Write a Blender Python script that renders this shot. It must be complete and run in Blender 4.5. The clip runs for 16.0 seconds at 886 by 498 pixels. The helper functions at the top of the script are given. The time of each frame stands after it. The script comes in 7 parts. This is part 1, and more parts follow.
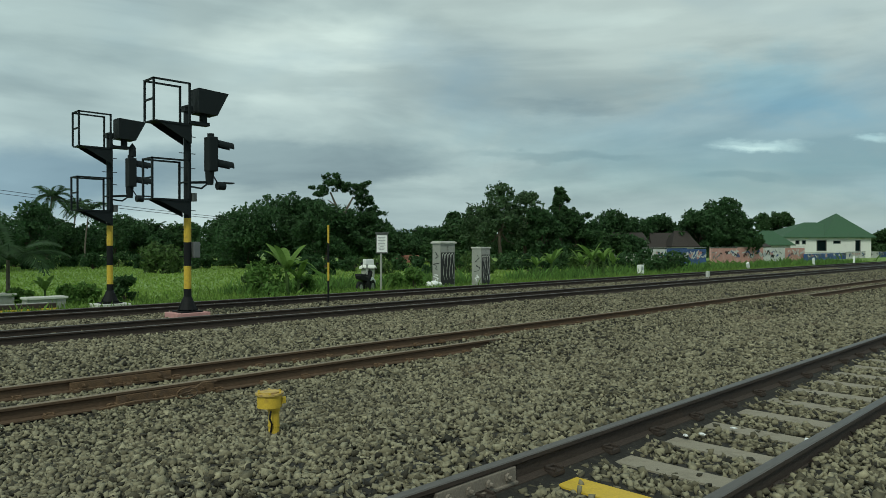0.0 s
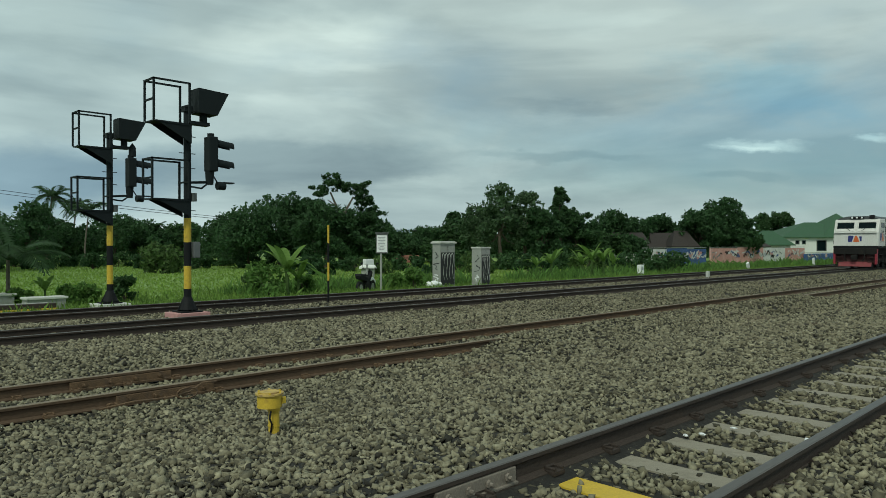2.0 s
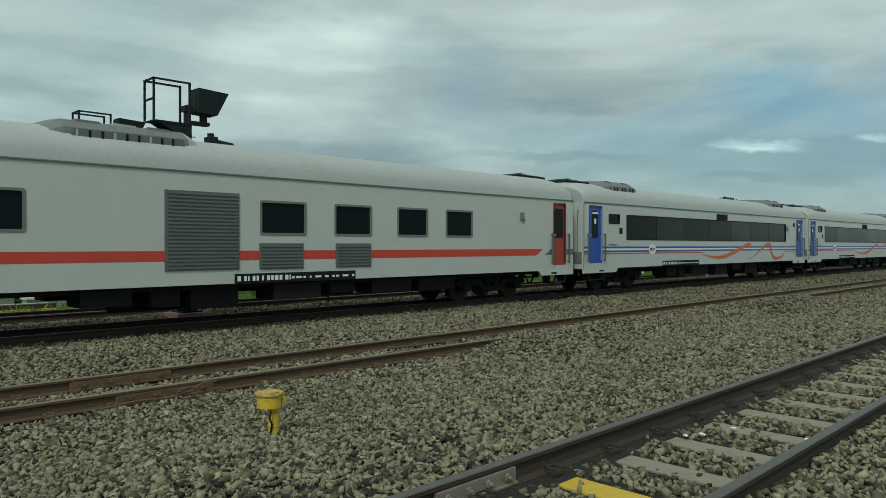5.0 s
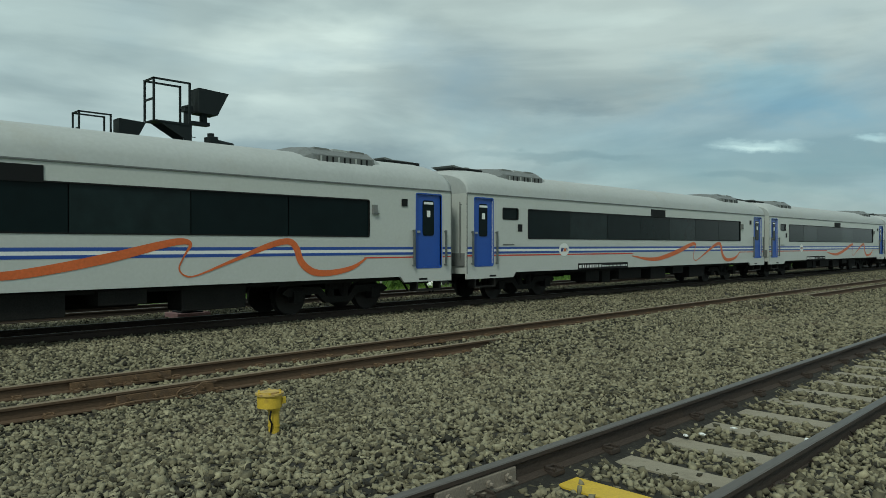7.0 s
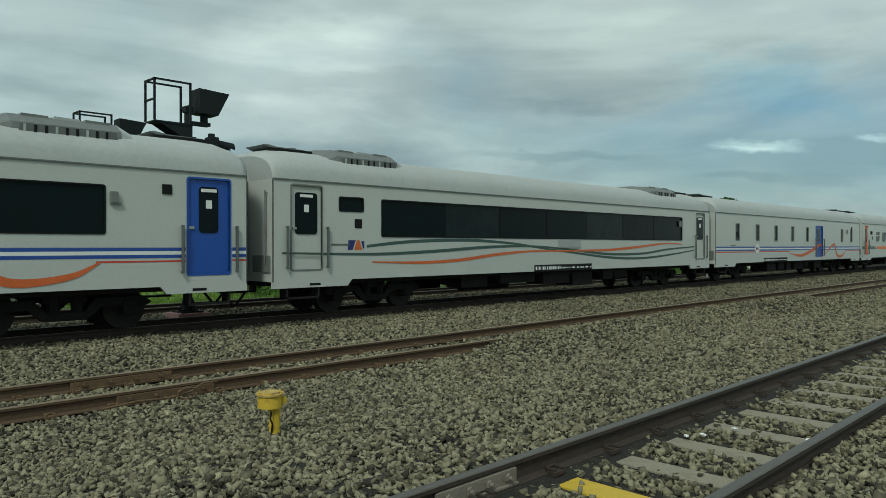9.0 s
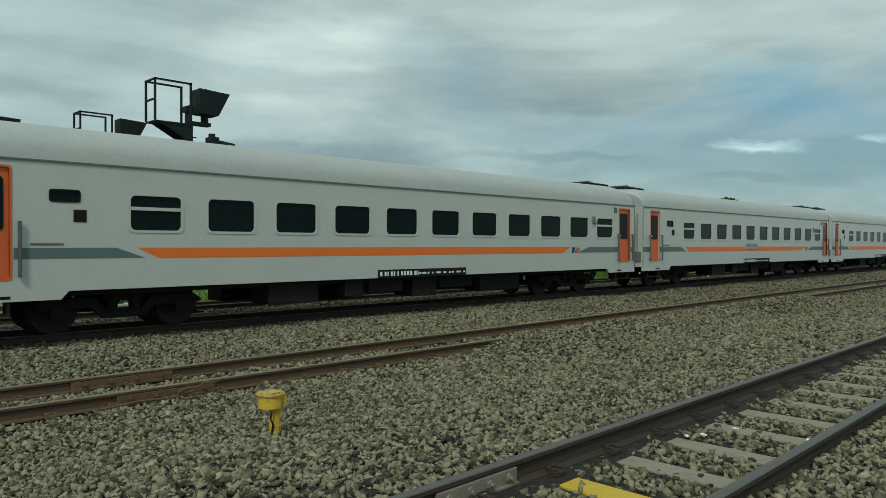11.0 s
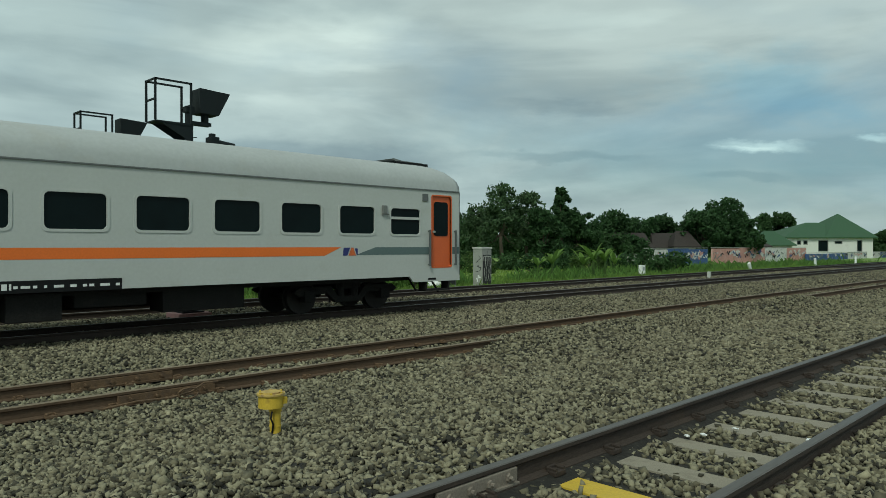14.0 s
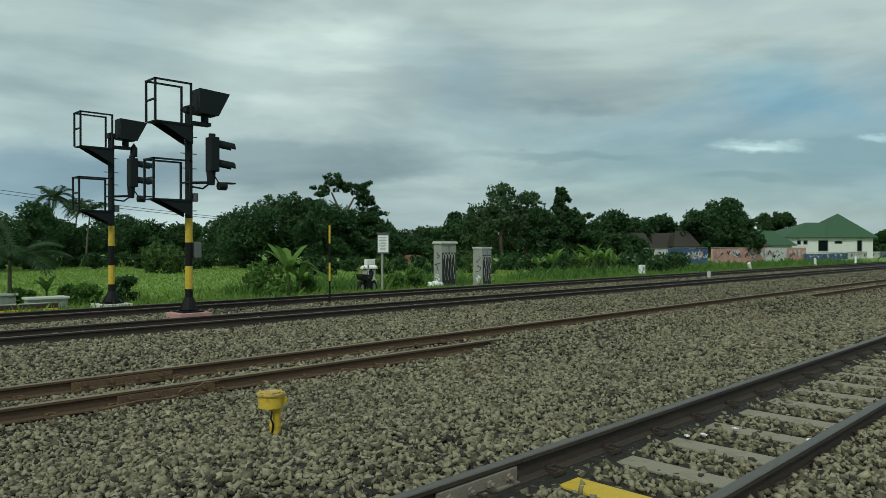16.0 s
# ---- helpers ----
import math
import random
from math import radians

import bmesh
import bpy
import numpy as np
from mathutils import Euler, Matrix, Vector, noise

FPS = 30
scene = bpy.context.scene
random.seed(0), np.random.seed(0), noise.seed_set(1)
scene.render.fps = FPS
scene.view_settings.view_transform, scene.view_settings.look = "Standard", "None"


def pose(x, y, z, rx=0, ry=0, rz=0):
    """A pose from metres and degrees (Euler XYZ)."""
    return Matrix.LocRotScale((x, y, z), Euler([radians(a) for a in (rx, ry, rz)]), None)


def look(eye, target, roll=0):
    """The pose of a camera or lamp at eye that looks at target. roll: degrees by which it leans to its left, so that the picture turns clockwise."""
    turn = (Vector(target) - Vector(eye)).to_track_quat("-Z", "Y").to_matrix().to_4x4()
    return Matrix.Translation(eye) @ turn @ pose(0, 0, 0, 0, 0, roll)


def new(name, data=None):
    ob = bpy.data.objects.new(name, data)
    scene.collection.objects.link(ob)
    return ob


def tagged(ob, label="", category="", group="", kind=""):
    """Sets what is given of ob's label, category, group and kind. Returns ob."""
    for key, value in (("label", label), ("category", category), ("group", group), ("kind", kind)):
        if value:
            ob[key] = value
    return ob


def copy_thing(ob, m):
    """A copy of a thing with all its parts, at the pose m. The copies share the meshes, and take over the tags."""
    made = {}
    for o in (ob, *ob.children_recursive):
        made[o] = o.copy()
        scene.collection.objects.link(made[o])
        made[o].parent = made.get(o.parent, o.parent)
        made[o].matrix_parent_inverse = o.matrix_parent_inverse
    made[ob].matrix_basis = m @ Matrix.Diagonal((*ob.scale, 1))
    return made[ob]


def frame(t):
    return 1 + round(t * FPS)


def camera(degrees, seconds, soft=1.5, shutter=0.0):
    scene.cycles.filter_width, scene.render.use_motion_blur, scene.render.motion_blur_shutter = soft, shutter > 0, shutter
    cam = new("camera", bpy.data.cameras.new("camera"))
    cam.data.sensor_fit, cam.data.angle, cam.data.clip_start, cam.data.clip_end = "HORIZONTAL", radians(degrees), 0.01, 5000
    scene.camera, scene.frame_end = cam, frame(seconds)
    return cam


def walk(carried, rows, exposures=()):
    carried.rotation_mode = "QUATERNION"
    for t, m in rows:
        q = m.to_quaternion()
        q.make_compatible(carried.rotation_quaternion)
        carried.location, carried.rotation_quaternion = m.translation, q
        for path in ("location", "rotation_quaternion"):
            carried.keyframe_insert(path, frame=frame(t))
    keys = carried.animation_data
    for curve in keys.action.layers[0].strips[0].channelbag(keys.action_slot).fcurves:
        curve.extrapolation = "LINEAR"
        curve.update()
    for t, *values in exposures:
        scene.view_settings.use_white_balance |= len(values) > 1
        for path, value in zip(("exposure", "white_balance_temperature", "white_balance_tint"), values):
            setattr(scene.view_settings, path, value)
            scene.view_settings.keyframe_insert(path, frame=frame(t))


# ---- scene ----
# ---------------------------------------------------------------- camera
cam = camera(63.94, 16.0, soft=0.6)
EYE = Vector((0.0, 0.0, 1.55))


def aim(turn, dip):
    """Camera pose: turn is the heading from the track's direction, dip the downward tilt, in degrees."""
    a, b = radians(turn), radians(dip)
    way = Vector((math.cos(a) * math.cos(b), math.sin(a) * math.cos(b), -math.sin(b)))
    return look(EYE, EYE + way * 10)


walk(cam, [(0.0, aim(45.0, 0.274)), (6.5, aim(45.0, 0.274)), (9.0, aim(45.05, 0.25)),
           (13.0, aim(45.10, 0.25)), (16.0, aim(45.10, 0.26))],
     exposures=[(0.0, 0.33, 6540, -6.5), (16.0, 0.33, 6540, -6.5)])

# ---------------------------------------------------------------- sky and sun
SUN_H, SUN_A = 48.0, 150.0


def make_sky():
    w = bpy.data.worlds.new("sky")
    scene.world = w
    w.use_nodes = True
    nt = w.node_tree
    nt.nodes.clear()
    N, Lk = nt.nodes.new, nt.links.new
    out, bg = N("ShaderNodeOutputWorld"), N("ShaderNodeBackground")
    sky = N("ShaderNodeTexSky")
    sky.sky_type, sky.sun_disc = "NISHITA", False
    sky.sun_elevation, sky.sun_rotation = radians(SUN_H), radians(90 - SUN_A)
    sky.dust_density, sky.air_density = 1.2, 1.0
    tc = N("ShaderNodeTexCoord")

    def clouds(scale, vec, detail, loc):
        m = N("ShaderNodeMapping")
        m.inputs["Scale"].default_value = vec
        m.inputs["Location"].default_value = loc
        n = N("ShaderNodeTexNoise")
        n.inputs["Scale"].default_value, n.inputs["Detail"].default_value = scale, detail
        n.inputs["Roughness"].default_value, n.inputs["Distortion"].default_value = 0.52, 0.35
        Lk(tc.outputs["Generated"], m.inputs["Vector"])
        Lk(m.outputs["Vector"], n.inputs["Vector"])
        return n

    def ramp(src, stops):
        r = N("ShaderNodeValToRGB")
        r.color_ramp.interpolation = "EASE"
        while len(r.color_ramp.elements) < len(stops):
            r.color_ramp.elements.new(0.5)
        for e, (p, c) in zip(r.color_ramp.elements, stops):
            e.position, e.color = p, (*c, 1)
        Lk(src, r.inputs["Fac"])
        return r

    def mix(fac, a, b, kind="MIX"):
        m = N("ShaderNodeMix")
        m.data_type, m.blend_type = "RGBA", kind
        for socket, value in ((m.inputs[0], fac), (m.inputs[6], a), (m.inputs[7], b)):
            if isinstance(value, (int, float)):
                socket.default_value = value
            elif isinstance(value, tuple):
                socket.default_value = (*value, 1)
            else:
                Lk(value, socket)
        return m.outputs[2]

    deck = clouds(1.15, (1.0, 1.0, 2.6), 5.0, (0.85, 0.62, 0.35))
    tone = ramp(deck.outputs["Fac"], [(0.30, (0.25, 0.295, 0.325)), (0.47, (0.40, 0.445, 0.465)), (0.66, (0.60, 0.635, 0.645))])
    wisps = clouds(2.2, (1.0, 1.0, 5.0), 9.0, (1.3, 0.4, 0.55))
    streak = ramp(wisps.outputs["Fac"], [(0.36, (0.66, 0.69, 0.72)), (0.54, (1.0, 1.0, 1.0)), (0.70, (1.26, 1.25, 1.23))])
    body = mix(0.75, tone.outputs["Color"], streak.outputs["Color"], "MULTIPLY")
    upward = N("ShaderNodeSeparateXYZ")
    Lk(tc.outputs["Generated"], upward.inputs[0])
    low = ramp(upward.outputs[2], [(0.0, (0.78, 0.83, 0.88)), (0.07, (0.80, 0.85, 0.90)), (0.14, (0.78, 0.83, 0.88)), (0.26, (1.04, 1.05, 1.06)), (0.45, (0.96, 0.96, 0.97))])
    # the deck thins towards the line's far end, where blue shows
    part_xyz = N("ShaderNodeSeparateXYZ")
    Lk(tc.outputs["Generated"], part_xyz.inputs[0])
    across = N("ShaderNodeMath")
    across.operation = "SUBTRACT"
    Lk(part_xyz.outputs[0], across.inputs[0])
    Lk(part_xyz.outputs[1], across.inputs[1])
    across_share = N("ShaderNodeMapRange")
    across_share.inputs[1].default_value, across_share.inputs[2].default_value = -1.0, 1.0
    Lk(across.outputs[0], across_share.inputs[0])
    thin_out = N("ShaderNodeMapRange")
    thin_out.interpolation_type = "SMOOTHSTEP"
    thin_out.inputs[1].default_value, thin_out.inputs[2].default_value = -0.05, 0.75
    thin_out.inputs[3].default_value, thin_out.inputs[4].default_value = 0.0, 0.20
    Lk(across.outputs[0], thin_out.inputs[0])
    lit_side = ramp(across_share.outputs[0], [(0.0, (1.28, 1.27, 1.25)), (0.55, (1.0, 1.0, 1.0))])
    body = mix(1.0, body, lit_side.outputs["Color"], "MULTIPLY")
    holes = clouds(1.6, (1.0, 1.0, 3.0), 5.0, (2.15, 1.7, 0.3))
    more = N("ShaderNodeMath")
    more.operation = "ADD"
    Lk(holes.outputs["Fac"], more.inputs[0])
    Lk(thin_out.outputs[0], more.inputs[1])
    gap = ramp(more.outputs[0], [(0.56, (0, 0, 0)), (0.82, (0.50, 0.50, 0.50))])
    blue = mix(1.0, sky.outputs["Color"], (0.075, 0.085, 0.085), "MULTIPLY")
    total = mix(gap.outputs["Color"], body, blue)
    total = mix(1.0, total, low.outputs["Color"], "MULTIPLY")

    # cloud forms over the field, by their sideways and upward share of the way ahead
    def calc(kind, a, b):
        m = N("ShaderNodeMath")
        m.operation = kind
        for socket, value in zip(m.inputs, (a, b)):
            if isinstance(value, (int, float)):
                socket.default_value = value
            else:
                Lk(value, socket)
        return m.outputs[0]

    def along(way):
        m = N("ShaderNodeVectorMath")
        m.operation = "DOT_PRODUCT"
        m.inputs[1].default_value = way
        Lk(tc.outputs["Generated"], m.inputs[0])
        return m.outputs["Value"]

    half = math.sqrt(0.5)
    ahead = along((half, half, 0.0))
    depth = calc("MAXIMUM", ahead, 0.05)
    aside = calc("ADD", calc("DIVIDE", along((half, -half, 0.0)), depth), calc("MULTIPLY", calc("LESS_THAN", ahead, 0.05), 50.0))
    above = calc("DIVIDE", along((0.0, 0.0, 1.0)), depth)
    plane = N("ShaderNodeCombineXYZ")
    Lk(aside, plane.inputs[0])
    Lk(above, plane.inputs[1])

    def ragged(scale, amount, stretch):
        m, n = N("ShaderNodeMapping"), N("ShaderNodeTexNoise")
        m.inputs["Scale"].default_value = stretch
        n.inputs["Scale"].default_value, n.inputs["Detail"].default_value, n.inputs["Roughness"].default_value = scale, 7.0, 0.6
        Lk(plane.outputs[0], m.inputs["Vector"])
        Lk(m.outputs["Vector"], n.inputs["Vector"])
        off, size, total_v = N("ShaderNodeVectorMath"), N("ShaderNodeVectorMath"), N("ShaderNodeVectorMath")
        off.operation, size.operation, total_v.operation = "SUBTRACT", "MULTIPLY", "ADD"
        off.inputs[1].default_value, size.inputs[1].default_value = (0.5, 0.5, 0.5), amount
        Lk(n.outputs["Color"], off.inputs[0])
        Lk(off.outputs[0], size.inputs[0])
        Lk(plane.outputs[0], total_v.inputs[0])
        Lk(size.outputs[0], total_v.inputs[1])
        return total_v.outputs[0]

    broad, torn = ragged(3.2, (0.55, 0.20, 0.0), (1.0, 2.2, 1.0)), ragged(9.0, (0.12, 0.045, 0.0), (1.0, 3.0, 1.0))

    def cloud(base, field, a, e, wide, tall, color, core=0.1):
        off, size, far = N("ShaderNodeVectorMath"), N("ShaderNodeVectorMath"), N("ShaderNodeVectorMath")
        off.operation, size.operation, far.operation = "SUBTRACT", "MULTIPLY", "LENGTH"
        off.inputs[1].default_value, size.inputs[1].default_value = (a, e, 0.0), (1 / wide, 1 / tall, 0.0)
        Lk(field, off.inputs[0])
        Lk(off.outputs[0], size.inputs[0])
        Lk(size.outputs[0], far.inputs[0])
        share_of = N("ShaderNodeMapRange")
        share_of.interpolation_type = "SMOOTHSTEP"
        share_of.inputs[1].default_value, share_of.inputs[2].default_value = core, 1.0
        share_of.inputs[3].default_value, share_of.inputs[4].default_value = 1.0, 0.0
        Lk(far.outputs["Value"], share_of.inputs[0])
        return mix(share_of.outputs[0], base, mix(1.0, base, color, "MULTIPLY"))

    for field, a, e, wide, tall, color, core in (
            (broad, -0.52, 0.28, 0.50, 0.16, (1.22, 1.21, 1.19), 0.1), (broad, -0.18, 0.21, 0.36, 0.11, (1.22, 1.20, 1.18), 0.1),
            (broad, 0.08, 0.14, 0.34, 0.07, (1.28, 1.26, 1.22), 0.1), (broad, 0.0, 0.33, 0.40, 0.05, (0.90, 0.91, 0.92), 0.1),
            (broad, 0.45, 0.225, 0.26, 0.085, (0.74, 0.93, 1.05), 0.2), (broad, 0.62, 0.10, 0.30, 0.07, (0.84, 0.93, 0.98), 0.2),
            (torn, -0.22, 0.118, 0.30, 0.042, (0.72, 0.76, 0.80), 0.55), (torn, -0.58, 0.095, 0.30, 0.075, (0.52, 0.61, 0.72), 0.35),
            (torn, 0.0, 0.072, 0.30, 0.030, (1.15, 1.14, 1.12), 0.1), (torn, 0.18, 0.195, 0.11, 0.014, (0.84, 0.86, 0.88), 0.3),
            (torn, 0.14, 0.127, 0.16, 0.010, (0.82, 0.85, 0.87), 0.3), (torn, 0.42, 0.100, 0.08, 0.010, (0.86, 0.89, 0.91), 0.3),
            (torn, 0.455, 0.140, 0.085, 0.011, (1.75, 1.62, 1.50), 0.1), (torn, 0.42, 0.134, 0.06, 0.007, (1.5, 1.42, 1.35), 0.1), (torn, 0.605, 0.150, 0.04, 0.010, (1.7, 1.6, 1.50), 0.1)):
        total = cloud(total, field, a, e, wide, tall, color, core)
    bg.inputs["Strength"].default_value = 1.0
    Lk(total, bg.inputs["Color"])
    Lk(bg.outputs["Background"], out.inputs["Surface"])


make_sky()
sun = new("sun", bpy.data.lights.new("sun", "SUN"))
sun.data.energy, sun.data.angle, sun.data.color = 1.4, radians(11), (1.0, 0.96, 0.90)
sun.matrix_world = look((0, 0, 60), Vector((0, 0, 60)) - Vector((math.cos(radians(SUN_A)) * math.cos(radians(SUN_H)), -abs(math.sin(radians(SUN_A))) * math.cos(radians(SUN_H)), math.sin(radians(SUN_H)))))


# ---------------------------------------------------------------- materials
def surface(name, color, rough=0.6, metal=0.0, var=0.15, scale=6.0, bump=0.0, fine=60.0, island=0.0, dirt=None, dirt_amount=0.0, dirt_scale=2.5, spec=0.4, stretch=(1, 1, 1)):
    """A node material: base colour with variation at two scales, optional dirt patches, fine relief."""
    m = bpy.data.materials.new(name)
    m.use_nodes = True
    nt = m.node_tree
    N, Lk = nt.nodes.new, nt.links.new
    b = nt.nodes["Principled BSDF"]
    tc, mp = N("ShaderNodeTexCoord"), N("ShaderNodeMapping")
    mp.inputs["Scale"].default_value = stretch
    Lk(tc.outputs["Object"], mp.inputs["Vector"])

    def noise_tex(s, d=4.0):
        n = N("ShaderNodeTexNoise")
        n.inputs["Scale"].default_value, n.inputs["Detail"].default_value = s, d
        Lk(mp.outputs["Vector"], n.inputs["Vector"])
        return n

    def rgb(fac, a, c, kind="MIX"):
        x = N("ShaderNodeMix")
        x.data_type, x.blend_type = "RGBA", kind
        for socket, value in ((x.inputs[0], fac), (x.inputs[6], a), (x.inputs[7], c)):
            if isinstance(value, (int, float)):
                socket.default_value = value
            elif isinstance(value, tuple):
                socket.default_value = (*value, 1)
            else:
                Lk(value, socket)
        return x.outputs[2]

    lo = tuple(max(0, c * (1 - var)) for c in color)
    hi = tuple(min(1, c * (1 + var)) for c in color)
    big, small = noise_tex(scale), noise_tex(fine)
    col = rgb(big.outputs["Fac"], lo, hi)
    g = N("ShaderNodeMapRange")
    g.inputs[1].default_value, g.inputs[2].default_value = 0.25, 0.75
    g.inputs[3].default_value, g.inputs[4].default_value = 1 - var * 0.9, 1 + var * 0.6
    Lk(small.outputs["Fac"], g.inputs[0])
    gc = N("ShaderNodeCombineColor")
    for i in range(3):
        Lk(g.outputs[0], gc.inputs[i])
    col = rgb(1.0, col, gc.outputs[0], "MULTIPLY")
    if island:
        geo, r = N("ShaderNodeNewGeometry"), N("ShaderNodeValToRGB")
        e = r.color_ramp.elements
        e[0].color, e[1].color = (1 - island, 1 - island, 1 - island, 1), (1 + island, 1 + island * 0.95, 1 + island * 0.85, 1)
        mid = e.new(0.5)
        mid.color = (1.0, 0.97, 0.90, 1)
        last = e.new(0.96)
        last.color = (1 + island * 0.55, 1 + island * 0.55, 1 + island * 0.5, 1)
        Lk(geo.outputs["Random Per Island"], r.inputs["Fac"])
        col = rgb(1.0, col, r.outputs["Color"], "MULTIPLY")
    if dirt:
        d = noise_tex(dirt_scale, 7.0)
        d.inputs["Roughness"].default_value = 0.68
        dm = N("ShaderNodeMapRange")
        dm.inputs[1].default_value, dm.inputs[2].default_value = 0.62 - dirt_amount * 0.3, 0.80 - dirt_amount * 0.25
        dm.inputs[4].default_value = min(1, 0.4 + dirt_amount)
        Lk(d.outputs["Fac"], dm.inputs[0])
        col = rgb(dm.outputs[0], col, dirt)
    Lk(col, b.inputs["Base Color"])
    rr = N("ShaderNodeMapRange")
    rr.inputs[3].default_value, rr.inputs[4].default_value = max(0.02, rough - 0.12), min(1, rough + 0.12)
    Lk(big.outputs["Fac"], rr.inputs[0])
    Lk(rr.outputs[0], b.inputs["Roughness"])
    b.inputs["Metallic"].default_value = metal
    b.inputs["Specular IOR Level"].default_value = spec
    if bump:
        bp = N("ShaderNodeBump")
        bp.inputs["Strength"].default_value, bp.inputs["Distance"].default_value = bump, 0.01
        Lk(small.outputs["Fac"], bp.inputs["Height"])
        Lk(bp.outputs["Normal"], b.inputs["Normal"])
    return m


M = {}
# bed coloured near-black, standing in for shade between the loose stones
M["ballast"] = surface("shade_dark_bed", (0.018, 0.017, 0.014), 0.95, var=0.45, scale=0.9, fine=22, bump=1.0, dirt=(0.05, 0.046, 0.036), dirt_amount=0.35, dirt_scale=14)
M["stone"] = surface("ballast_stone", (0.170, 0.159, 0.110), 0.9, var=0.18, scale=0.55, fine=45, bump=0.2, island=0.9, dirt=(0.125, 0.088, 0.060), dirt_amount=0.16, dirt_scale=0.5)
M["rail_side"] = surface("rusty_rail_side", (0.040, 0.030, 0.024), 0.85, var=0.35, scale=5, fine=90, bump=0.35, stretch=(0.3, 1, 1), dirt=(0.075, 0.048, 0.030), dirt_amount=0.2, dirt_scale=3)
M["rail_head"] = surface("worn_rail_head", (0.105, 0.098, 0.090), 0.5, metal=0.3, var=0.2, scale=4, fine=60, stretch=(0.15, 1, 1))
M["rail_rusty_head"] = surface("rusted_rail_head", (0.195, 0.155, 0.108), 0.62, metal=0.2, var=0.25, scale=4, fine=60, stretch=(0.2, 1, 1))
M["rail_brown"] = surface("brown_rusted_web", (0.088, 0.057, 0.035), 0.9, var=0.3, scale=5, fine=90, bump=0.35, stretch=(0.3, 1, 1), dirt=(0.14, 0.085, 0.05), dirt_amount=0.2, dirt_scale=3)
M["rust"] = surface("orange_rust", (0.13, 0.082, 0.046), 0.9, var=0.4, scale=9, fine=120, bump=0.5, dirt=(0.07, 0.05, 0.04), dirt_amount=0.4, dirt_scale=8)
M["rail_plate"] = surface("rusty_steel_plate", (0.20, 0.175, 0.145), 0.75, var=0.3, scale=8, fine=100, bump=0.4, dirt=(0.06, 0.042, 0.03), dirt_amount=0.3, dirt_scale=9)
M["sleeper"] = surface("concrete_sleeper", (0.255, 0.232, 0.180), 0.9, var=0.22, scale=5, fine=110, bump=0.5, dirt=(0.13, 0.115, 0.085), dirt_amount=0.4, dirt_scale=5)
M["yellow"] = surface("yellow_paint", (0.53, 0.37, 0.04), 0.6, var=0.16, scale=7, fine=80, bump=0.15, dirt=(0.28, 0.17, 0.04), dirt_amount=0.28, dirt_scale=9)
M["lid_yellow"] = surface("worn_yellow_paint", (0.46, 0.33, 0.09), 0.7, var=0.2, scale=9, fine=90, bump=0.2, dirt=(0.24, 0.15, 0.08), dirt_amount=0.55, dirt_scale=14)
M["black"] = surface("black_paint", (0.008, 0.009, 0.010), 0.7, var=0.3, scale=5, fine=60, bump=0.1, spec=0.2)
M["signal_black"] = surface("signal_black_paint", (0.010, 0.015, 0.017), 0.75, var=0.3, scale=4, fine=50, bump=0.1, spec=0.2)
M["white"] = surface("coach_white", (0.468, 0.492, 0.474), 0.36, var=0.05, scale=1.2, fine=16, dirt=(0.40, 0.41, 0.375), dirt_amount=0.14, dirt_scale=1.5, spec=0.5)
M["roof"] = surface("coach_roof", (0.37, 0.395, 0.395), 0.6, var=0.08, scale=1.3, fine=12, dirt=(0.34, 0.34, 0.31), dirt_amount=0.25, dirt_scale=1.2)
M["ac_grey"] = surface("air_conditioner_grey", (0.150, 0.165, 0.168), 0.6, var=0.2, scale=3, fine=25, dirt=(0.09, 0.09, 0.085), dirt_amount=0.35, dirt_scale=3)
M["glass"] = surface("tinted_glass", (0.005, 0.011, 0.012), 0.07, var=0.2, scale=1.0, fine=3, spec=0.06)
M["glass_pale"] = surface("paler_tinted_glass", (0.011, 0.020, 0.021), 0.10, var=0.35, scale=0.9, fine=3, spec=0.08)
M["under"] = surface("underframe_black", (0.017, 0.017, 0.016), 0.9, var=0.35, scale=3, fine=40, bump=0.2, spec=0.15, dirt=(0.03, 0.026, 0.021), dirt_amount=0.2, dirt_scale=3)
M["wheel"] = surface("wheel_steel", (0.022, 0.020, 0.018), 0.75, metal=0.2, var=0.3, scale=5, fine=50)
M["orange"] = surface("orange_paint", (0.76, 0.165, 0.026), 0.45, var=0.08, scale=2, fine=30)
M["door_orange"] = surface("door_orange", (0.62, 0.118, 0.032), 0.42, var=0.08, scale=2, fine=30)
M["door_red"] = surface("dull_red_door", (0.30, 0.050, 0.036), 0.5, var=0.15, scale=2, fine=30)
M["hand_steel"] = surface("dull_steel_rail", (0.13, 0.145, 0.145), 0.45, metal=0.5, var=0.2, scale=6, fine=60)
M["grey_green"] = surface("slate_green_paint", (0.105, 0.150, 0.150), 0.5, var=0.08, scale=2, fine=30)
M["blue"] = surface("blue_paint", (0.022, 0.068, 0.30), 0.4, var=0.1, scale=2, fine=30)
M["door_blue"] = surface("door_blue", (0.016, 0.075, 0.36), 0.38, var=0.1, scale=2, fine=30)
M["red"] = surface("red_paint", (0.50, 0.055, 0.035), 0.5, var=0.1, scale=2, fine=30)
M["ribbon"] = surface("burnt_orange_paint", (0.56, 0.125, 0.035), 0.45, var=0.18, scale=1.4, fine=20)
M["wave_green"] = surface("dark_green_line", (0.045, 0.085, 0.075), 0.5, var=0.1, scale=2, fine=30)
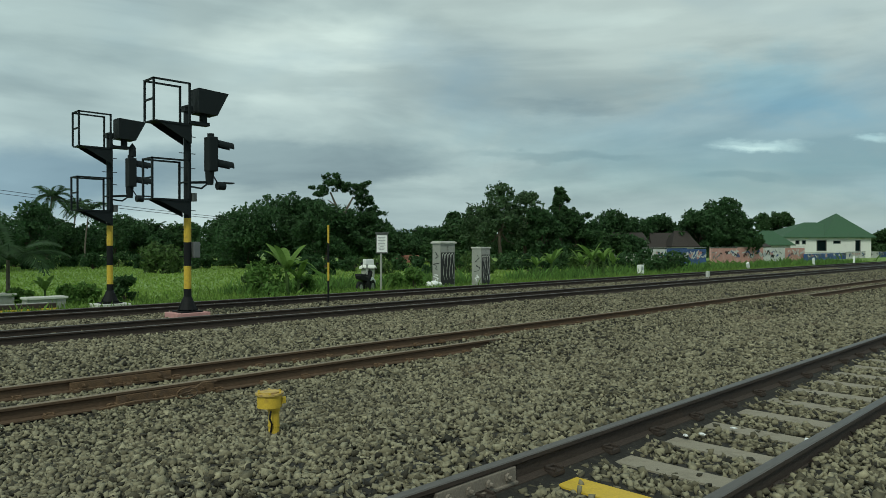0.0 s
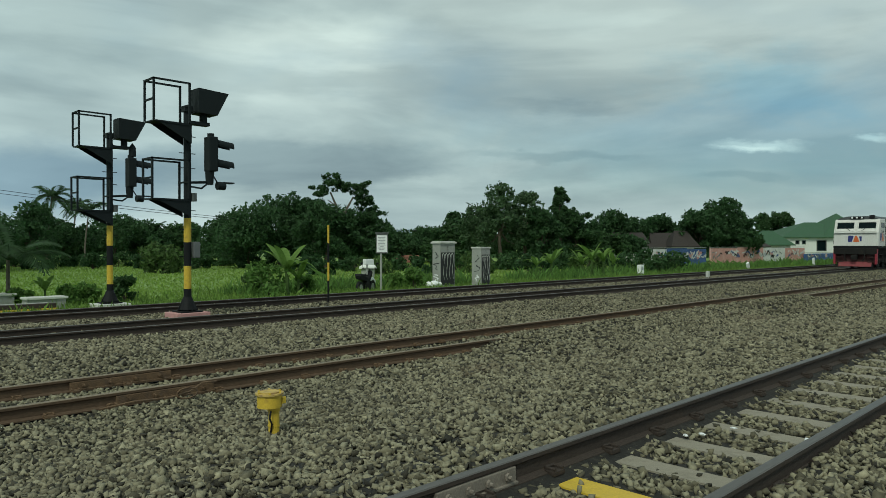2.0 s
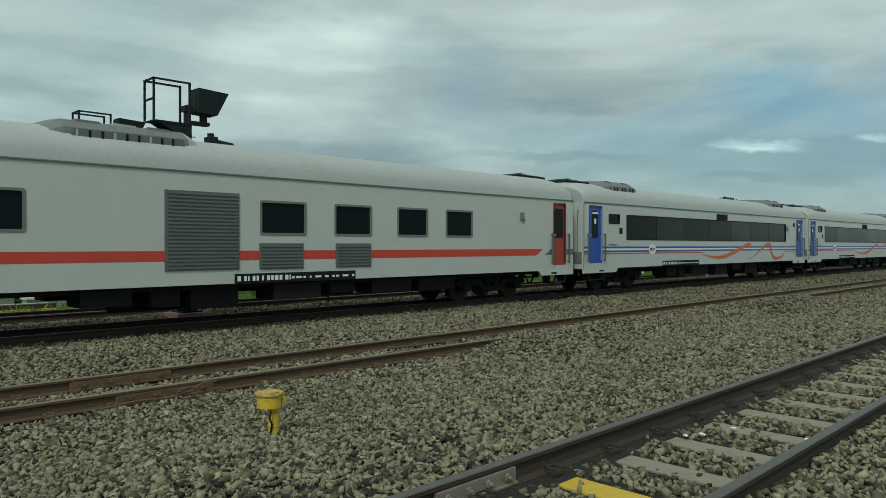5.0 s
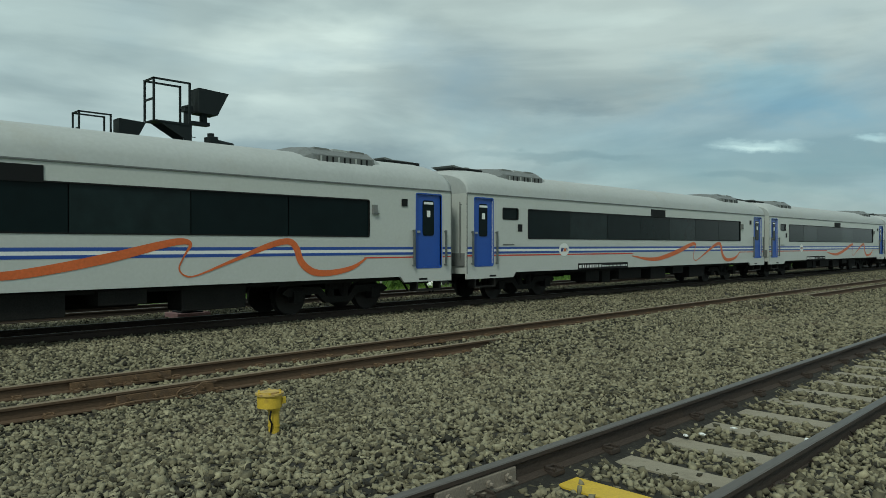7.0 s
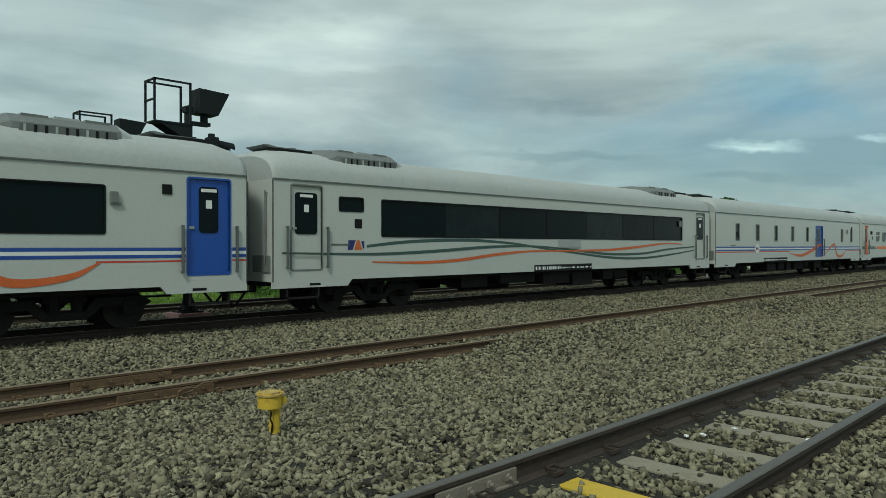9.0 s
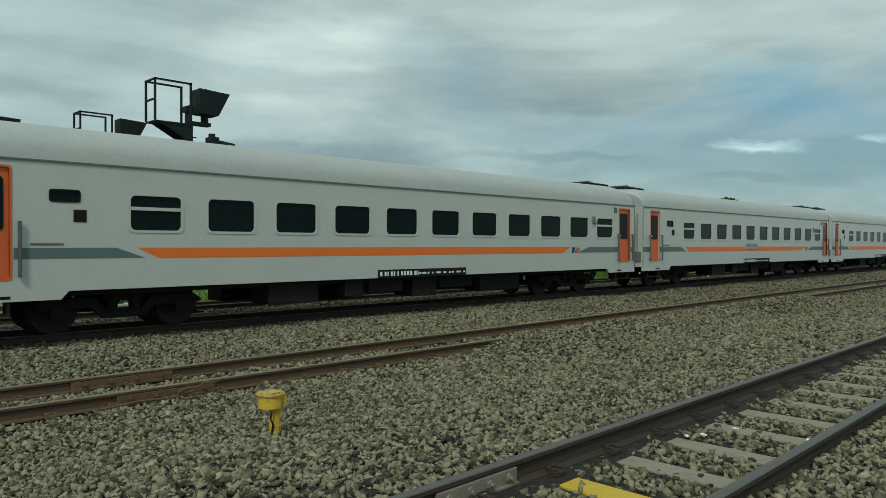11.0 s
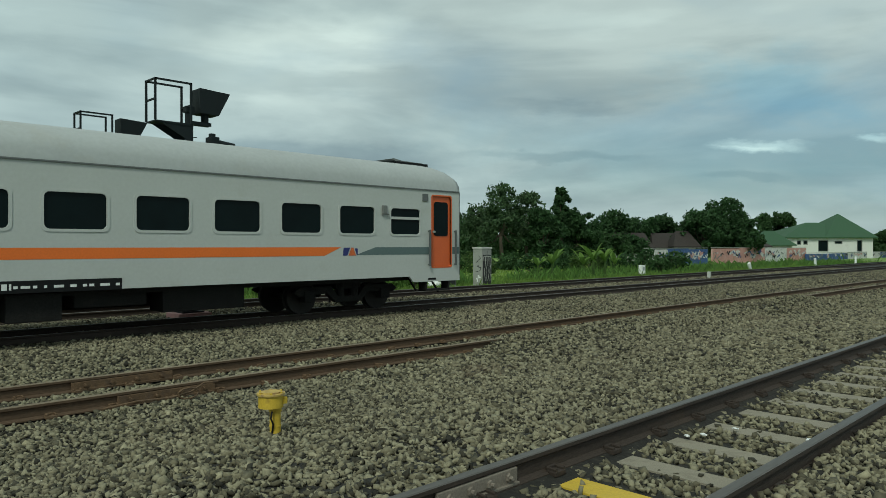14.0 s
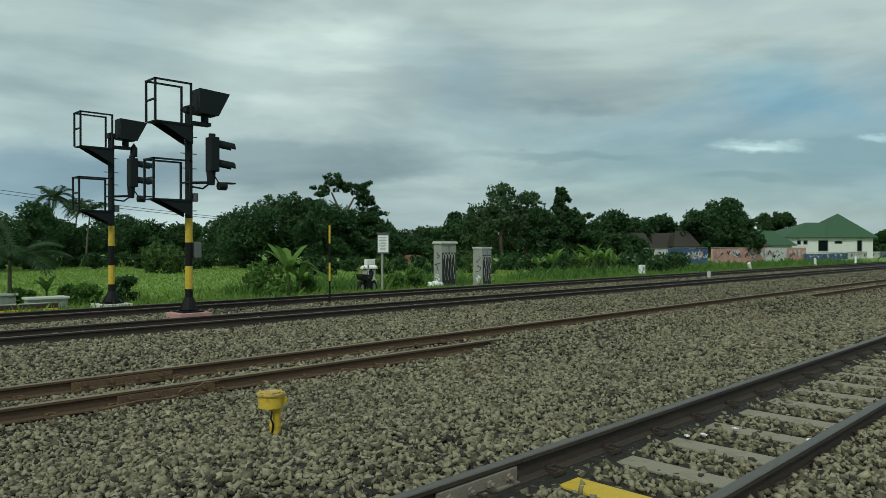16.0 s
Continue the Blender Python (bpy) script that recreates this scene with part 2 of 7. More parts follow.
M["gasket"] = surface("grey_seal", (0.16, 0.17, 0.165), 0.6, var=0.15, scale=3, fine=40)
M["chrome"] = surface("steel_handrail", (0.36, 0.37, 0.36), 0.35, metal=0.8, var=0.1, scale=6, fine=60)
M["sign_white"] = surface("sign_white", (0.72, 0.74, 0.73), 0.5, var=0.06, scale=3, fine=30)
M["louver"] = surface("grey_louver", (0.115, 0.125, 0.125), 0.6, var=0.1, scale=3, fine=30)
M["navy"] = surface("navy_paint", (0.022, 0.030, 0.15), 0.45, var=0.08, scale=2, fine=30)
M["grass_soil"] = surface("grass_soil", (0.140, 0.225, 0.048), 0.95, var=0.35, scale=0.12, fine=3, bump=0.6, dirt=(0.190, 0.265, 0.065), dirt_amount=0.45, dirt_scale=0.05)


# ---------------------------------------------------------------- mesh helpers
def part(name, bm, material, parent=None, label="", smooth=False):
    me = bpy.data.meshes.new(name)
    bmesh.ops.recalc_face_normals(bm, faces=bm.faces)
    if smooth:
        for f in bm.faces:
            f.smooth = True
    bm.to_mesh(me)
    bm.free()
    for one in (material if isinstance(material, (list, tuple)) else [material]):
        me.materials.append(one)
    ob = new(name, me)
    ob.parent = parent
    if label:
        tagged(ob, label)
    return ob


def share(ob, name, m, parent):
    """Another object on ob's mesh at the local pose m."""
    o = new(name, ob.data)
    o.parent = parent
    o.matrix_basis = m
    return o


def thing(name, m, label, category, group="", kind=""):
    e = new(name)
    e.empty_display_size = 0.3
    e.matrix_basis = m
    return tagged(e, label, category, group, kind)


def mesh_np(name, verts, faces, material, parent=None, smooth=False):
    me = bpy.data.meshes.new(name)
    verts, faces = np.asarray(verts, np.float32), np.asarray(faces, np.int32)
    k = faces.shape[1]
    me.vertices.add(len(verts))
    me.vertices.foreach_set("co", verts.ravel())
    me.loops.add(faces.size)
    me.loops.foreach_set("vertex_index", faces.ravel())
    me.polygons.add(len(faces))
    me.polygons.foreach_set("loop_start", np.arange(0, faces.size, k, dtype=np.int32))
    me.update(calc_edges=True)
    me.validate()
    if smooth:
        me.polygons.foreach_set("use_smooth", np.ones(len(faces), bool))
    for one in (material if isinstance(material, (list, tuple)) else [material]):
        me.materials.append(one)
    ob = new(name, me)
    ob.parent = parent
    return ob


def box(bm, x0, x1, y0, y1, z0, z1, bevel=0.0, m=None):
    r = bmesh.ops.create_cube(bm, size=1.0)
    t = Matrix.Translation(((x0 + x1) / 2, (y0 + y1) / 2, (z0 + z1) / 2)) @ Matrix.Diagonal((abs(x1 - x0), abs(y1 - y0), abs(z1 - z0), 1))
    if m is not None:
        t = m @ t
    bmesh.ops.transform(bm, matrix=t, verts=r["verts"])
    if bevel:
        edges = list({e for v in r["verts"] for e in v.link_edges})
        bmesh.ops.bevel(bm, geom=edges, offset=bevel, segments=2, affect="EDGES", profile=0.6)
    return bm


def rod(bm, p, q, r, n=8, r2=None):
    p, q = Vector(p), Vector(q)
    d = q - p
    made = bmesh.ops.create_cone(bm, cap_ends=True, segments=n, radius1=r, radius2=r if r2 is None else r2, depth=d.length)
    bmesh.ops.transform(bm, matrix=Matrix.Translation((p + q) / 2) @ d.to_track_quat("Z", "Y").to_matrix().to_4x4(), verts=made["verts"])
    return bm


def slab(bm, pts, y0, y1):
    """A prism: the outline pts in (x, z), from y0 to y1."""
    a = [bm.verts.new((x, y0, z)) for x, z in pts]
    b = [bm.verts.new((x, y1, z)) for x, z in pts]
    bm.faces.new(a)
    bm.faces.new(b[::-1])
    n = len(pts)
    for i in range(n):
        bm.faces.new((a[i], a[(i + 1) % n], b[(i + 1) % n], b[i]))
    return bm


def extrude_x(bm, pts, x0, x1, close=True):
    """A profile in (y, z) drawn from x0 to x1."""
    a = [bm.verts.new((x0, y, z)) for y, z in pts]
    b = [bm.verts.new((x1, y, z)) for y, z in pts]
    n = len(pts)
    for i in range(n if close else n - 1):
        bm.faces.new((a[i], a[(i + 1) % n], b[(i + 1) % n], b[i]))
    if close:
        bm.faces.new(a)
        bm.faces.new(b[::-1])
    return bm


B = bmesh.new

# ---------------------------------------------------------------- ground
MID_Y, TRAIN_Y, FAR_Y, NEAR_Y, NEAR_Z = 8.33, 14.30, 18.20, 2.14, 0.28


def smooth01(t):
    t = min(1.0, max(0.0, t))
    return t * t * (3 - 2 * t)


def heaped(x):
    """How far the ballast is heaped over the middle track's nearer rail."""
    return smooth01((x - 8.0) / 1.5) * (1 - smooth01((x - 22.5) / 3.0))


def height(x, y):
    """The ballast and field level at a place."""
    if y > 20.2:
        return -0.22 - 0.25 * smooth01((y - 20.2) / 3.0)
    z = -0.17
    if y < 6.8:
        z = -0.17 + 0.25 * smooth01((6.8 - y) / 3.2)
    heap = heaped(x)
    lift = heap * math.exp(-((y - 7.70) / (0.78 if y < 7.70 else 0.26)) ** 2)
    z += 0.185 * lift
    z += 0.05 * math.exp(-((y - 10.9) / 1.3) ** 2)
    z += 0.035 * noise.noise((x * 0.55, y * 0.7, 0.3)) + 0.02 * noise.noise((x * 1.7, y * 1.9, 4.0))
    if y < 0.5:
        z -= 0.1 * smooth01((0.5 - y) / 3)
    for c, g in ((NEAR_Y, NEAR_Z), (MID_Y, 0.0), (TRAIN_Y, 0.0), (FAR_Y, 0.0)):
        d = abs(y - c)
        if d < (1.2 if g else 0.9):
            if not g:
                if not (c == MID_Y and y < 8.5 and heap > 0.02):
                    z = min(z, -0.165)
            elif d < 0.56:
                z = g - 0.188
            elif d < 1.12:
                z = max(z, g - 0.115)
    return z


def make_ground():
    xs = [-3000, -1500, -700, -300, -120, -60, -30, -15, -8] + [-4 + 0.3 * i for i in range(181)] + [54, 60, 70, 85, 110, 150, 220, 350, 600, 1000, 1800, 3000]
    ys = [-3000, -1000, -300, -100, -40, -15, -6] + [-3 + 0.25 * i for i in range(96)] + [21.5, 22.5, 24, 27, 32, 40, 55, 80, 120, 200, 400, 900, 1800, 3500]
    verts = [(x, y, height(x, y)) for y in ys for x in xs]
    nx = len(xs)
    faces = [(j * nx + i, j * nx + i + 1, (j + 1) * nx + i + 1, (j + 1) * nx + i) for j in range(len(ys) - 1) for i in range(nx - 1)]
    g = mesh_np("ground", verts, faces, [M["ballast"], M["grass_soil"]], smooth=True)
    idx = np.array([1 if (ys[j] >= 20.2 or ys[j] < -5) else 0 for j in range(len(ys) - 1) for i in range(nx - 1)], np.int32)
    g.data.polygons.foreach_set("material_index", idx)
    tagged(g, "crushed stone bed darkened for shade between stones, beside a flat green field", "ground", kind="structure")


def stones(name, spots, size, seed, rich):
    """Loose crushed stones at the given (x, y) spots, as one joined mesh."""
    rng = np.random.default_rng(seed)
    k = 8 if rich else 6
    corners = np.array([(a, b, c) for a in (-1, 1) for b in (-1, 1) for c in (-1, 1)]) * 0.62
    kinds = 36
    pts, tris = [], []
    for j in range(kinds):
        # broken stone: a knocked-about block near the camera, a rough double pyramid farther off
        v = corners + rng.uniform(-0.48, 0.48, (8, 3)) if rich else rng.normal(size=(k, 3))
        if not rich:
            v /= np.linalg.norm(v, axis=1, keepdims=True)
        bm = B()
        for co in v * rng.uniform(0.80, 1.18, (k, 1)):
            bm.verts.new(co)
        bmesh.ops.convex_hull(bm, input=list(bm.verts))
        bm.verts.index_update()
        pts.append(np.array([w.co[:] for w in bm.verts]) * np.array([1.22, 1.0, 0.74]))
        tris.append(np.array([[w.index for w in f.verts] for f in bm.faces if len(f.verts) == 3]))
        bm.free()
    n = len(spots)
    kind = rng.integers(0, kinds, n)
    v = np.stack([np.resize(o, (k, 3)) if len(o) == k else np.concatenate([o, np.repeat(o[:1], k - len(o), 0)]) for o in pts])[kind]
    v = v * (size * rng.lognormal(0, 0.20, (n, 1, 1))) * rng.uniform(0.70, 1.30, (n, 1, 3))
    turn, tip, way = rng.uniform(0, 2 * np.pi, n), rng.normal(0, 0.85, n), rng.uniform(0, 2 * np.pi, n)
    tilt = np.stack([np.cos(tip / 2), np.sin(tip / 2) * np.cos(way), np.sin(tip / 2) * np.sin(way), np.zeros(n)], 1)
    c, s = np.cos(turn / 2), np.sin(turn / 2)
    q = np.stack([tilt[:, 0] * c, tilt[:, 1] * c + tilt[:, 2] * s, tilt[:, 2] * c - tilt[:, 1] * s, tilt[:, 0] * s], 1)
    w, x, y, z = q.T
    R = np.stack([1 - 2 * (y * y + z * z), 2 * (x * y - w * z), 2 * (x * z + w * y), 2 * (x * y + w * z), 1 - 2 * (x * x + z * z), 2 * (y * z - w * x), 2 * (x * z - w * y), 2 * (y * z + w * x), 1 - 2 * (x * x + y * y)], 1).reshape(n, 3, 3)
    v = np.einsum("nij,nkj->nki", R, v)
    base = np.array([(a, b, height(a, b)) for a, b in spots])
    base[:, 2] += rng.uniform(-0.7, 1.0, n) * size
    v = (v + base[:, None]).reshape(-1, 3)
    f = np.concatenate([(tris[j][None] + (np.nonzero(kind == j)[0] * k)[:, None, None]).reshape(-1, 3) for j in range(kinds)])
    return tagged(mesh_np(name, v, f, M["stone"]), "loose grey-brown crushed stone ballast beside the rails", "ballast", kind="stuff")


def clear_of_rails(x, y):
    for c in (NEAR_Y, MID_Y, TRAIN_Y, FAR_Y):
        if min(abs(y - c - 0.567), abs(y - c + 0.567)) < (0.052 if c == NEAR_Y else 0.075):
            return c == MID_Y and y < c and heaped(x) > 0.55
    return True


def scatter(seed, y0, y1, density, x0=-1, x1=59, outer=False):
    """Spots over a band beside the tracks; density falls off along the line and to its sides."""
    rng = random.Random(seed)
    out = []
    for _ in range(int((y1 - y0) * (x1 - x0) * 1100 * (0.085 if outer else 1))):
        y, x = rng.uniform(y0, y1), rng.uniform(x0, x1)
        side = y > 4.6 * x + 1.2 or y < 0.21 * x - 0.4
        if side != outer or not clear_of_rails(x, y):
            continue
        if abs(y - NEAR_Y) < 0.95 and abs((x - 0.345 + 0.3275) % 0.655 - 0.3275) < 0.135 and abs(y - NEAR_Y) < 0.6 and rng.random() < 0.97:
            continue
        if rng.random() * 1100 < density(x, y):
            out.append((x, y))
    return out


make_ground()


def make_ballast():
    near = scatter(1, 0.2, 13.2, lambda x, y: 930 if x + y < 13 else 0)
    stones("ballast_stones", near, 0.0218, 11, True)
    middle = scatter(2, 0.2, 20.1, lambda x, y: 0 if x + y < 13 else (480 if x + y < 25 else 0))
    stones("ballast_stones_middle", middle, 0.0270, 12, True)
    far = scatter(4, 0.2, 20.1, lambda x, y: 0 if x + y < 25 else (330 if x + y < 34 else 190 if x + y < 46 else 90))
    stones("ballast_stones_far", far, 0.040, 14, False)
    rest = scatter(3, -2.8, 20.1, lambda x, y: 830, -9, 24, True)
    stones("ballast_stones_outer", rest, 0.050, 13, False)


# ---------------------------------------------------------------- tracks
RAIL = [(-0.062, 0.0), (0.062, 0.0), (0.062, 0.012), (0.012, 0.028), (0.009, 0.105), (0.034, 0.122), (0.034, 0.146), (0.027, 0.152), (-0.027, 0.152), (-0.034, 0.146), (-0.034, 0.122), (-0.009, 0.105), (-0.012, 0.028), (-0.062, 0.012)]


def make_rail(parent, y, top, head, web, x0=-350.0, x1=900.0):
    bm = B()
    extrude_x(bm, [(y + a, top - 0.152 + b) for a, b in RAIL], x0, x1)
    ob = part("rail", bm, [web, head], parent)
    for p in ob.data.polygons:
        if p.normal.z > 0.4 and p.center.z > top - 0.01:
            p.material_index = 1
    return ob


def sleeper_mesh():
    bm = B()
    pts = [(-0.125, -0.2), (0.125, -0.2), (0.105, -0.0), (-0.105, 0.0)]
    a = []
    for y, dz in ((-1.0, 0), (-0.75, 0), (-0.38, -0.02), (0.38, -0.02), (0.75, 0), (1.0, 0)):
        a.append([bm.verts.new((x, y, z + dz)) for x, z in pts])
    for s, t in zip(a, a[1:]):
        for i in range(4):
            bm.faces.new((s[i], s[(i + 1) % 4], t[(i + 1) % 4], t[i]))
    bm.faces.new(a[0])
    bm.faces.new(a[-1][::-1])
    return bm


def clip_mesh():
    bm = B()
    box(bm, -0.055, 0.055, -0.035, 0.045, -0.01, 0.022, 0.006)
    rod(bm, (-0.04, -0.03, 0.03), (-0.04, 0.045, 0.03), 0.011, 6)
    rod(bm, (0.04, -0.03, 0.03), (0.04, 0.045, 0.03), 0.011, 6)
    rod(bm, (-0.045, 0.045, 0.032), (0.045, 0.045, 0.032), 0.011, 6)
    return bm


def fishplate(parent, x0, x1, y, top, mat, side=-1):
    bm = B()
    box(bm, x0, x1, y + side * 0.012, y + side * 0.042, top - 0.128, top - 0.040, 0.006)
    box(bm, x0, x1, y + side * 0.012, y + side * 0.060, top - 0.138, top - 0.122, 0.004)
    p = part("fishplate", bm, mat, parent, "rusty bolted fishplate")
    n = 4
    for i in range(n):
        x = x0 + (x1 - x0) * (i + 0.5) / n
        b = B()
        rod(b, (x, y + side * 0.040, top - 0.085), (x, y + side * 0.058, top - 0.085), 0.026, 6)
        rod(b, (x, y + side * 0.058, top - 0.085), (x, y + side * 0.080, top - 0.085), 0.013, 8)
        part("bolt", b, mat, p)


def track(y, top, label, head, sleepers, clips, x0, pitch=0.6):
    t = thing("railway_track", pose(0, 0, 0), label, "railway track", group="parallel railway tracks")
    for s in (-0.567, 0.567):
        make_rail(t, y + s, top, head, M["rail_brown"] if y == MID_Y else M["rail_side"])
    first, clip = None, None
    for i in range(sleepers):
        m = pose(x0 + i * pitch, y, top - 0.157)
        if y == NEAR_Y and i == 14:
            part("sleeper", sleeper_mesh(), M["yellow"], t, "sleeper painted yellow").matrix_basis = m
        elif first is None:
            first = part("sleeper", sleeper_mesh(), M["sleeper"], t)
            first.matrix_basis = m
        else:
            share(first, "sleeper", m, t)
    for i in range(clips):
        for s in (-0.567, 0.567):
            for e in (-1, 1):
                m = pose(x0 + i * pitch, y + s + e * 0.078, top - 0.145, 0, 0, 0 if e < 0 else 180)
                if clip is None:
                    clip = part("rail_clip", clip_mesh(), M["rust"] if y == MID_Y else M["rail_side"], t)
                    clip.matrix_basis = m
                else:
                    share(clip, "rail_clip", m, t)
    return t


near_track = track(NEAR_Y, NEAR_Z, "siding track of dark steel rails on concrete sleepers", M["rail_head"], 56, 28, 0.345 - 9 * 0.655, 0.655)
mid_track = track(MID_Y, 0.0, "rusty brown track half buried in grey ballast", M["rail_rusty_head"], 0, 40, 1.0)
train_track = track(TRAIN_Y, 0.0, "running track of dark rails on grey ballast", M["rail_head"], 105, 0, -8.0)
far_track = track(FAR_Y, 0.0, "dark railed track along the grass edge", M["rail_head"], 115, 0, -8.0)
fishplate(mid_track, 2.75, 3.95, MID_Y + 0.567, 0.0, M["rust"])
fishplate(mid_track, 2.85, 3.95, MID_Y - 0.567, 0.0, M["rust"])
fishplate(near_track, 2.62, 3.28, NEAR_Y + 0.567, NEAR_Z, M["rail_plate"])
# ---------------------------------------------------------------- train: coaches
M["board_grey"] = surface("board_grey", (0.34, 0.36, 0.37), 0.6, var=0.1)
HALF, SILL, GUTTER, ROOF = 1.495, 0.80, 2.94, 3.69
U0, U1, PITCH = 0.28, 20.57, 20.87


def side_wall(bm, u0, u1, z0, z1, holes, y, deep):
    """A wall face with openings and their reveals, on the plane y; deep is the reveal's depth inwards."""
    us = sorted({u0, u1, *[h[0] for h in holes], *[h[1] for h in holes]})
    zs = sorted({z0, z1, *[h[2] for h in holes], *[h[3] for h in holes]})
    inw = y - math.copysign(deep, y)
    for a, b in zip(us, us[1:]):
        for c, d in zip(zs, zs[1:]):
            cu, cz = (a + b) / 2, (c + d) / 2
            if any(h[0] < cu < h[1] and h[2] < cz < h[3] for h in holes):
                continue
            bm.faces.new([bm.verts.new(p) for p in ((a, y, c), (b, y, c), (b, y, d), (a, y, d))])
    for h in holes:
        c = [(h[0], h[2]), (h[1], h[2]), (h[1], h[3]), (h[0], h[3])]
        for i in range(4):
            p, q = c[i], c[(i + 1) % 4]
            bm.faces.new([bm.verts.new(v) for v in ((p[0], y, p[1]), (q[0], y, q[1]), (q[0], inw, q[1]), (p[0], inw, p[1]))])


def rounded(u0, u1, z0, z1, r, n=4):
    pts = []
    for cx, cz, a in ((u1 - r, z1 - r, 0), (u0 + r, z1 - r, 90), (u0 + r, z0 + r, 180), (u1 - r, z0 + r, 270)):
        for i in range(n + 1):
            t = radians(a + 90 * i / n)
            pts.append((cx + r * math.cos(t), cz + r * math.sin(t)))
    return pts


def ring(bm, outer, inner, y0, y1):
    """A frame between two outlines of equal length, from y0 to y1."""
    rows = [[bm.verts.new((p[0], y, p[1])) for p in pts] for pts, y in ((outer, y0), (outer, y1), (inner, y1), (inner, y0))]
    n = len(outer)
    for a, b in zip(rows, rows[1:] + rows[:1]):
        for i in range(n):
            bm.faces.new((a[i], a[(i + 1) % n], b[(i + 1) % n], b[i]))


def grow(u0, u1, z0, z1, d):
    return u0 - d, u1 + d, z0 - d, z1 + d


def decal(parent, name, pts, mat, y, label=""):
    bm = B()
    bm.faces.new([bm.verts.new((u, y, z)) for u, z in pts])
    return part(name, bm, mat, parent, label)


def band(parent, name, rows, mat, y, label=""):
    """A painted ribbon along points (u, z, width), smoothed."""
    pts = [Vector(r) for r in rows]
    fine = []
    for i in range(len(pts) - 1):
        p0, p1, p2, p3 = pts[max(0, i - 1)], pts[i], pts[i + 1], pts[min(len(pts) - 1, i + 2)]
        for k in range(6):
            t = k / 6
            fine.append(0.5 * ((2 * p1) + (p2 - p0) * t + (2 * p0 - 5 * p1 + 4 * p2 - p3) * t * t + (3 * p1 - p0 - 3 * p2 + p3) * t ** 3))
    fine.append(pts[-1])
    bm = B()
    last = None
    for i, p in enumerate(fine):
        d = fine[min(len(fine) - 1, i + 1)] - fine[max(0, i - 1)]
        n = Vector((-d.y, d.x, 0)).normalized() * max(0.004, p.z) / 2
        row = [bm.verts.new((p.x + n.x, y, p.y + n.y)), bm.verts.new((p.x - n.x, y, p.y - n.y))]
        if last:
            bm.faces.new((last[0], last[1], row[1], row[0]))
        last = row
    return part(name, bm, mat, parent, label)


def stripe(car, pts, mat, y, doors, label=""):
    """A painted stripe (low left, low right, top right, top left) that stops at each door frame."""
    (a, z0), (b, _), (c, z1), (d, _) = pts
    for u0, u1 in sorted((h[0] - 0.055, h[1] + 0.055) for h in doors):
        if u0 > max(a, d) and u1 < min(b, c):
            decal(car, "stripe", [(a, z0), (u0, z0), (u0, z1), (d, z1)], mat, y, label)
            a = d = u1
    decal(car, "stripe", [(a, z0), (b, z0), (c, z1), (d, z1)], mat, y, label)


def emblem(parent, u, z, w, h, y, a="navy", b="ribbon"):
    """A mark of three slanted bars, in plain colours."""
    shapes = ((a, [(0.0, 0), (0.30, 0), (0.48, 1), (0.05, 1)]),
              (b, [(0.38, 0), (0.88, 0), (0.70, 1), (0.56, 1)]),
              (a, [(0.92, 0.12), (1.0, 0.12), (1.0, 0.9), (0.80, 0.9)]))
    for m, pts in shapes:
        decal(parent, "emblem", [(u + w * p, z + h * q) for p, q in pts], M[m], y, "plain coloured emblem shape")


def bars(parent, name, u0, u1, z0, z1, n, y, back="black", ink="sign_white"):
    """A number plate of unreadable marks: plain bars on a field."""
    b = decal(parent, name, [(u0, z0), (u1, z0), (u1, z1), (u0, z1)], M[back], y, "small panel with plain marks")
    bm = B()
    rng = random.Random(int(u0 * 100) + n)
    a, tall = u0 + 0.02 * (u1 - u0), z1 - z0
    while a < u1 - 0.03 * (u1 - u0):
        big = a < u0 + 0.42 * (u1 - u0)
        e = min(u1, a + tall * (rng.uniform(0.16, 0.42) if big else rng.uniform(0.20, 0.80)))
        lo, hi = z0 + tall * (0.26 if big else 0.36), z0 + tall * (0.76 if big else 0.58)
        bm.faces.new([bm.verts.new(p) for p in ((a, y - 0.003, lo), (e, y - 0.003, lo), (e, y - 0.003, hi), (a, y - 0.003, hi))])
        a = e + tall * (rng.choice((0.14, 0.14, 0.34)) if big else rng.choice((0.2, 0.5)))
    tagged(part("lettering_strip", bm, M[ink], b), kind="stuff")


def lettering(parent, words, u, z, width, y, mat):
    """Painted words on a side that faces the near rails, as a flat mesh."""
    cu = bpy.data.curves.new("lettering", "FONT")
    cu.body, cu.size = words, 0.1
    ob = bpy.data.objects.new("lettering", cu)
    me = bpy.data.meshes.new_from_object(ob)
    bpy.data.objects.remove(ob)
    wide = max(v.co.x for v in me.vertices)
    for v in me.vertices:
        v.co = (u + v.co.x * width / wide, y, z + v.co.y)
    me.materials.clear()
    me.materials.append(mat)
    o = new("painted_lettering", me)
    o.parent = parent
    return tagged(o, "black painted depot words")


def roof_profile(half=HALF, z0=GUTTER, z1=ROOF, n=14):
    pts = []
    for i in range(n + 1):
        a = math.pi * i / n
        c, s = math.cos(a), math.sin(a)
        y = -half * math.copysign(abs(c) ** 0.72, c)
        pts.append((y, z0 + (z1 - z0) * s ** 0.85))
    return pts


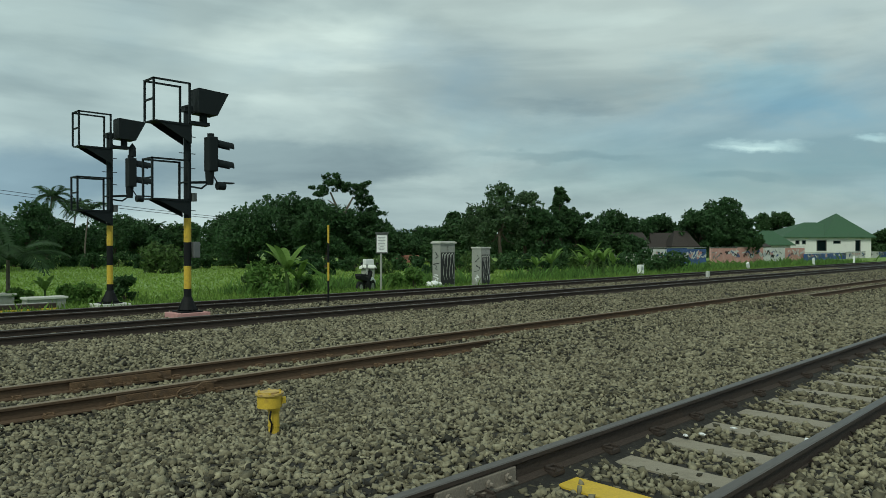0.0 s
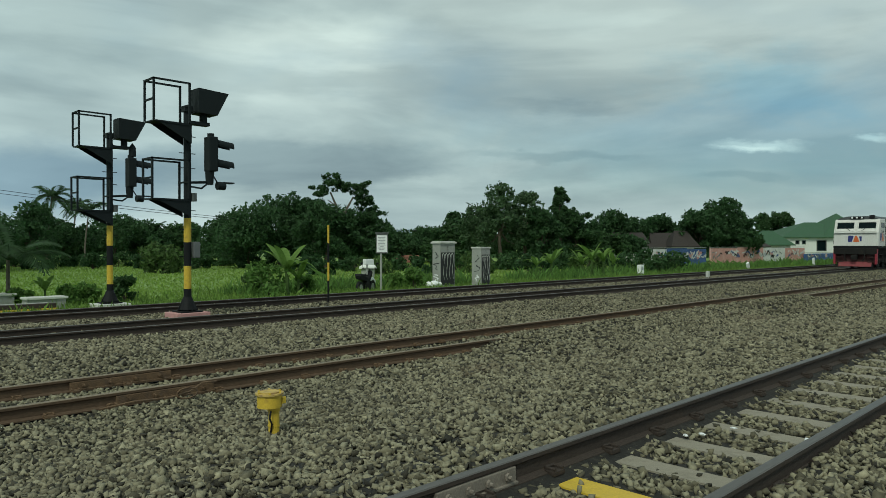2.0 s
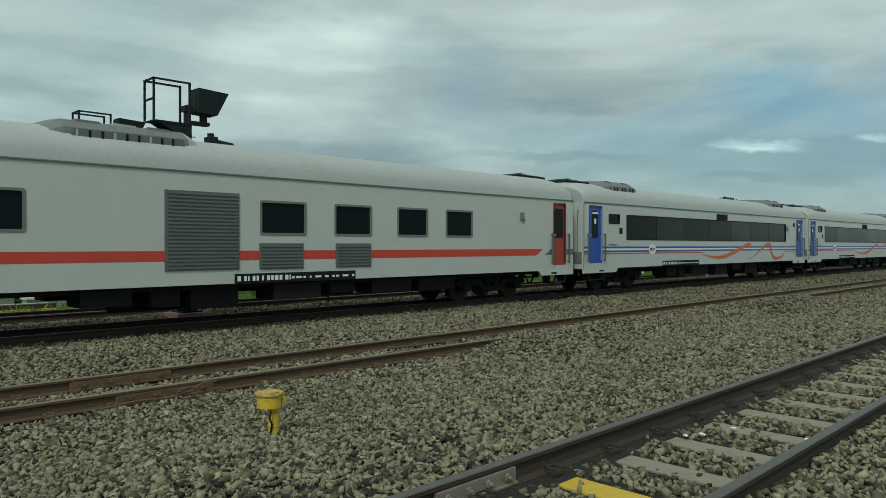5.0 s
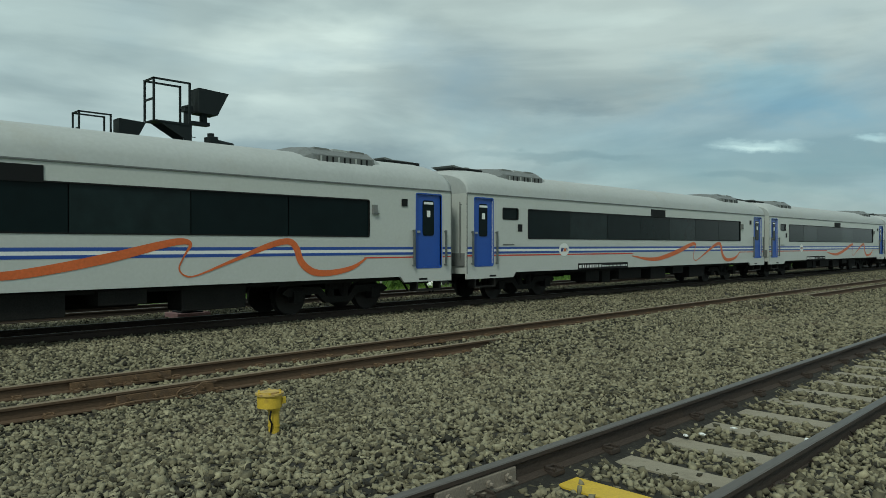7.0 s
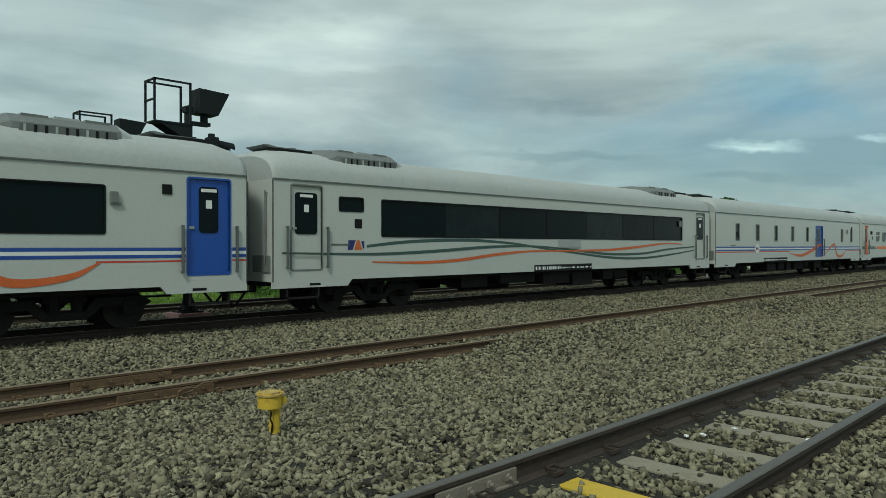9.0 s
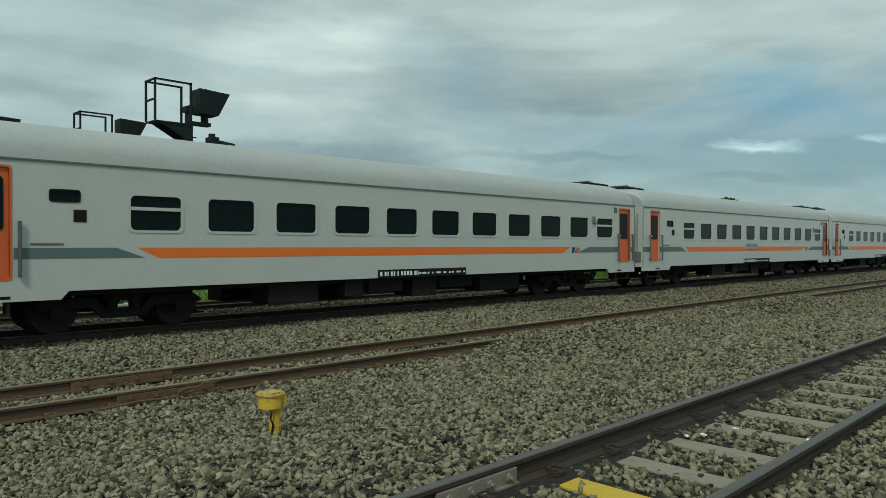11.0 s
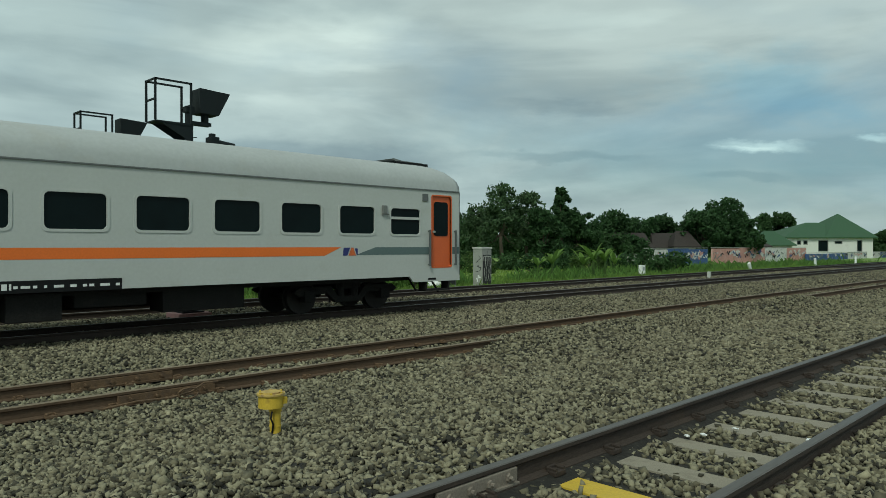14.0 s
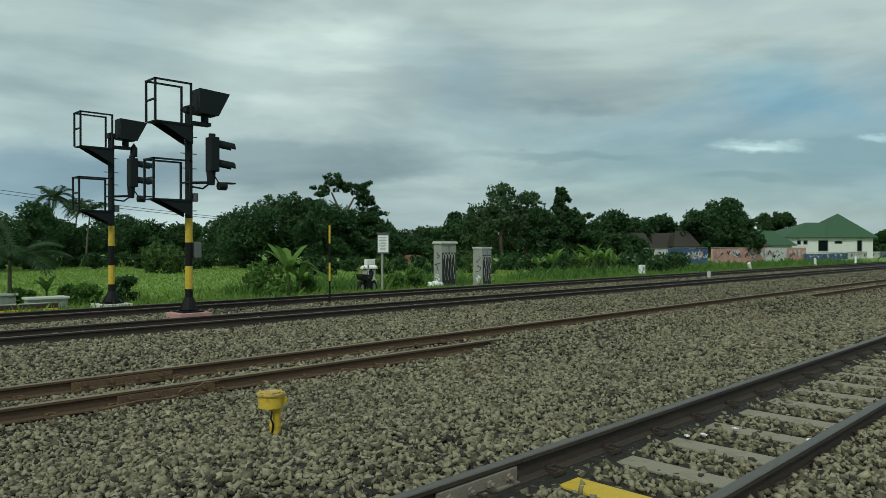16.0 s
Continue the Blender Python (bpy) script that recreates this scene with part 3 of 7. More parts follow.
def window_unit(car, w, y, sgn, style):
    u0, u1, z0, z1 = w
    out = y + sgn * 0.012
    f = B()
    r = 0.09 if style == "round" else 0.03
    rim = 0.014 if style == "flush" else 0.035
    ring(f, rounded(*grow(u0, u1, z0, z1, rim), r + 0.02), rounded(*grow(u0, u1, z0, z1, -0.012), r), out, y - sgn * 0.04)
    fr = part("window", f, M["white"] if style == "round" else M["black"] if style == "flush" else M["gasket"], car)
    n = max(1, round((u1 - u0) / 2.1))
    for k in range(n):
        a0, a1 = u0 + (u1 - u0) * k / n, u0 + (u1 - u0) * (k + 1) / n
        g = B()
        g.faces.new([g.verts.new((a, y - sgn * 0.022, b)) for a, b in rounded(a0, a1 - (0.02 if k < n - 1 else 0), z0, z1, r if n == 1 else 0.01)])
        part("pane", g, M["glass_pale"] if k % 3 == 1 and n > 1 else M["glass"], fr)
    return fr


def slide_window(car, w, y, sgn):
    u0, u1, z0, z1 = w
    fr = window_unit(car, w, y, sgn, "round")
    zc = z0 + (z1 - z0) * 0.62
    b = B()
    box(b, u0, u1, y - sgn * 0.03, y + sgn * 0.012, zc - 0.03, zc + 0.03)
    part("glazing_bar", b, M["white"], fr)


def door(car, u0, u1, z0, z1, y, sgn, mat, glass, rail=True, notice=False):
    b = B()
    ring(b, rounded(*grow(u0, u1, z0, z1, 0.035), 0.06), rounded(u0, u1, z0, z1, 0.04), y + sgn * 0.008, y - sgn * 0.07)
    d = part("door_frame", b, M["gasket"] if mat is M["white"] else mat, car)
    b = B()
    box(b, u0, u1, y - sgn * 0.08, y - sgn * 0.035, z0, z1)
    leaf = part("door", b, mat, d)
    g = B()
    slab(g, rounded(*glass, 0.07), y - sgn * 0.033, y - sgn * 0.02)
    part("door_pane", g, M["glass"], d)
    if notice:
        cu, cz = (glass[0] + glass[1]) / 2, glass[2] + (glass[3] - glass[2]) * 0.62
        b = B()
        box(b, cu - 0.06, cu + 0.06, y - sgn * 0.019, y - sgn * 0.015, cz - 0.08, cz + 0.08)
        box(b, cu - 0.16, cu + 0.16, y - sgn * 0.019, y - sgn * 0.015, z1 - 0.24, z1 - 0.18)
        part("notice", b, M["sign_white"], d)
    b = B()
    box(b, u0 + 0.02, u0 + 0.12, y - sgn * 0.03, y, z0 + 0.85, z0 + 0.90)
    part("door_handle", b, M["chrome"], d)
    if rail:
        for u in (u0 - 0.13, u1 + 0.13):
            b = B()
            rod(b, (u, y + sgn * 0.06, z0 + 0.02), (u, y + sgn * 0.06, z0 + 0.92), 0.030, 8)
            for z in (z0 + 0.05, z0 + 0.89):
                rod(b, (u, y, z), (u, y + sgn * 0.06, z), 0.018, 6)
            part("handrail", b, M["hand_steel"], car)


def bogie(car, u):
    b = B()
    for s in (-1, 1):
        slab(b, [(u - 1.5, 0.50), (u - 1.35, 0.62), (u - 0.5, 0.62), (u - 0.3, 0.38), (u + 0.3, 0.38), (u + 0.5, 0.62), (u + 1.35, 0.62), (u + 1.5, 0.50), (u + 1.35, 0.42), (u + 0.6, 0.46), (u + 0.35, 0.24), (u - 0.35, 0.24), (u - 0.6, 0.46), (u - 1.35, 0.42)], s * 0.78, s * 0.92)
        for x in (u - 1.1, u + 1.1):
            box(b, x - 0.14, x + 0.14, s * 0.74, s * 0.96, 0.28, 0.54, 0.02)
        for x in (u - 0.2, u + 0.2):
            rod(b, (x, s * 0.86, 0.38), (x, s * 0.86, 0.76), 0.1, 10)
    box(b, u - 0.35, u + 0.35, -0.9, 0.9, 0.55, 0.82)
    g = part("bogie", b, M["under"], car)
    for x in (u - 1.1, u + 1.1):
        b = B()
        for s in (-1, 1):
            rod(b, (x, s * 0.50, 0.39), (x, s * 0.62, 0.39), 0.39, 24)
            rod(b, (x, s * 0.47, 0.39), (x, s * 0.50, 0.39), 0.42, 24)
        rod(b, (x, -0.6, 0.39), (x, 0.6, 0.39), 0.075, 10)
        part("wheelset", b, M["wheel"], g)


def underframe(car, kind):
    b = B()
    box(b, U0 + 0.1, U1 - 0.1, -1.25, 1.25, 0.70, SILL + 0.05)
    part("underframe", b, M["under"], car)
    rng = random.Random(kind)
    u = 6.2
    while u < 14.2:
        w = rng.uniform(0.5, 1.7)
        for s in (-1, 1):
            b = B()
            d = rng.uniform(0.28, 0.50)
            box(b, u, u + w, s * 0.65, s * rng.uniform(1.2, 1.38), SILL - d - 0.02, SILL - 0.03, 0.02)
            part("equipment_box", b, M["under"], car)
        u += w + rng.uniform(0.15, 0.75)
    b = B()
    rod(b, (7.0, -0.4, 0.45), (9.0, -0.4, 0.45), 0.17, 12)
    part("air_reservoir", b, M["under"], car)
    b = B()
    rod(b, (11.0, 0.2, 0.48), (13.2, 0.2, 0.48), 0.15, 12)
    part("air_reservoir", b, M["under"], car)
    for u in (0.0, 1.0):
        end = U0 if u == 0 else U1
        s = -1 if u == 0 else 1
        b = B()
        box(b, min(end, end + s * 0.27), max(end, end + s * 0.27), -0.13, 0.13, 0.62, 0.86, 0.03)
        part("coupler", b, M["under"], car)
        for t in (-0.45, 0.45):
            b = B()
            rod(b, (end, t, 0.6), (end + s * 0.24, t, 0.30), 0.03, 6)
            part("brake_hose", b, M["under"], car)
    for s in (-1, 1):
        for u in (1.05, 19.8):
            b = B()
            box(b, u - 0.42, u + 0.42, s * 1.2, s * 1.47, 0.42, 0.46)
            box(b, u - 0.42, u - 0.38, s * 1.2, s * 1.47, 0.42, 0.80)
            box(b, u + 0.38, u + 0.42, s * 1.2, s * 1.47, 0.42, 0.80)
            part("footstep", b, M["under"], car)


def ac_unit(car, u0, u1):
    b = B()
    n = 10
    prof = [(-1.26, ROOF - 0.40), (-1.18, ROOF - 0.10), (-0.92, ROOF + 0.06), (-0.25, ROOF + 0.12), (0.25, ROOF + 0.12), (0.92, ROOF + 0.06), (1.18, ROOF - 0.10), (1.26, ROOF - 0.40)]
    extrude_x(b, prof, u0, u1)
    a = part("air_conditioner", b, M["ac_grey"], car, "grey roof air conditioner with dark grilles")
    for k in (0.0, 1.0):
        b = B()
        x = u0 if k == 0 else u1
        d = -0.55 if k == 0 else 0.55
        lo = [b.verts.new((x + d, y * 0.86, ROOF - 0.10 - 0.13 * y * y)) for y, z in prof]
        hi = [b.verts.new((x, y, z)) for y, z in prof]
        for i in range(len(prof) - 1):
            b.faces.new((lo[i], lo[i + 1], hi[i + 1], hi[i]))
        part("fairing", b, M["roof"] if k else M["ac_grey"], a)
    for s in (-1, 1):
        b = B()
        slab(b, [(u0 + 0.08, ROOF - 0.33), (u1 - 0.08, ROOF - 0.33), (u1 - 0.12, ROOF - 0.13), (u0 + 0.12, ROOF - 0.13)], s * 1.16, s * 1.262)
        g = part("side_grille", b, M["louver"], a)
        for i in range(9):
            x = u0 + 0.16 + (u1 - u0 - 0.3) * i / 9
            b = B()
            box(b, x, x + 0.04, s * 1.25, s * 1.272, ROOF - 0.32, ROOF - 0.14)
            part("grille_bar", b, M["black"] if i % 3 else M["roof"], g)
        b = B()
        box(b, u0 - 0.30, u1 + 0.10, s * 1.20, s * 1.30, ROOF - 0.46, ROOF - 0.37)
        part("edge_trim", b, M["black"], a)
        for i in range(3):
            x = u0 + (u1 - u0) * (0.10 + 0.29 * i)
            b = B()
            slab(b, [(x, ROOF - 0.02), (x + 0.46, ROOF - 0.02), (x + 0.44, ROOF + 0.075), (x + 0.03, ROOF + 0.085)], s * 0.66, s * 0.96)
            part("fan_grille", b, M["gasket"] if i != 1 else M["roof"], a)


def roof_fitting(car, u, turn=1):
    """A low vent plate with upturned ends and a stub aerial."""
    b = B()
    slab(b, [(u - 0.62, ROOF + 0.075), (u - 0.55, ROOF + 0.09), (u - 0.30, ROOF + 0.05), (u + 0.40, ROOF + 0.035), (u + 0.62, ROOF + 0.02), (u + 0.58, ROOF - 0.04), (u - 0.30, ROOF - 0.02), (u - 0.50, ROOF + 0.03)], -0.62, 0.2)
    v = part("roof_vent", b, M["ac_grey"], car)
    b = B()
    box(b, u - 0.52, u + 0.60, -0.66, -0.62, ROOF - 0.06, ROOF + 0.02)
    part("vent_edge", b, M["black"], v)
    b = B()
    rod(b, (u - 0.28 * turn, -0.3, ROOF), (u - 0.28 * turn, -0.3, ROOF + 0.10), 0.10, 10)
    rod(b, (u + 0.2 * turn, 0.1, ROOF), (u + 0.2 * turn, 0.1, ROOF + 0.14), 0.025, 8)
    part("roof_cowl", b, M["gasket"], v)


def coach(name, label, spec):
    car = thing(name, pose(0, TRAIN_Y, 0), label, "railway coach", group="coaches of the train")
    wins = spec["windows"]
    holes = [(w[0], w[1], w[2], w[3]) for w in wins] + [(d[0], d[1], d[2], d[3]) for d in spec["doors"]]
    shell = B()
    for sgn in (-1, 1):
        side_wall(shell, U0, U1, SILL, GUTTER, holes, sgn * HALF, 0.07)
        for a, b in ((U0, U0 + 2.05), (U1 - 1.75, U1)):
            skirt = B()
            slab(skirt, [(a, SILL), (b, SILL), (b - (0.12 if a == U0 else 0), 0.66), (a + (0 if a == U0 else 0.12), 0.66)], sgn * (HALF - 0.06), sgn * HALF)
            part("skirt", skirt, M["white"], car)
    for u in (U0, U1):
        shell.faces.new([shell.verts.new(p) for p in ((u, -HALF, SILL), (u, HALF, SILL), (u, HALF, GUTTER), (u, -HALF, GUTTER))])
    shell.faces.new([shell.verts.new(p) for p in ((U0, -HALF, SILL), (U1, -HALF, SILL), (U1, HALF, SILL), (U0, HALF, SILL))])
    bmesh.ops.remove_doubles(shell, verts=shell.verts, dist=0.001)
    part("body", shell, M["white"], car)
    # solid black filler stands in for the unlit inside of the coach
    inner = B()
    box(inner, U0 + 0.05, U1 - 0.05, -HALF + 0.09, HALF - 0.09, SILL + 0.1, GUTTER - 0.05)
    part("interior_shade", inner, M["under"], car)
    top = B()
    rows = []
    for u, k in ((U0, 0.74), (U0 + 0.12, 0.86), (U0 + 0.40, 0.965), (U0 + 0.8, 1.0), (U1 - 0.8, 1.0), (U1 - 0.40, 0.965), (U1 - 0.12, 0.86), (U1, 0.74)):
        rows.append([top.verts.new((u, y, GUTTER + (z - GUTTER) * k)) for y, z in roof_profile()])
    for p, q in zip(rows, rows[1:]):
        for i in range(len(p) - 1):
            top.faces.new((p[i], p[i + 1], q[i + 1], q[i]))
    top.faces.new(rows[0])
    top.faces.new(rows[-1][::-1])
    r = part("roof", top, M["roof"], car)
    for f in r.data.polygons:
        f.use_smooth = abs(f.normal.x) < 0.5
    for sgn in (-1, 1):
        g = B()
        box(g, U0 + 0.02, U1 - 0.02, sgn * (HALF - 0.01), sgn * (HALF + 0.022), GUTTER - 0.012, GUTTER + 0.018)
        part("gutter", g, M["louver"], car)
        for u in (U0 + 0.012, U1 - 0.012):
            e = B()
            box(e, u - 0.012, u + 0.012, sgn * (HALF - 0.01), sgn * (HALF + 0.006), SILL, GUTTER)
            part("corner_seam", e, M["louver"], car)
        y = sgn * HALF
        for w in wins:
            if w[4] == "slide":
                slide_window(car, w[:4], y, sgn)
            else:
                window_unit(car, w[:4], y, sgn, w[4])
        for d in spec["doors"]:
            rim = 0.27 if d[4] == "door_blue" else 0.13
            glass = (d[0] + (d[1] - d[0]) * rim, d[0] + (d[1] - d[0]) * (1 - rim), 1.80, d[3] - 0.14)
            door(car, *d[:4], y, sgn, M[d[4]], glass, True, spec.get("notice", False))
        for x in (U0 + 1.05, U1 - 1.0):
            v = B()
            box(v, x - 0.14, x + 0.14, y - sgn * 0.02, y + sgn * 0.004, 0.70, 0.75)
            part("step_slot", v, M["black"], car)
    for u, s in ((U0, -1), (U1, 1)):
        g = B()
        for k in range(3):
            a = u + s * (0.02 + 0.085 * k)
            box(g, min(a, a + s * 0.05), max(a, a + s * 0.05), -0.55, 0.55, 0.98, 2.95, 0.02)
        box(g, min(u, u + s * 0.26), max(u, u + s * 0.26), -0.48, 0.48, 1.03, 2.90)
        part("gangway", g, M["louver"], car)
        g = B()
        box(g, min(u, u + s * 0.03), max(u, u + s * 0.03), -1.42, -0.75, 1.0, 1.35)
        rod(g, (u + s * 0.06, -1.3, 1.2), (u + s * 0.06, -1.3, 2.7), 0.015, 6)
        rod(g, (u, -1.3, 1.25), (u + s * 0.06, -1.3, 1.25), 0.012, 6)
        rod(g, (u, -1.3, 2.65), (u + s * 0.06, -1.3, 2.65), 0.012, 6)
        part("end_ladder", g, M["gasket"], car)
        roof_fitting(car, u - s * 0.95, s)
    for u0, u1 in spec.get("ac", ()):
        ac_unit(car, u0, u1)
    underframe(car, spec["seed"])
    for u in (3.45, 17.4):
        bogie(car, u)
    spec["paint"](car)
    return car


def place_marks(car, y, u=9.0):
    bars(car, "data_panel", u, u + 3.0, 0.79, 0.99, 17, y - 0.004)
    decal(car, "small_sign", [(2.40, 1.95), (2.61, 1.95), (2.61, 2.16), (2.40, 2.16)], M["black"], y - 0.004)
    bars(car, "door_lettering", 1.75, 2.25, 1.56, 1.60, 8, y - 0.004, "gasket", "louver")
    b = B()
    box(b, 17.93, 18.06, y - 0.002, y - 0.06, 2.30, 2.50, 0.01)
    box(b, 17.93, 18.12, y - 0.002, y - 0.05, 2.28, 2.31)
    part("vent_box", b, M["gasket"], car)


def orange_paint(car):
    for s in (-1, 1):
        y = s * (HALF + 0.004)
        stripe(car, [(3.85, 1.33), (16.3, 1.33), (16.75, 1.52), (3.45, 1.52)], M["orange"], y, BD, "bright orange painted stripe")
        stripe(car, [(U0, 1.34), (3.6, 1.34), (3.1, 1.52), (U0, 1.52)], M["grey_green"], y, BD, "slate green painted stripe")
        stripe(car, [(17.15, 1.34), (U1, 1.34), (U1, 1.52), (17.75, 1.52)], M["grey_green"], y, BD, "slate green painted stripe")
    # small dark sign beside the rear door
    b = B()
    box(b, 19.24, 19.42, -HALF - 0.002, -HALF - 0.02, 2.66, 2.84)
    part("side_sign", b, M["louver"], car)
    emblem(car, 16.8, 1.33, 0.42, 0.18, -HALF - 0.005)
    place_marks(car, -HALF - 0.003)


def route_board(car):
    b = B()
    box(b, 9.2, 10.55, -HALF - 0.004, -HALF - 0.03, 1.42, 1.68)
    p = part("route_board", b, M["board_grey"], car, "grey route board with unreadable lettering")
    bars(p, "route_lettering", 9.3, 10.45, 1.52, 1.63, 12, -HALF - 0.034, "board_grey", "black")


def blue_paint(car, doors=None):
    doors = AD if doors is None else doors
    for s in (-1, 1):
        y = s * (HALF + 0.004)
        for k, (z0, z1, m) in enumerate(((1.455, 1.52, "blue"), (1.39, 1.455, "sign_white"), (1.33, 1.39, "blue"))):
            stripe(car, [(U0, z0), (U1, z0), (U1, z1), (U0, z1)], M[m], y, doors)
        stripe(car, [(U0, 1.262), (8.8, 1.262), (8.7, 1.30), (U0, 1.30)], M["red"], y, doors, "thin red painted line")
        stripe(car, [(17.7, 1.255), (U1, 1.255), (U1, 1.285), (17.7, 1.285)], M["red"], y, doors, "thin red painted line")
    y = -HALF - 0.009
    e = PITCH
    band(car, "painted_ribbon", [(e - 12.2, 1.20, 0.03), (e - 11.2, 1.08, 0.10), (e - 10.4, 1.07, 0.14), (e - 9.6, 1.18, 0.16), (e - 8.7, 1.36, 0.17), (e - 7.9, 1.56, 0.14), (e - 7.5, 1.63, 0.12), (e - 7.33, 1.57, 0.07), (e - 7.45, 1.36, 0.035), (e - 7.55, 1.12, 0.03), (e - 7.42, 0.98, 0.03), (e - 7.19, 0.99, 0.03), (e - 6.55, 1.22, 0.06), (e - 5.68, 1.54, 0.12), (e - 5.2, 1.64, 0.13), (e - 5.0, 1.50, 0.15), (e - 4.87, 1.20, 0.16), (e - 4.58, 0.99, 0.15), (e - 4.14, 0.95, 0.13), (e - 3.52, 1.05, 0.10), (e - 3.1, 1.27, 0.03)], M["ribbon"], y, "curling burnt orange painted ribbon")
    b = B()
    for c in (4.65,):
        b.faces.new([b.verts.new((c + 0.26 * math.cos(a * math.pi / 12), -HALF - 0.007, 1.425 + 0.2 * math.sin(a * math.pi / 12))) for a in range(24)])
    part("emblem_field", b, M["sign_white"], car)
    emblem(car, 4.48, 1.37, 0.34, 0.11, -HALF - 0.010)
    place_marks(car, -HALF - 0.003, 5.4)
    for u in (18.85,):
        b = B()
        box(b, u, u + 0.18, -HALF - 0.004, -HALF - 0.02, 2.50, 2.68)
        part("vent_grille", b, M["black"], car)


def wave_paint(car):
    y = -HALF - 0.004
    band(car, "painted_wave", [(2.75, 1.54, 0.065), (4.2, 1.66, 0.078), (6.2, 1.70, 0.078), (8.0, 1.62, 0.065), (9.5, 1.47, 0.052), (11.2, 1.32, 0.065), (13.2, 1.16, 0.078), (15.2, 1.12, 0.078), (17.2, 1.22, 0.065), (19.2, 1.38, 0.039)], M["wave_green"], y, "flowing dark green painted line")
    band(car, "painted_wave", [(0.5, 1.40, 0.039), (3.0, 1.36, 0.065), (5.0, 1.42, 0.078), (7.0, 1.52, 0.078), (9.0, 1.54, 0.052), (11.0, 1.42, 0.065), (13.0, 1.28, 0.078), (15.2, 1.28, 0.078), (17.0, 1.42, 0.065), (19.2, 1.52, 0.039)], M["wave_green"], y - 0.002, "flowing dark green painted line")
    band(car, "painted_wave", [(2.9, 1.18, 0.026), (4.4, 1.14, 0.065), (5.8, 1.18, 0.078), (7.4, 1.32, 0.078), (9.0, 1.40, 0.052), (11.0, 1.40, 0.052), (13.0, 1.42, 0.078), (15.0, 1.52, 0.078), (16.8, 1.64, 0.052), (18.2, 1.62, 0.026)], M["ribbon"], y - 0.004, "flowing orange red painted line")
    emblem(car, 2.2, 1.46, 0.48, 0.22, y)
    place_marks(car, -HALF - 0.003)
    b = B()
    box(b, 10.2, 11.35, -HALF - 0.004, -HALF - 0.03, 1.50, 1.73)
    part("route_board", b, M["board_grey"], car, "grey blank route board")


def power_paint(car):
    for s in (-1, 1):
        y = s * (HALF + 0.004)
        stripe(car, [(4.05, 1.26), (18.7, 1.26), (19.0, 1.45), (3.8, 1.45)], M["red"], y, ED, "red painted stripe")
        stripe(car, [(U0, 1.27), (3.2, 1.27), (2.8, 1.45), (U0, 1.45)], M["grey_green"], y, ED, "slate green painted stripe")
        stripe(car, [(19.1, 1.27), (U1, 1.27), (U1, 1.45), (19.4, 1.45)], M["grey_green"], y, ED, "slate green painted stripe")
    emblem(car, 3.35, 1.26, 0.4, 0.19, -HALF - 0.006)
    for u0, u1, z0, z1 in ((7.6, 9.1, 1.08, 2.58), (9.55, 10.6, 1.07, 1.60), (11.45, 12.45, 1.07, 1.60)):
        b = B()
        box(b, u0, u1, -HALF - 0.002, -HALF - 0.02, z0, z1)
        p = part("louver_panel", b, M["louver"], car, "dark grey louvred panel")
        b = B()
        n = int((z1 - z0) / 0.07)
        for i in range(n):
            z = z0 + 0.03 + i * 0.07
            box(b, u0 + 0.04, u1 - 0.04, -HALF - 0.02, -HALF - 0.035, z, z + 0.03)
        part("louver_blade", b, M["louver"], p)
    place_marks(car, -HALF - 0.003)


def narrow_paint(car):
    blue_paint(car, DD)


B_WINS = [(3.33, 4.28, 1.82, 2.46, "slide")] + [(4.79 + 1.49 * i, 5.80 + 1.49 * i, 1.82, 2.46, "round") for i in range(9)] + [(18.2, 19.16, 1.82, 2.46, "slide"), (2.04, 2.5, 2.29, 2.48, "flush")]
A_WINS = [(2.88, 17.85, 1.76, 2.60, "flush"), (1.75, 2.42, 2.29, 2.60, "flush")]
C_WINS = [(3.2, 18.2, 1.77, 2.63, "flush"), (1.97, 2.65, 2.33, 2.64, "flush")]
E_WINS = [(4.34, 5.3, 1.80, 2.44, "square"), (9.6, 10.65, 1.80, 2.44, "square"), (11.45, 12.45, 1.80, 2.44, "square"), (13.3, 14.25, 1.80, 2.44, "square"), (14.95, 15.9, 1.80, 2.44, "square")]
D_WINS = [(u, u + 0.36, 1.80, 2.5, "square") for u in (2.3, 4.5, 6.75, 8.95, 11.1, 16.9, 18.7)]
BD = [(0.84, 1.46, 1.03, 2.80, "door_orange"), (19.58, 20.24, 1.03, 2.80, "door_orange")]
AD = [(0.60, 1.32, 1.02, 2.82, "door_blue"), (19.35, 20.19, 1.02, 2.82, "door_blue")]
CD = [(0.74, 1.50, 1.05, 2.83, "white"), (19.4, 20.12, 1.05, 2.83, "white")]
ED = [(1.20, 1.85, 1.0, 2.82, "door_red"), (19.55, 20.15, 1.0, 2.82, "door_red")]
DD = [(12.6, 13.7, 1.0, 2.6, "door_blue")]


def blue_coach():
    car = coach("passenger_coach", "white coach with blue doors, blue stripes and ribbon window", dict(windows=A_WINS, doors=AD, ac=((2.15, 3.95), (16.5, 18.25)), seed=3, notice=True, paint=blue_paint))
    for u in (10.0,):
        b = B()
        box(b, u, u + 1.04, -HALF - 0.003, -HALF - 0.02, 2.58, 2.86)
        part("window_hatch", b, M["black"], car)
    return car


def orange_coach():
    return coach("passenger_coach", "white coach with orange doors and a long orange stripe", dict(windows=B_WINS, doors=BD, seed=5, paint=orange_paint))


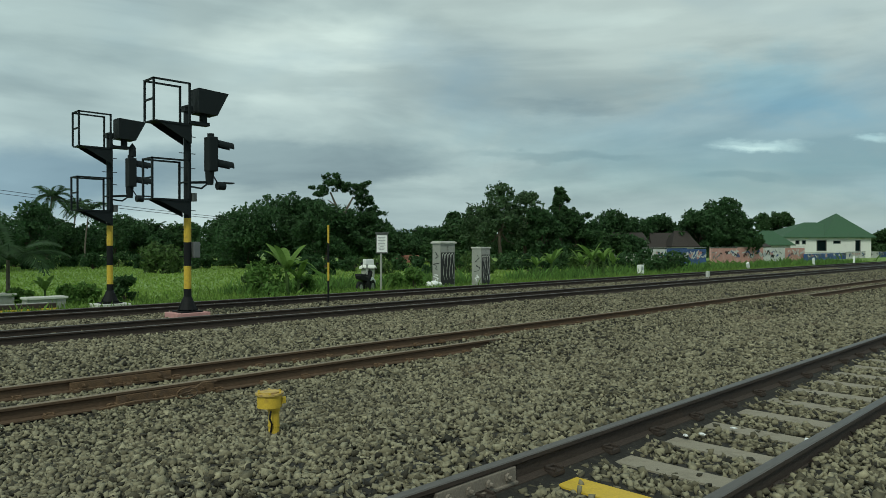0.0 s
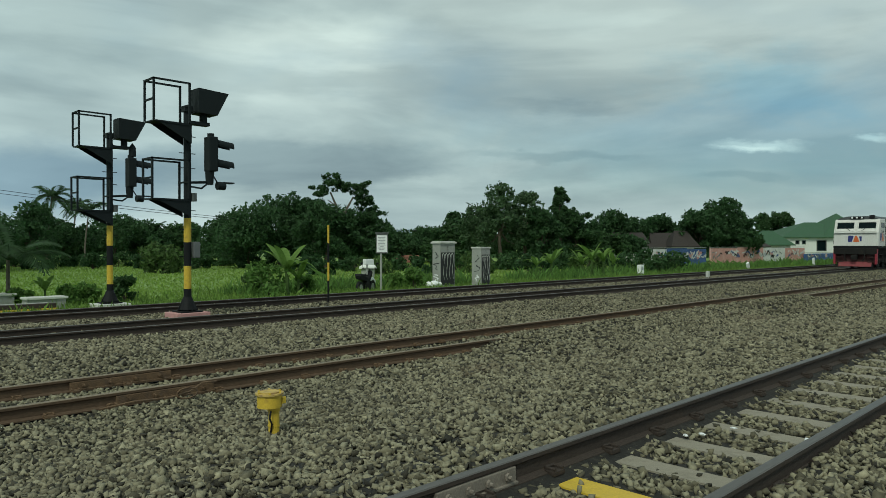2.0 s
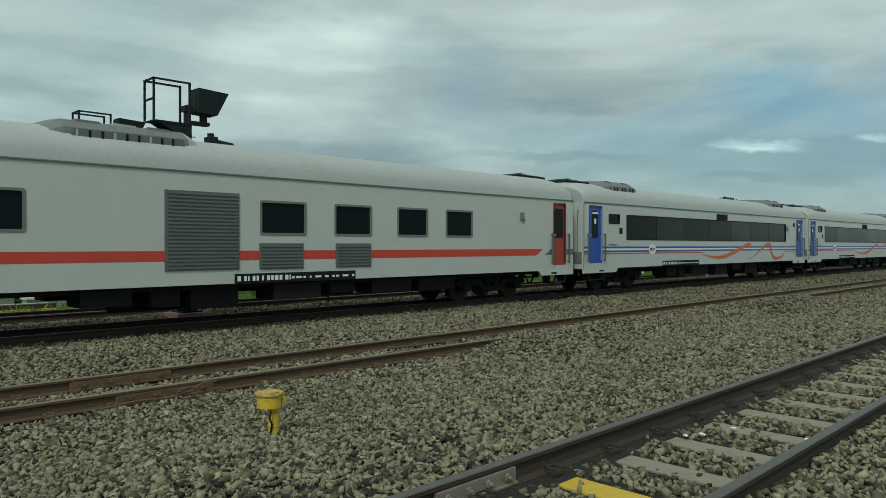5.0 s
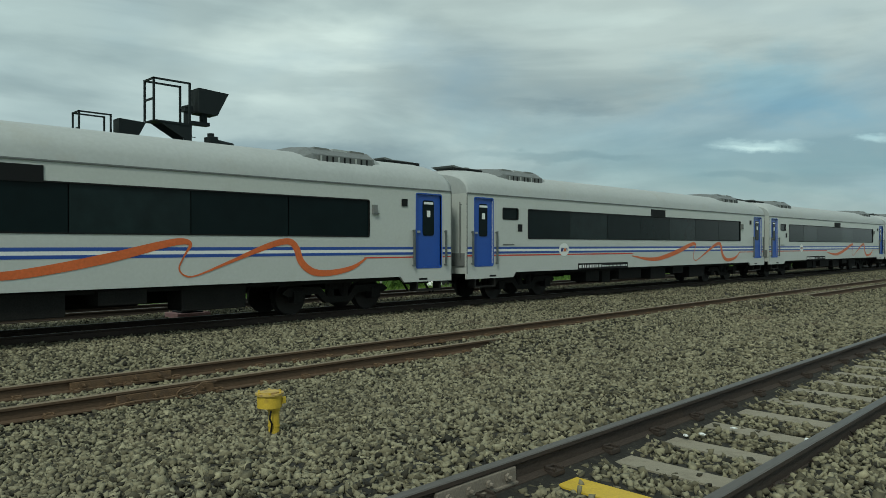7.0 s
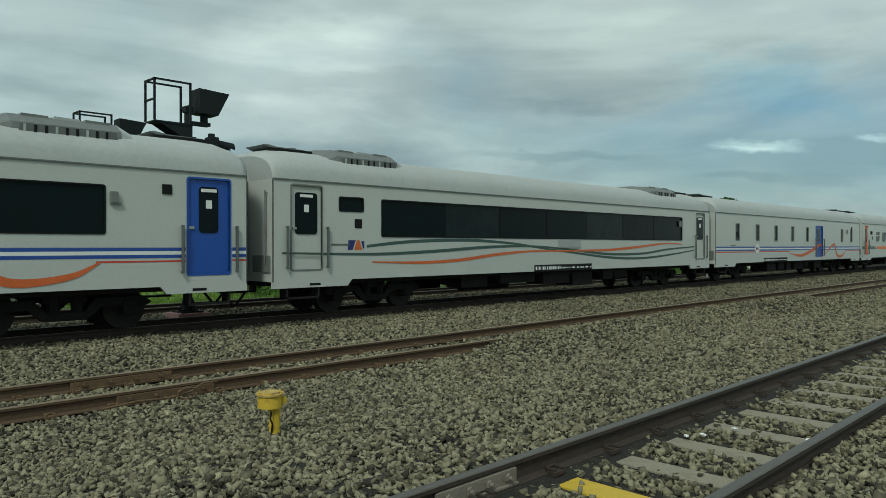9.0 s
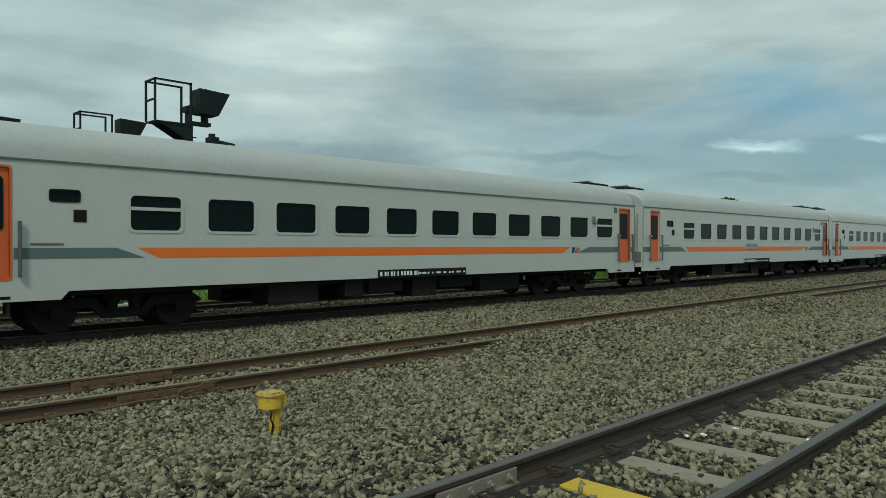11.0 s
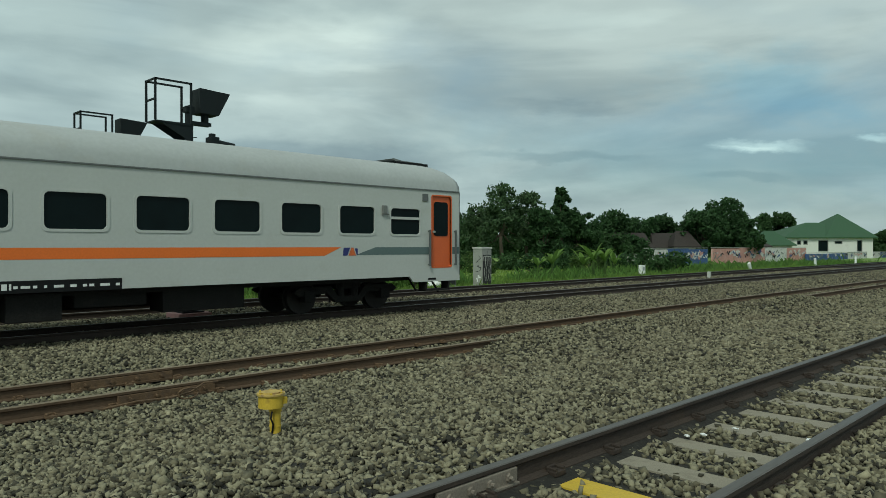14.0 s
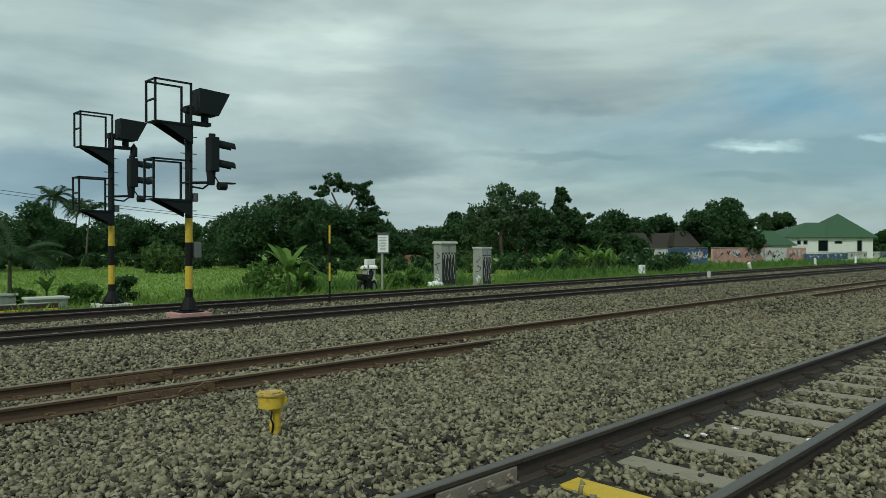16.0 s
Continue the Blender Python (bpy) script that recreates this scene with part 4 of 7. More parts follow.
def make_coaches():
    cars = []
    cars.append(coach("generator_coach", "white generator coach with red stripe and grey louvres", dict(windows=E_WINS, doors=ED, ac=((6.0, 8.2),), seed=7, paint=power_paint)))
    first = blue_coach()
    cars.append(first)
    for i in range(3):
        cars.append(copy_thing(first, pose(0, TRAIN_Y, 0)))
    cars.append(coach("passenger_coach", "white coach with white doors and flowing green lines", dict(windows=C_WINS, doors=CD, ac=((2.15, 3.95), (16.5, 18.25)), seed=9, notice=True, paint=wave_paint)))
    cars.append(coach("luggage_coach", "white coach with narrow windows and one blue door", dict(windows=D_WINS, doors=DD, seed=11, paint=narrow_paint)))
    base = orange_coach()
    cars.append(base)
    for i in range(3):
        cars.append(copy_thing(base, pose(0, TRAIN_Y, 0)))
    route_board(cars[8])
    return cars


coaches = make_coaches()
# ---------------------------------------------------------------- train: locomotive
LH = 1.37


def make_loco():
    lo = thing("diesel_locomotive", pose(0, TRAIN_Y, 0), "white and orange diesel locomotive with black running gear", "locomotive")
    b = B()
    box(b, -14.75, -0.05, -LH, LH, 1.36, 1.54, 0.02)
    part("running_board", b, M["black"], lo)
    b = B()
    box(b, -14.3, -0.5, -1.1, 1.1, 1.0, 1.37)
    part("frame", b, M["under"], lo)
    # front cab: sloping windscreen
    side = [(-14.74, 1.45), (-14.70, 2.42), (-14.34, 3.26), (-14.20, 3.36), (-13.0, 3.36), (-13.0, 1.45)]
    b = B()
    slab(b, side, -LH, LH)
    bmesh.ops.bevel(b, geom=[e for e in b.edges], offset=0.05, segments=2, affect="EDGES", profile=0.6)
    cab = part("cab", b, M["loco_white"], lo)
    b = B()
    extrude_x(b, [(-1.25, 3.34), (-1.05, 3.46), (-0.6, 3.56), (0.6, 3.56), (1.05, 3.46), (1.25, 3.34)], -14.25, -13.0)
    part("cab_roof", b, M["loco_roof"], lo)
    # windscreen panes and side windows
    for s in (-1, 1):
        b = B()
        p = [Vector((-14.62, s * 0.10, 2.52)), Vector((-14.62, s * 1.22, 2.52)), Vector((-14.37, s * 1.22, 3.14)), Vector((-14.37, s * 0.10, 3.14))]
        off = Vector((-0.84, 0, 0.34)).normalized() * 0.03
        quad = [b.verts.new(q + off) for q in p] + [b.verts.new(q - off) for q in p]
        b.faces.new(quad[:4])
        b.faces.new(quad[:3:-1])
        for i in range(4):
            b.faces.new((quad[i], quad[(i + 1) % 4], quad[4 + (i + 1) % 4], quad[4 + i]))
        bmesh.ops.bevel(b, geom=list(b.edges), offset=0.02, segments=1, affect="EDGES")
        part("windscreen", b, M["glass"], cab, "dark sloping windscreen pane")
        b = B()
        up = Vector((0.25, 0, 0.62))
        corner = [Vector((-14.62, s * y0, 2.52)) + up * k + off * 0.9 for y0, k in ((0.10, 0.0), (1.22, 0.0), (1.22, 1.0), (0.10, 1.0))]
        for p0, p1 in zip(corner, corner[1:] + corner[:1]):
            rod(b, p0, p1, 0.045, 6)
        part("windscreen_frame", b, M["loco_white"], cab)
        b = B()
        rod(b, corner[0] + Vector((-0.03, s * 0.25, 0.02)), corner[0] + Vector((0.08, s * 0.62, 0.36)), 0.014, 5)
        part("wiper", b, M["black"], cab)
        for u0, u1 in ((-14.18, -13.72), (-13.70, -13.26), (-1.20, -0.86), (-0.84, -0.50)):
            b = B()
            slab(b, rounded(u0, u1, 2.72, 3.10, 0.03), s * (LH - 0.01), s * (LH + 0.010))
            part("side_window", b, M["glass"], lo)
        for u0, u1 in ((-14.22, -13.22), (-1.24, -0.46)):
            b = B()
            ring(b, rounded(u0, u1, 2.68, 3.14, 0.06), rounded(u0 + 0.04, u1 - 0.04, 2.72, 3.10, 0.04), s * (LH - 0.01), s * (LH + 0.022))
            part("window_frame", b, M["loco_white"], lo)
        b = B()
        box(b, -13.72, -13.68, s * LH, s * (LH + 0.012), 2.74, 3.10)
        part("window_bar", b, M["gasket"], cab)
        b = B()
        rod(b, (-14.80, s * 0.85, 1.28), (-14.70, s * 0.85, 1.28), 0.09, 14)
        part("marker_light", b, M["sign_white"], lo)
    b = B()
    box(b, -14.36, -14.1, -0.42, 0.42, 3.38, 3.52, 0.03)
    box(b, -14.30, -14.0, -1.02, -0.72, 3.36, 3.62, 0.03)
    part("roof_light_box", b, M["black"], lo)
    b = B()
    box(b, -14.80, -14.66, -1.30, 1.30, 2.40, 2.47, 0.02)
    part("nose_ledge", b, M["loco_white"], cab)
    for y in (-0.30, 0.0, 0.30):
        b = B()
        rod(b, (-14.39, y, 3.46), (-14.34, y, 3.46), 0.062, 12)
        part("roof_headlight", b, M["sign_white"], lo)
    # fore part of the hood, narrow; dark boxes give its openings their inner shade
    b = B()
    box(b, -13.0, -10.35, -1.12, 1.12, 1.55, 3.24, 0.03)
    part("fore_hood", b, M["hood_white"], lo)
    for s in (-1, 1):
        for u0, u1, z0, z1 in ((-12.93, -12.72, 1.75, 2.75), (-12.55, -12.42, 1.75, 2.75), (-12.34, -12.16, 1.75, 2.84), (-12.08, -11.28, 2.30, 2.86), (-11.10, -10.72, 2.28, 2.82), (-10.66, -10.42, 2.6, 2.82), (-10.68, -10.40, 1.88, 2.55)):
            b = B()
            box(b, u0, u1, s * 1.10, s * 1.135, z0, z1, 0.01)
            part("intake", b, M["black"], lo)
        b = B()
        box(b, -12.05, -10.75, s * 1.10, s * 1.13, 1.57, 2.24)
        part("intake", b, M["loco_brown"], lo)
        b = B()
        rod(b, (-12.92, s * 1.20, 1.72), (-12.40, s * 1.20, 1.72), 0.14, 14)
        part("air_tank", b, M["tank_blue"], lo)
        for u in (-12.98, -12.66, -12.36, -12.12, -11.24, -11.14, -10.70):
            b = B()
            box(b, u - 0.022, u + 0.022, s * 1.12, s * 1.15, 1.60, 2.98)
            part("panel_post", b, M["loco_white"], lo)
        b = B()
        box(b, -13.0, -10.36, s * 1.12, s * 1.16, 2.98, 3.03)
        part("hood_ledge", b, M["loco_white"], lo)
        for i in range(8):
            b = B()
            rod(b, (-12.85 + 0.33 * i, s * 1.12, 3.12), (-12.85 + 0.33 * i, s * 1.14, 3.12), 0.022, 8)
            part("lifting_eye", b, M["black"], lo)
        decal(lo, "hood_stripe", [(-12.75, 1.57), (-12.06, 1.57), (-12.06, 2.26), (-12.75, 2.26)], M["loco_orange"], s * 1.124)
        for u0, u1, z in ((-12.42, -12.20, 2.42), (-11.68, -11.0, 2.42), (-11.0, -10.6, 2.28)):
            b = B()
            y = s * 1.33
            rod(b, (u0, y, 1.55), (u0, y, z), 0.022, 8)
            rod(b, (u1, y, 1.55), (u1, y, z), 0.022, 8)
            rod(b, (u0, y, z), (u1, y, z), 0.022, 8)
            part("handrail", b, M["loco_white"], lo)
    # main hood with doors, louvres, two-tone paint
    b = B()
    box(b, -10.35, -2.30, -1.26, 1.26, 1.55, 3.30, 0.03)
    part("hood", b, M["hood_white"], lo)
    for s in (-1, 1):
        y = s * 1.264
        decal(lo, "hood_stripe", [(-10.32, 1.57), (-2.34, 1.57), (-2.34, 2.33), (-10.32, 2.33)], M["loco_orange"], y, "ochre orange lower paint")
        for u in (-9.35, -9.02, -8.6, -8.15, -7.72, -7.25, -6.8, -6.42, -5.95, -5.1, -4.9, -4.1, -3.95, -2.95):
            b = B()
            box(b, u - 0.012, u + 0.012, y, y + s * 0.012, 1.60, 3.12)
            part("panel_seam", b, M["loco_brown"], lo)
        for u0, u1, z0, z1 in ((-6.38, -6.12, 1.62, 2.5), (-5.9, -5.28, 1.66, 3.08), (-4.82, -4.26, 1.66, 3.08)):
            b = B()
            n = int((z1 - z0) / 0.062)
            for i in range(n):
                z = z0 + i * 0.062
                box(b, u0, u1, y, y + s * 0.022, z, z + 0.03)
            part("louver", b, M["hood_louver"], lo)
        for u0, u1, z0, z1 in ((-10.12, -9.68, 2.55, 2.98), (-3.82, -3.12, 2.72, 3.24)):
            b = B()
            box(b, u0, u1, y, y + s * 0.012, z0, z1)
            part("radiator_opening", b, M["black"], lo)
            f = B()
            ring(f, rounded(*grow(u0, u1, z0, z1, 0.05), 0.03), rounded(*grow(u0, u1, z0, z1, 0.0), 0.02), y, y + s * 0.03)
            part("opening_frame", f, M["loco_white"], lo)
        b = B()
        box(b, -10.3, -2.3, y, y + s * 0.03, 3.14, 3.18)
        part("hood_rail", b, M["loco_white"], lo)
        for i in range(11):
            u = -10.0 + i * 0.72
            b = B()
            box(b, u, u + 0.06, y, y + s * 0.02, 2.98, 3.04)
            box(b, u, u + 0.05, y, y + s * 0.02, 1.72, 1.78)
            part("latch", b, M["black"], lo)
    band(lo, "white_swoosh", [(-10.30, 2.16, 0.03), (-10.0, 2.08, 0.06), (-9.5, 1.93, 0.02)], M["sign_white"], -1.268)
    band(lo, "emblem", [(-8.66, 3.02, 0.05), (-8.45, 3.0, 0.10), (-8.36, 2.86, 0.08), (-8.44, 2.68, 0.02)], M["ribbon"], -1.285, "plain coloured emblem shape")
    band(lo, "emblem", [(-8.34, 2.94, 0.10), (-8.14, 2.84, 0.13), (-8.12, 2.66, 0.13), (-8.32, 2.56, 0.08)], M["navy"], -1.286, "plain coloured emblem shape")
    emblem(lo, -7.98, 2.54, 0.62, 0.22, -1.286, "navy", "navy")
    # roofs
    for u0, u1, top, w in ((-13.0, -10.25, 3.58, 1.05), (-9.55, -4.15, 3.60, 1.1)):
        b = B()
        extrude_x(b, [(-w - 0.1, 3.20), (-w, 3.40), (-w * 0.72, top), (w * 0.72, top), (w, 3.40), (w + 0.1, 3.20)], u0, u1)
        part("hood_roof", b, M["loco_roof"], lo)
    b = B()
    extrude_x(b, [(-1.1, 3.26), (-0.9, 3.42), (0.9, 3.42), (1.1, 3.26)], -10.25, -0.25)
    part("roof_deck", b, M["loco_roof"], lo)
    b = B()
    for y, z in ((-0.2, 3.52), (0.2, 3.52), (0.0, 3.60)):
        rod(b, (-3.3, y, z), (-2.75, y, z), 0.05, 10, 0.09)
    rod(b, (-3.0, 0, 3.38), (-3.0, 0, 3.60), 0.04, 8)
    part("horn", b, M["black"], lo)
    # rear cab
    b = B()
    slab(b, [(-2.30, 1.55), (-0.05, 1.55), (-0.10, 2.45), (-0.28, 3.22), (-0.45, 3.33), (-2.30, 3.33)], -LH, LH)
    bmesh.ops.bevel(b, geom=list(b.edges), offset=0.05, segments=2, affect="EDGES", profile=0.6)
    part("rear_cab", b, M["loco_white"], lo)
    for s in (-1, 1):
        b = B()
        slab(b, rounded(-2.12, -1.70, 2.56, 3.14, 0.18), s * LH, s * (LH + 0.012))
        part("side_window", b, M["glass"], lo)
        for u0, w, m in ((-14.36, 1.08, 0), (-1.15, 0.75, 0)):
            emblem(lo, u0, 1.89 if u0 < -5 else 1.88, w, 0.50, s * (LH + 0.006), *(("navy", "ribbon") if u0 < -5 else ("black", "louver")))
            if s < 0:
                bars(lo, "number_panel", u0 + 0.25, u0 + w * 0.98, 2.44, 2.56, 9, s * (LH + 0.005))
                lettering(lo, "DEPO INDUK CN", u0 + 0.08, 1.76, w * 0.82, s * (LH + 0.006), M["black"])
        for u in (-1.45, -13.05):
            b = B()
            rod(b, (u, s * (LH + 0.05), 1.6), (u, s * (LH + 0.05), 2.5), 0.018, 6)
            part("handrail", b, M["loco_white"], lo)
    for m, pts in (("navy", [(-0.42, 0), (-0.20, 0), (-0.10, 1), (-0.40, 1)]), ("ribbon", [(-0.14, 0), (0.22, 0), (0.08, 1), (-0.02, 1)]), ("navy", [(0.26, 0.1), (0.34, 0.1), (0.34, 0.9), (0.20, 0.9)])):
        b = B()
        b.faces.new([b.verts.new((-14.733, -y * 1.1, 1.80 + 0.42 * q)) for y, q in pts])
        part("front_emblem", b, M[m], lo, "plain coloured emblem shape")
    # buffer beam, snow plough, coupler
    for e, s in ((-14.75, -1), (-0.05, 1)):
        b = B()
        box(b, min(e, e + s * 0.12), max(e, e + s * 0.12), -1.32, 1.32, 0.95, 1.37, 0.02)
        part("buffer_beam", b, M["under"], lo)
        for t in (-1, 1):
            b = B()
            slab(b, [(e + s * 0.10, 1.34), (e - s * 0.16, 1.30), (e - s * 0.02, 0.30), (e + s * 0.16, 0.30)], t * 1.20, t * 1.33)
            part("step_guard", b, M["loco_red"] if s < 0 else M["under"], lo, "dark red step guard" if s < 0 else "black step guard")
            b = B()
            for z in (0.42, 0.74, 1.06):
                box(b, e - s * 0.10, e + s * 0.10, t * 0.74, t * 1.20, z, z + 0.05)
            box(b, e - s * 0.12, e - s * 0.08, t * 0.70, t * 1.20, 0.40, 1.30)
            part("step", b, M["loco_blackish_red"] if s < 0 else M["under"], lo)
            b = B()
            rod(b, (e + s * 0.15, t * 0.62, 1.22), (e + s * 0.22, t * 0.58, 0.62), 0.028, 8)
            rod(b, (e + s * 0.22, t * 0.58, 0.62), (e + s * 0.16, t * 0.46, 0.50), 0.028, 8)
            part("brake_hose", b, M["under"], lo)
        # added dark plate fills the shaded space behind the coupler
        b = B()
        slab(b, [(e - s * 0.30, 1.0), (e - s * 0.22, 0.30), (e - s * 0.16, 0.30), (e - s * 0.20, 1.0)], -1.18, 1.18)
        part("dark_fill_plate", b, M["loco_blackish_red"] if s < 0 else M["under"], lo)
        b = B()
        slab(b, [(e + s * 0.05, 0.46), (e + s * 0.22, 0.14), (e + s * 0.18, 0.14), (e, 0.42)], -1.0, 1.0)
        part("rail_guard", b, M["loco_pink"] if s < 0 else M["under"], lo, "faded red rail guard" if s < 0 else "black rail guard")
        b = B()
        box(b, min(e, e + s * 0.42), max(e, e + s * 0.42), -0.17, 0.17, 0.62, 0.92, 0.05)
        part("coupler", b, M["under"], lo)
    # bogies and fuel tank
    for c in (-11.9, -3.0):
        b = B()
        for s in (-1, 1):
            slab(b, [(c - 2.1, 0.52), (c - 1.9, 0.82), (c + 1.9, 0.82), (c + 2.1, 0.52), (c + 1.75, 0.36), (c + 1.0, 0.50), (c + 0.3, 0.36), (c - 0.3, 0.36), (c - 1.0, 0.50), (c - 1.75, 0.36)], s * 0.90, s * 1.06)
            for x in (c - 1.5, c, c + 1.5):
                box(b, x - 0.17, x + 0.17, s * 0.88, s * 1.14, 0.32, 0.62, 0.03)
            for x in (c - 0.8, c + 0.8):
                rod(b, (x, s * 1.08, 0.5), (x, s * 1.08, 0.95), 0.10, 10)
            rod(b, (c - 1.9, s * 1.16, 0.92), (c + 1.9, s * 1.16, 0.98), 0.03, 6)
        box(b, c - 1.8, c + 1.8, -0.9, 0.9, 0.62, 0.98)
        g = part("bogie", b, M["under"], lo)
        for x in (c - 1.5, c, c + 1.5):
            b = B()
            for s in (-1, 1):
                rod(b, (x, s * 0.50, 0.46), (x, s * 0.63, 0.46), 0.46, 26)
                rod(b, (x, s * 0.47, 0.46), (x, s * 0.50, 0.46), 0.485, 26)
            rod(b, (x, -0.6, 0.46), (x, 0.6, 0.46), 0.09, 10)
            part("wheelset", b, M["wheel"], g)
    b = B()
    box(b, -9.3, -5.5, -1.28, 1.28, 0.38, 1.02, 0.10)
    part("fuel_tank", b, M["under"], lo)
    for u in (-8.9, -8.4, -6.9, -6.3):
        b = B()
        box(b, u, u + 0.28, -1.375, -1.39, 1.40, 1.46)
        part("reflector", b, M["sign_white"], lo)
    return lo


M["loco_white"] = surface("weathered_white", (0.58, 0.58, 0.55), 0.5, var=0.08, scale=2.5, fine=26, bump=0.08, dirt=(0.33, 0.30, 0.24), dirt_amount=0.24, dirt_scale=3.0, stretch=(1, 1, 0.35))
M["loco_orange"] = surface("weathered_ochre", (0.40, 0.185, 0.045), 0.5, var=0.16, scale=2.5, fine=26, dirt=(0.17, 0.095, 0.045), dirt_amount=0.36, dirt_scale=3.0, stretch=(1, 1, 0.35))
M["hood_white"] = surface("grimy_white", (0.56, 0.55, 0.50), 0.6, var=0.14, scale=2.5, fine=30, bump=0.1, dirt=(0.16, 0.14, 0.11), dirt_amount=0.42, dirt_scale=4.0, stretch=(1, 1, 0.25))
M["hood_louver"] = surface("grimy_louver", (0.30, 0.26, 0.19), 0.7, var=0.2, scale=3, fine=30, dirt=(0.12, 0.09, 0.06), dirt_amount=0.4, dirt_scale=4)
M["tank_blue"] = surface("dull_blue_paint", (0.012, 0.018, 0.06), 0.7, var=0.2)
M["loco_brown"] = surface("blackish_brown", (0.026, 0.021, 0.016), 0.8, var=0.3, scale=3, fine=30)
M["loco_roof"] = surface("loco_roof_grey", (0.075, 0.085, 0.088), 0.75, var=0.15, scale=2, fine=20, dirt=(0.06, 0.06, 0.055), dirt_amount=0.3, dirt_scale=2)
M["loco_red"] = surface("dark_red_paint", (0.22, 0.016, 0.030), 0.55, var=0.2, scale=3, fine=40, dirt=(0.06, 0.03, 0.025), dirt_amount=0.3, dirt_scale=4)
M["loco_blackish_red"] = surface("blackish_red_paint", (0.050, 0.016, 0.015), 0.75, var=0.4, scale=5, fine=40, dirt=(0.02, 0.018, 0.016), dirt_amount=0.4, dirt_scale=6)
M["loco_pink"] = surface("faded_red_paint", (0.19, 0.036, 0.042), 0.7, var=0.2, scale=3, fine=40, dirt=(0.12, 0.07, 0.05), dirt_amount=0.3, dirt_scale=4)
locomotive = make_loco()
# ---------------------------------------------------------------- signals and line-side things
M["pink"] = surface("faded_pink_concrete", (0.44, 0.235, 0.225), 0.85, var=0.15, scale=4, fine=60, bump=0.3, dirt=(0.26, 0.17, 0.15), dirt_amount=0.3, dirt_scale=5)
M["concrete"] = surface("weathered_concrete", (0.30, 0.31, 0.285), 0.9, var=0.18, scale=3, fine=60, bump=0.3, dirt=(0.14, 0.145, 0.125), dirt_amount=0.35, dirt_scale=3)
M["pale_concrete"] = surface("pale_concrete", (0.50, 0.51, 0.47), 0.9, var=0.15, scale=3, fine=60, bump=0.3, dirt=(0.24, 0.24, 0.20), dirt_amount=0.3, dirt_scale=3)
M["cabinet_dark"] = surface("dark_sprayed_paint", (0.022, 0.024, 0.026), 0.7, var=0.3, scale=3, fine=40, dirt=(0.15, 0.155, 0.145), dirt_amount=0.12, dirt_scale=4)
M["lens_dark"] = surface("dark_lens", (0.02, 0.02, 0.02), 0.15, var=0.1)
M["sign_grey"] = surface("sign_print_grey", (0.34, 0.36, 0.37), 0.6, var=0.1)


def cage(sig, x0, x1, y0, y1, z0, z1, drop):
    """A maintenance platform with a railing and a bracket below."""
    p = B()
    box(p, x0, x1 + 0.05, y0, y1, z0 - 0.03, z0)
    pf = part("platform", p, M["signal_black"], sig)
    for x in (x0, x1):
        for y in (y0, y1):
            b = B()
            box(b, x - 0.022, x + 0.022, y - 0.022, y + 0.022, z0, z1)
            part("railing_post", b, M["signal_black"], pf)
    for y in (y0, y1):
        b = B()
        box(b, x0 - 0.022, x1 + 0.022, y - 0.022, y + 0.022, z1 - 0.04, z1)
        part("top_rail", b, M["signal_black"], pf)
    for x, z in ((x0, z1 - 0.02), (x0, (z0 + z1) / 2), (x1, (z0 + z1) / 2 - 0.05)):
        b = B()
        box(b, x - 0.018, x + 0.018, y0, y1, z - 0.02, z + 0.02)
        part("cross_rail", b, M["signal_black"], pf)
    b = B()
    for y in (y0 + 0.03, y1 - 0.03):
        slab(b, [(x0 + 0.12, z0 - 0.03), (x1 + 0.06, z0 - 0.03), (x1 + 0.06, z0 - drop)], y - 0.015, y + 0.015)
    slab(b, [(x0 + 0.10, z0 - 0.031), (x1 + 0.06, z0 - 0.031), (x1 + 0.06, z0 - 0.05), (x1 - 0.2, z0 - 0.05)], y0, y1)
    part("bracket", b, M["signal_black"], pf)


def lamp_head(sig, x, y, z0, z1, cap=False):
    b = B()
    box(b, x - 0.10, x + 0.12, y - 0.16, y + 0.16, z0, z1, 0.03)
    rod(b, (x, y, z1 - 0.02), (x, y, z1 + 0.08), 0.08, 12)
    h = part("signal_head", b, M["signal_black"], sig)
    if cap:
        b = B()
        rod(b, (x + 0.05, y, z1 + 0.05), (x + 0.05, y, z1 + 0.30), 0.10, 12)
        rod(b, (x + 0.05, y, z1 + 0.30), (x + 0.05, y, z1 + 0.44), 0.10, 12, 0.01)
        part("finial", b, M["signal_black"], h)
    for k in (0.24, 0.80):
        z = z0 + (z1 - z0) * k
        b = B()
        n = 10
        rows = []
        for r, dx0, dx1 in ((0.125, 0.12, 0.56), (0.112, 0.12, 0.56)):
            for dx in (dx0, dx1):
                rows.append([b.verts.new((x + dx, y + r * math.cos(math.pi * (-0.12 + 1.24 * i / n)), z + r * math.sin(math.pi * (-0.12 + 1.24 * i / n)) - (0.05 if dx > 0.3 else 0))) for i in range(n + 1)])
        for p, q in ((0, 1), (2, 3), (1, 3), (0, 2)):
            for i in range(n):
                b.faces.new((rows[p][i], rows[p][i + 1], rows[q][i + 1], rows[q][i]))
        hood = part("lamp_hood", b, M["signal_black"], h)
        b = B()
        rod(b, (x + 0.118, y, z), (x + 0.135, y, z), 0.10, 16)
        part("lens", b, M["lens_dark"], h)
    return h


